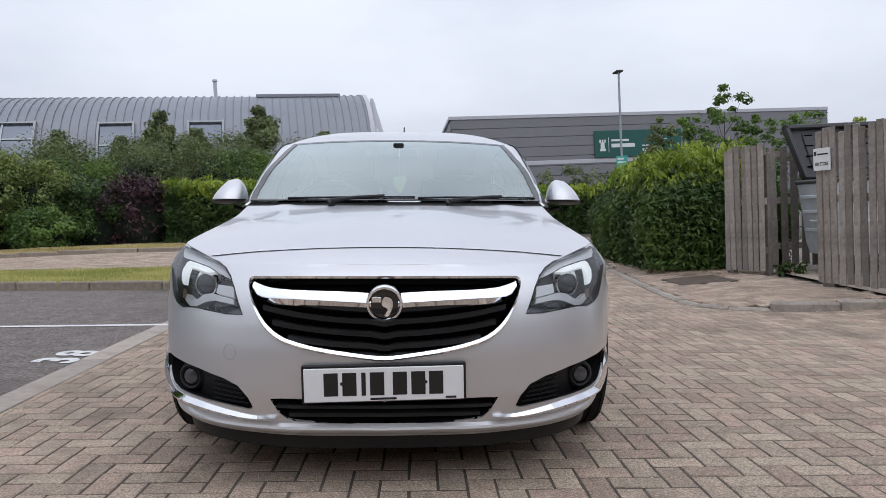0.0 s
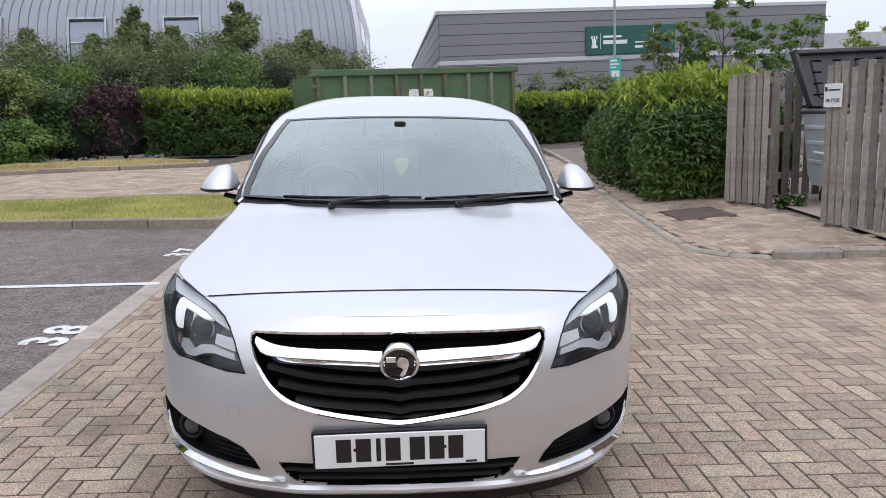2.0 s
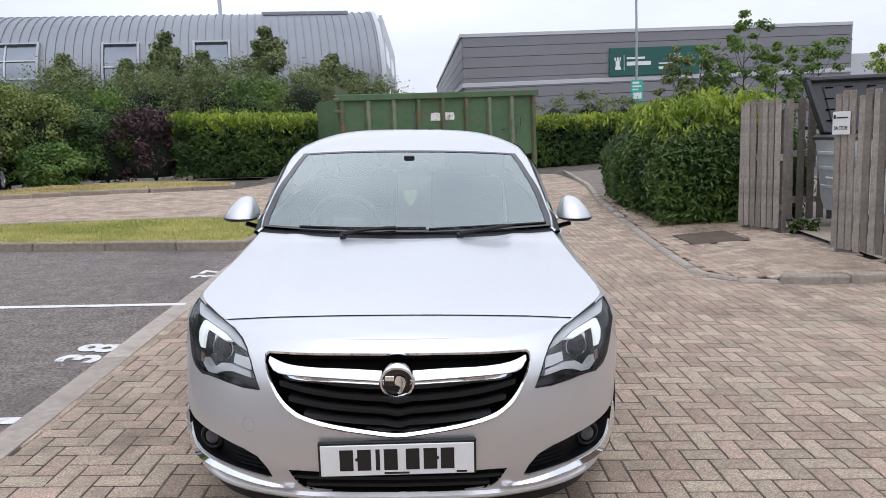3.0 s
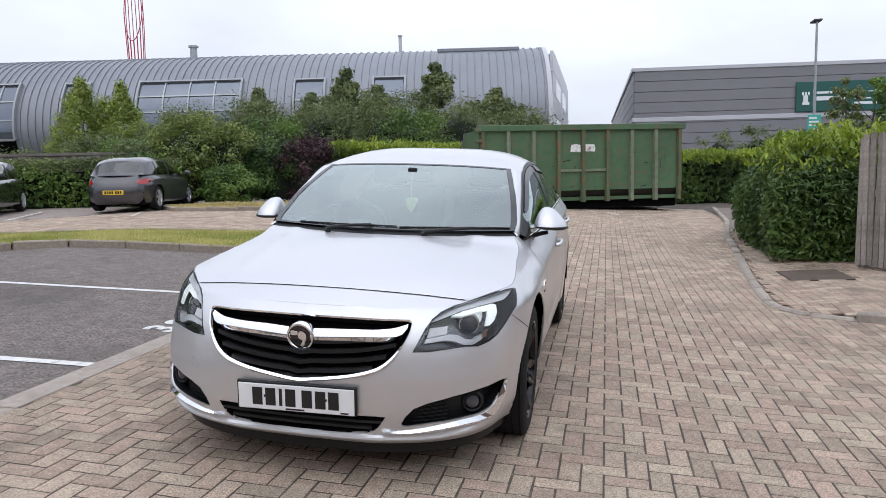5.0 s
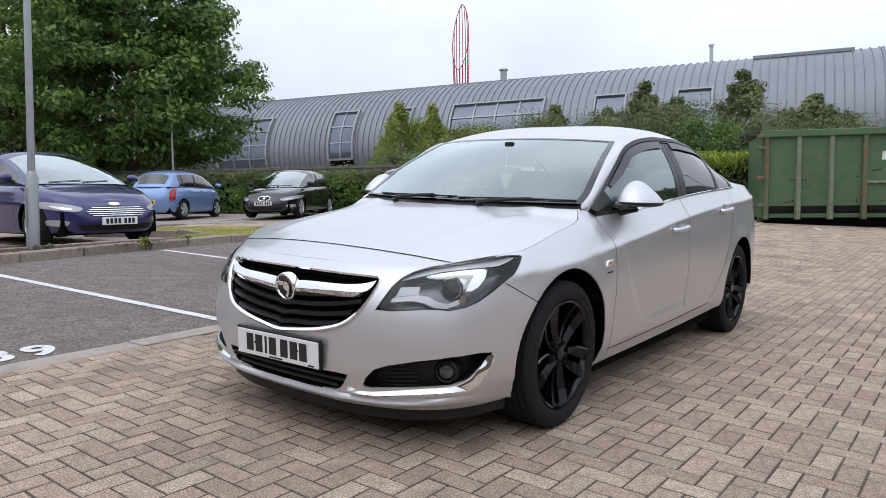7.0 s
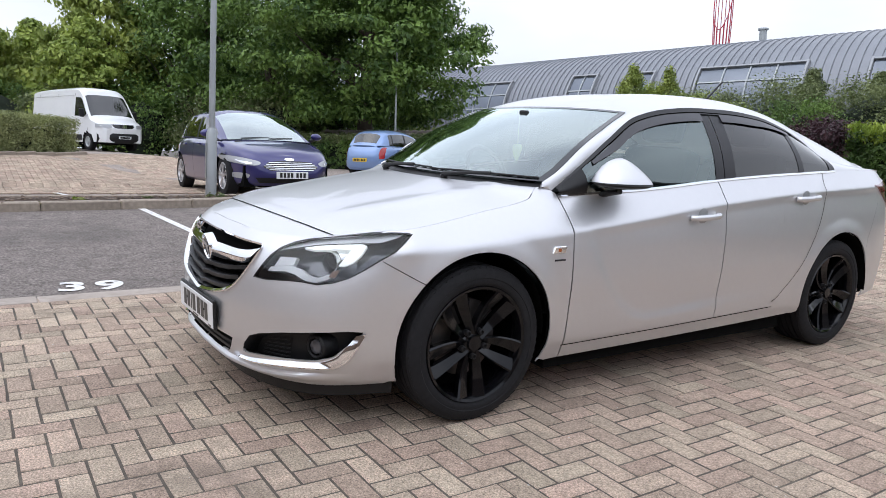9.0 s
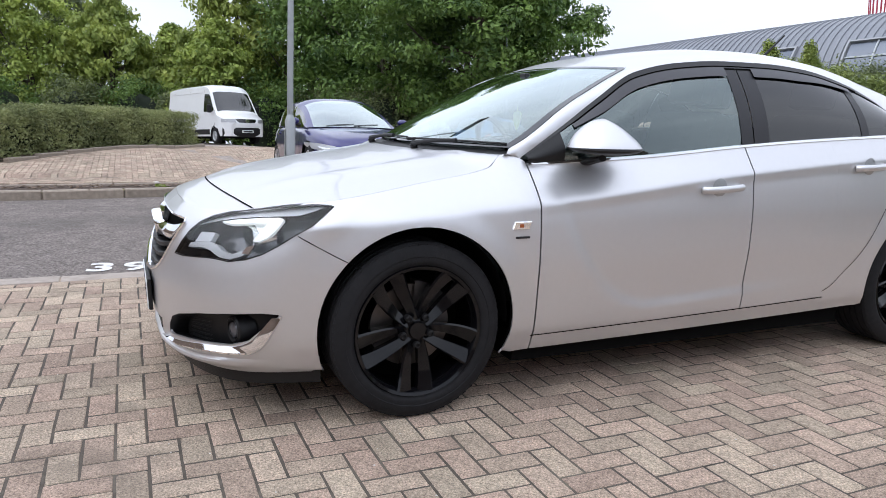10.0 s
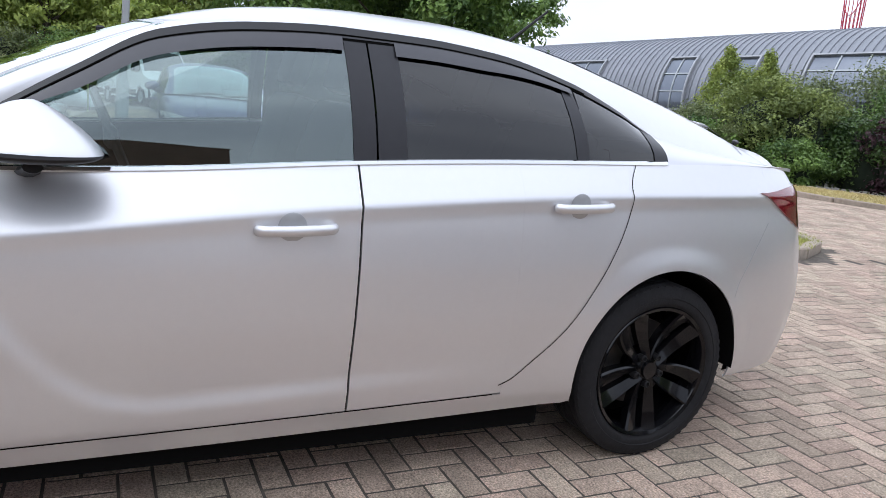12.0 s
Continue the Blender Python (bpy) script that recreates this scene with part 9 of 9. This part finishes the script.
        hexa = [(-0.50 * hw, zn - 0.11), (-0.40 * hw, zn - 0.03), (-0.2 * hw, zn - 0.012), (0.2 * hw, zn - 0.012), (0.40 * hw, zn - 0.03), (0.50 * hw, zn - 0.11), (0.38 * hw, zn - 0.165), (-0.38 * hw, zn - 0.165)]
        grille = stuck("grille", hexa, True, BLACK_GLOSS, 0.006, "hexagonal grille with bright slats", None, 1)
        for k in range(5):
            z = zn - 0.04 - 0.028 * k
            half_w = hw * (0.40, 0.45, 0.49, 0.46, 0.41)[k]
            bm = bmesh.new()
            tube(bm, [(face_x(yy, True, z) + 0.008, yy, z) for yy in frange(-half_w, half_w, 0.06)], 0.0065, 6)
            part("grille_slat", bm, CHROME, grille)
        stuck("emblem", [(0.085 * math.cos(a), zn + 0.015 + 0.024 * math.sin(a)) for a in np.linspace(0, 2 * math.pi, 11)[:-1]], True, CHROME, 0.008, "small oval emblem")
    bumper = [(-0.90, 0.325), (0.90, 0.325), (0.92, 0.24), (0.6, 0.17), (-0.6, 0.17), (-0.92, 0.24)]
    stuck("rear_bumper", [(a * hw, b * H) for a, b in bumper], False, paint, 0.03, "", None, 1)
    stuck("lower_intake", [(-0.62 * hw, 0.32), (0.62 * hw, 0.32), (0.55 * hw, 0.235), (-0.55 * hw, 0.235)], True, BLACK_PLASTIC, 0.005, "", None, 1)
    for sy in (-1, 1):
        stuck("fog_lamp", [(sy * 0.70 * hw, 0.37), (sy * 0.86 * hw, 0.39), (sy * 0.87 * hw, 0.32), (sy * 0.73 * hw, 0.30)], True, GREY_LAMP, 0.006)
    for front, sheet_m in ((True, PLATE_WHITE), (False, PLATE_YELLOW)):
        zp = 0.365 if front and kind != "oval" else (0.42 if front else 0.50)
        xx = face_x(0.0, front, zp) + (0.03 if front else -0.03)
        pl = put("number_plate", None, root, Matrix.Translation((xx, 0, zp)) @ Matrix.Rotation(radians(90 if front else -90), 4, "Z"))
        bm = bmesh.new()
        box(bm, -0.26, 0.26, -0.012, 0.03, -0.055, 0.055, 0.003)
        part("plate_sheet", bm, sheet_m, pl)
        for k in range(7):
            bm = bmesh.new()
            cx = -0.195 + 0.06 * k + (0.03 if k > 3 else 0)
            box(bm, cx - 0.02, cx + 0.02, -0.0145, -0.0125, -0.037, 0.037)
            part("character_bar", bm, PLATE_BLACK, pl)
    bm = bmesh.new()
    box(bm, -0.45 * L, 0.3 * L, -hw * 0.74, hw * 0.74, 0.45, 0.6 * H, 0.06)
    part("cabin_floor", bm, CABIN, root)
    for sx in (0.06 * L, -0.16 * L):
        for yy in (-0.36, 0.36):
            bm = bmesh.new()
            box(bm, sx - 0.14, sx, yy - 0.24, yy + 0.24, 0.5, 0.72 * H, 0.05)
            box(bm, sx - 0.13, sx - 0.04, yy - 0.12, yy + 0.12, 0.72 * H, 0.83 * H, 0.04)
            part("car_seat", bm, SEAT, root)
    for ya, yb in ((-0.62, 0.02), (0.0, 0.6)):
        bm = bmesh.new()
        tube(bm, [roof_at(u3 - 0.006 - 0.003 * k, (ya + (yb - ya) * k / 4)) + Vector((0, 0, 0.010)) for k in range(5)], 0.006, 5)
        part("wiper", bm, BLACK_PLASTIC, root)
    return root


FAR_CAR_GLASS = glass("car_window_glass", (0.06, 0.07, 0.075), 1.5, 0.0, 0.03)
FAR_SCREEN = glass("car_windscreen_glass", (0.30, 0.35, 0.35), 2.6, 0.0, 0.16, (0.9, 0.98, 0.98))
RIM_SILVER = mat("rim_silver", (0.55, 0.55, 0.57), 0.3, 0.7, 0.05, 30)
LAMP_RED = mat("far_tail_lamp_red", (0.35, 0.012, 0.015), 0.15, 0, 0.15, 25, coat=1.0)
BLUE = mat("dark_blue_metallic", (0.022, 0.02, 0.125), 0.32, 0.35, 0.05, 60, coat=1.0)
PALE_BLUE = mat("pale_blue_metallic", (0.19, 0.29, 0.52), 0.35, 0.4, 0.04, 60, coat=1.0)
BLACK_PAINT = mat("black_paint", (0.008, 0.011, 0.010), 0.25, 0.2, 0.05, 60, coat=1.0)
CHARCOAL = mat("charcoal_metallic", (0.06, 0.058, 0.065), 0.3, 0.5, 0.05, 60, coat=1.0)
VAN_WHITE = mat("van_white", (0.78, 0.79, 0.80), 0.3, 0, 0.03, 10, coat=0.6)
parked_car(-9.72, 3.45, 0, 4.36, 1.82, 1.48, BLUE, "dark blue hatchback parked nose to the soil strip", "wide", 0.32)
parked_car(-14.9, 13.0, -62, 4.3, 1.77, 1.45, BLACK_PAINT, "black hatchback parked facing the road", "oval", 0.31)
parked_car(-11.5, 15.4, 105, 4.33, 1.79, 1.45, CHARCOAL, "charcoal grey hatchback parked tail to the road", "wide", 0.32)
parked_car(-17.7, 10.9, 118, 3.5, 1.6, 1.48, PALE_BLUE, "small pale blue hatchback parked tail to the road", "tall", 0.28, 1.0)


def white_van(x, y, heading):
    """A long panel van with a short sloping bonnet and a dark bumper."""
    root = thing("van", "white high-roofed panel van parked on the road", "van", stand(x, y, heading))
    crest = smooth_keys([(-3.0, 2.30), (-2.94, 2.46), (-2.8, 2.53), (-1.0, 2.58), (0.7, 2.58), (1.1, 2.545), (1.3, 2.45), (1.48, 2.27), (2.12, 1.40), (2.2, 1.33), (2.4, 1.26), (2.75, 1.12), (2.88, 1.02), (2.96, 0.9)])
    half = smooth_keys([(-3.0, 0.94), (-2.9, 0.99), (1.2, 1.0), (2.2, 0.985), (2.6, 0.93), (2.85, 0.83), (2.96, 0.70)])
    lean = smooth_keys([(0.3, 0.97), (0.6, 1.0), (1.1, 1.0), (1.4, 0.985), (2.2, 0.90), (2.6, 0.86)])

    def over(x, b):
        z = crest(x) - 0.10 * abs(b) ** 6 - 0.02 * b * b
        return Vector((x + 0.05 * (1 - b * b) * ease(1.0, 2.9, x), b * half(x) * lean(z), z))
    xs = frange(-3.0, 2.96, 0.03)
    bs = frange(-1, 1, 0.05)
    bm = bmesh.new()
    screen = bmesh.new()
    g = [[over(a, b) for b in bs] for a in xs]

    def fill(target, keep, push):
        vs = [[target.verts.new(p + Vector((0.75, 0, 0.65)) * push) for p in r] for r in g]
        for i in range(len(xs) - 1):
            for k in range(len(bs) - 1):
                if keep((xs[i] + xs[i + 1]) / 2, (bs[k] + bs[k + 1]) / 2):
                    target.faces.new((vs[i][k], vs[i][k + 1], vs[i + 1][k + 1], vs[i + 1][k]))
        return vs
    glassy = lambda a, b: 1.5 < a < 2.1 and abs(b) < 0.9
    vs = fill(bm, lambda a, b: not glassy(a, b), 0.0)
    fill(screen, glassy, 0.0)
    for k, sy in ((0, -1), (len(bs) - 1, 1)):
        prev = [r[k] for r in vs]
        for f in frange(0, 1, 0.1)[1:]:
            row = []
            for a, v in zip(xs, vs):
                zt = v[k].co.z
                z = zt + (0.32 - zt) * f
                row.append(bm.verts.new((v[k].co.x, sy * half(a) * lean(z), z)))
            for i in range(len(xs) - 1):
                c = (prev[i].co + row[i + 1].co) / 2
                if any(math.hypot(c.x - wx, c.z - 0.34) < 0.40 for wx in (1.95, -1.65)):
                    continue
                bm.faces.new((prev[i], prev[i + 1], row[i + 1], row[i]))
            prev = row
    for i in (0, len(xs) - 1):
        ring = [v.co.copy() for v in vs[i]]
        face = [bm.verts.new(p) for p in ring] + [bm.verts.new((ring[-1].x, ring[-1].y, 0.32)), bm.verts.new((ring[0].x, ring[0].y, 0.32))]
        bm.faces.new(face)
    for b2 in (bm, screen):
        bmesh.ops.delete(b2, geom=[v for v in b2.verts if not v.link_faces], context="VERTS")
        bmesh.ops.recalc_face_normals(b2, faces=b2.faces[:])
    part("body", bm, VAN_WHITE, root, "", True, 40)
    part("windscreen", screen, FAR_CAR_GLASS, root, "dark windscreen", True, 40)
    bm = bmesh.new()
    box(bm, -2.9, 2.2, -0.8, 0.8, 0.25, 1.1)
    box(bm, 0.6, 0.7, -0.8, 0.8, 0.3, 2.4)
    part("inner_shell", bm, DARK, root)

    def plate_on(nm, outline, m, sy, push, lab=""):
        bm = bmesh.new()
        a = [bm.verts.new((px, sy * (half(px) * lean(pz) + push), pz)) for px, pz in outline]
        b = [bm.verts.new((px, sy * (half(px) * lean(pz) - 0.02), pz)) for px, pz in outline]
        bm.faces.new(a)
        for i in range(len(a)):
            bm.faces.new((a[i], a[(i + 1) % len(a)], b[(i + 1) % len(a)], b[i]))
        bmesh.ops.recalc_face_normals(bm, faces=bm.faces[:])
        part(nm, bm, m, root, lab)
    for sy in (-1, 1):
        plate_on("door_window", [(0.95, 1.38), (1.75, 1.36), (1.9, 1.45), (1.5, 2.02), (1.35, 2.12), (0.95, 2.14)], BLACK_GLOSS, sy, 0.012, "dark door glass")
        plate_on("side_moulding", [(-1.2, 0.40), (1.5, 0.40), (1.5, 0.62), (-1.2, 0.62)], BLACK_PLASTIC, sy, 0.02)
        plate_on("side_moulding", [(-2.9, 0.40), (-2.1, 0.40), (-2.1, 0.62), (-2.9, 0.62)], BLACK_PLASTIC, sy, 0.02)
        for x0 in (0.86, -0.6, -2.3):
            plate_on("door_seam", [(x0, 0.6), (x0 + 0.02, 0.6), (x0 + 0.02, 2.3), (x0, 2.3)], GREY_TRIM, sy, 0.004)
        plate_on("door_seam", [(1.98, 0.72), (2.0, 0.72), (1.98, 1.42), (1.96, 1.42)], GREY_TRIM, sy, 0.004)
        plate_on("swage_line", [(-2.85, 1.24), (0.8, 1.24), (0.8, 1.28), (-2.85, 1.28)], VAN_WHITE, sy, 0.02)
        plate_on("swage_line", [(-2.85, 2.22), (0.8, 2.22), (0.8, 2.26), (-2.85, 2.26)], VAN_WHITE, sy, 0.02)
        bm = bmesh.new()
        box(bm, 1.72, 1.86, 1.02 if sy > 0 else -1.22, 1.22 if sy > 0 else -1.02, 1.32, 1.66, 0.04)
        part("door_mirror", bm, BLACK_PLASTIC, root)
        bm = bmesh.new()
        lo, hi = [], []
        for px, py in ((2.52, 0.965), (2.68, 0.92), (2.82, 0.84), (2.93, 0.70), (2.985, 0.52)):
            lo.append(bm.verts.new((px + 0.03, sy * py, 0.90)))
            hi.append(bm.verts.new((px + 0.0, sy * py * 0.99, 1.04 + 0.03 * (2.98 - px))))
        for i in range(4):
            bm.faces.new((lo[i], lo[i + 1], hi[i + 1], hi[i]))
        bmesh.ops.recalc_face_normals(bm, faces=bm.faces[:])
        part("headlamp", bm, GREY_LAMP, root, "clear headlamp")
        for wx in (1.95, -1.65):
            w = put("wheel", None, root, Matrix.Translation((wx, sy * 0.99, 0.34)) @ Matrix.Diagonal((1, sy, 1, 1)))
            bm = bmesh.new()
            lathe(bm, [(-0.22, 0.2), (-0.22, 0.32), (-0.2, 0.34), (-0.03, 0.34), (0.0, 0.31), (-0.01, 0.21)], 32, "Y")
            part("tyre", bm, RUBBER, w)
            bm = bmesh.new()
            lathe(bm, [(-0.01, 0.215), (-0.004, 0.2), (-0.04, 0.17), (-0.03, 0.08), (0.0, 0.06), (0.0, 0.0)], 28, "Y")
            part("rim", bm, GALV, w, "grey steel rim")
            bm = bmesh.new()
            lathe(bm, [(0.0, 0.40), (-0.3, 0.40), (-0.3, 0.0)], 24, "Y", a0=-1.7, a1=1.7)
            part("wheel_well", bm, DARK, w)
    for nm, rows, m, lab in (("bumper", [(0.28, 2.93, 0.93), (0.45, 3.02, 0.95), (0.62, 3.02, 0.95), (0.70, 2.98, 0.93)], BLACK_PLASTIC, "dark plastic bumper"), ("bumper_top", [(0.68, 2.985, 0.93), (0.78, 3.01, 0.94), (0.9, 2.99, 0.90)], VAN_WHITE, ""), ("grille", [(0.89, 3.0, 0.52), (0.97, 2.99, 0.52), (1.05, 2.95, 0.5)], BLACK_GLOSS, "black grille")):
        bm = bmesh.new()
        gg = []
        for z, x1, w in rows:
            gg.append([bm.verts.new((x1 + 0.02 - (0.42 if w > 0.6 else 0.12) * abs(b) ** 4, b * w, z)) for b in frange(-1, 1, 0.08)])
        for a, b in zip(gg, gg[1:]):
            for i in range(len(a) - 1):
                bm.faces.new((a[i], a[i + 1], b[i + 1], b[i]))
        bmesh.ops.recalc_face_normals(bm, faces=bm.faces[:])
        part(nm, bm, m, root, lab)
    for nm, x0, x1, w, z0, z1, m in (("emblem", 3.0, 3.045, 0.085, 0.90, 1.05, CHROME), ("number_plate", 3.04, 3.065, 0.26, 0.47, 0.58, PLATE_WHITE), ("character_bar", 3.066, 3.069, 0.21, 0.49, 0.56, PLATE_BLACK)):
        bm = bmesh.new()
        box(bm, x0, x1, -w, w, z0, z1, 0.004 if nm != "character_bar" else 0)
        part(nm, bm, m, root)


white_van(-31.0, 3.6, 19)
# weeds and litter along the soil strip
for i, (x, y, s) in enumerate(((-6.75, 2.0, 0.16), (-6.7, 3.3, 0.14), (-6.9, 4.1, 0.12), (-6.5, 0.3, 0.1), (-6.6, 1.1, 0.1))):
    bush(x, y, s, s * 1.1, WILLOW if i % 2 else SHRUB, "small weed on the soil strip", 180 + i, 0.06, 12, 14, "weed")


paving()
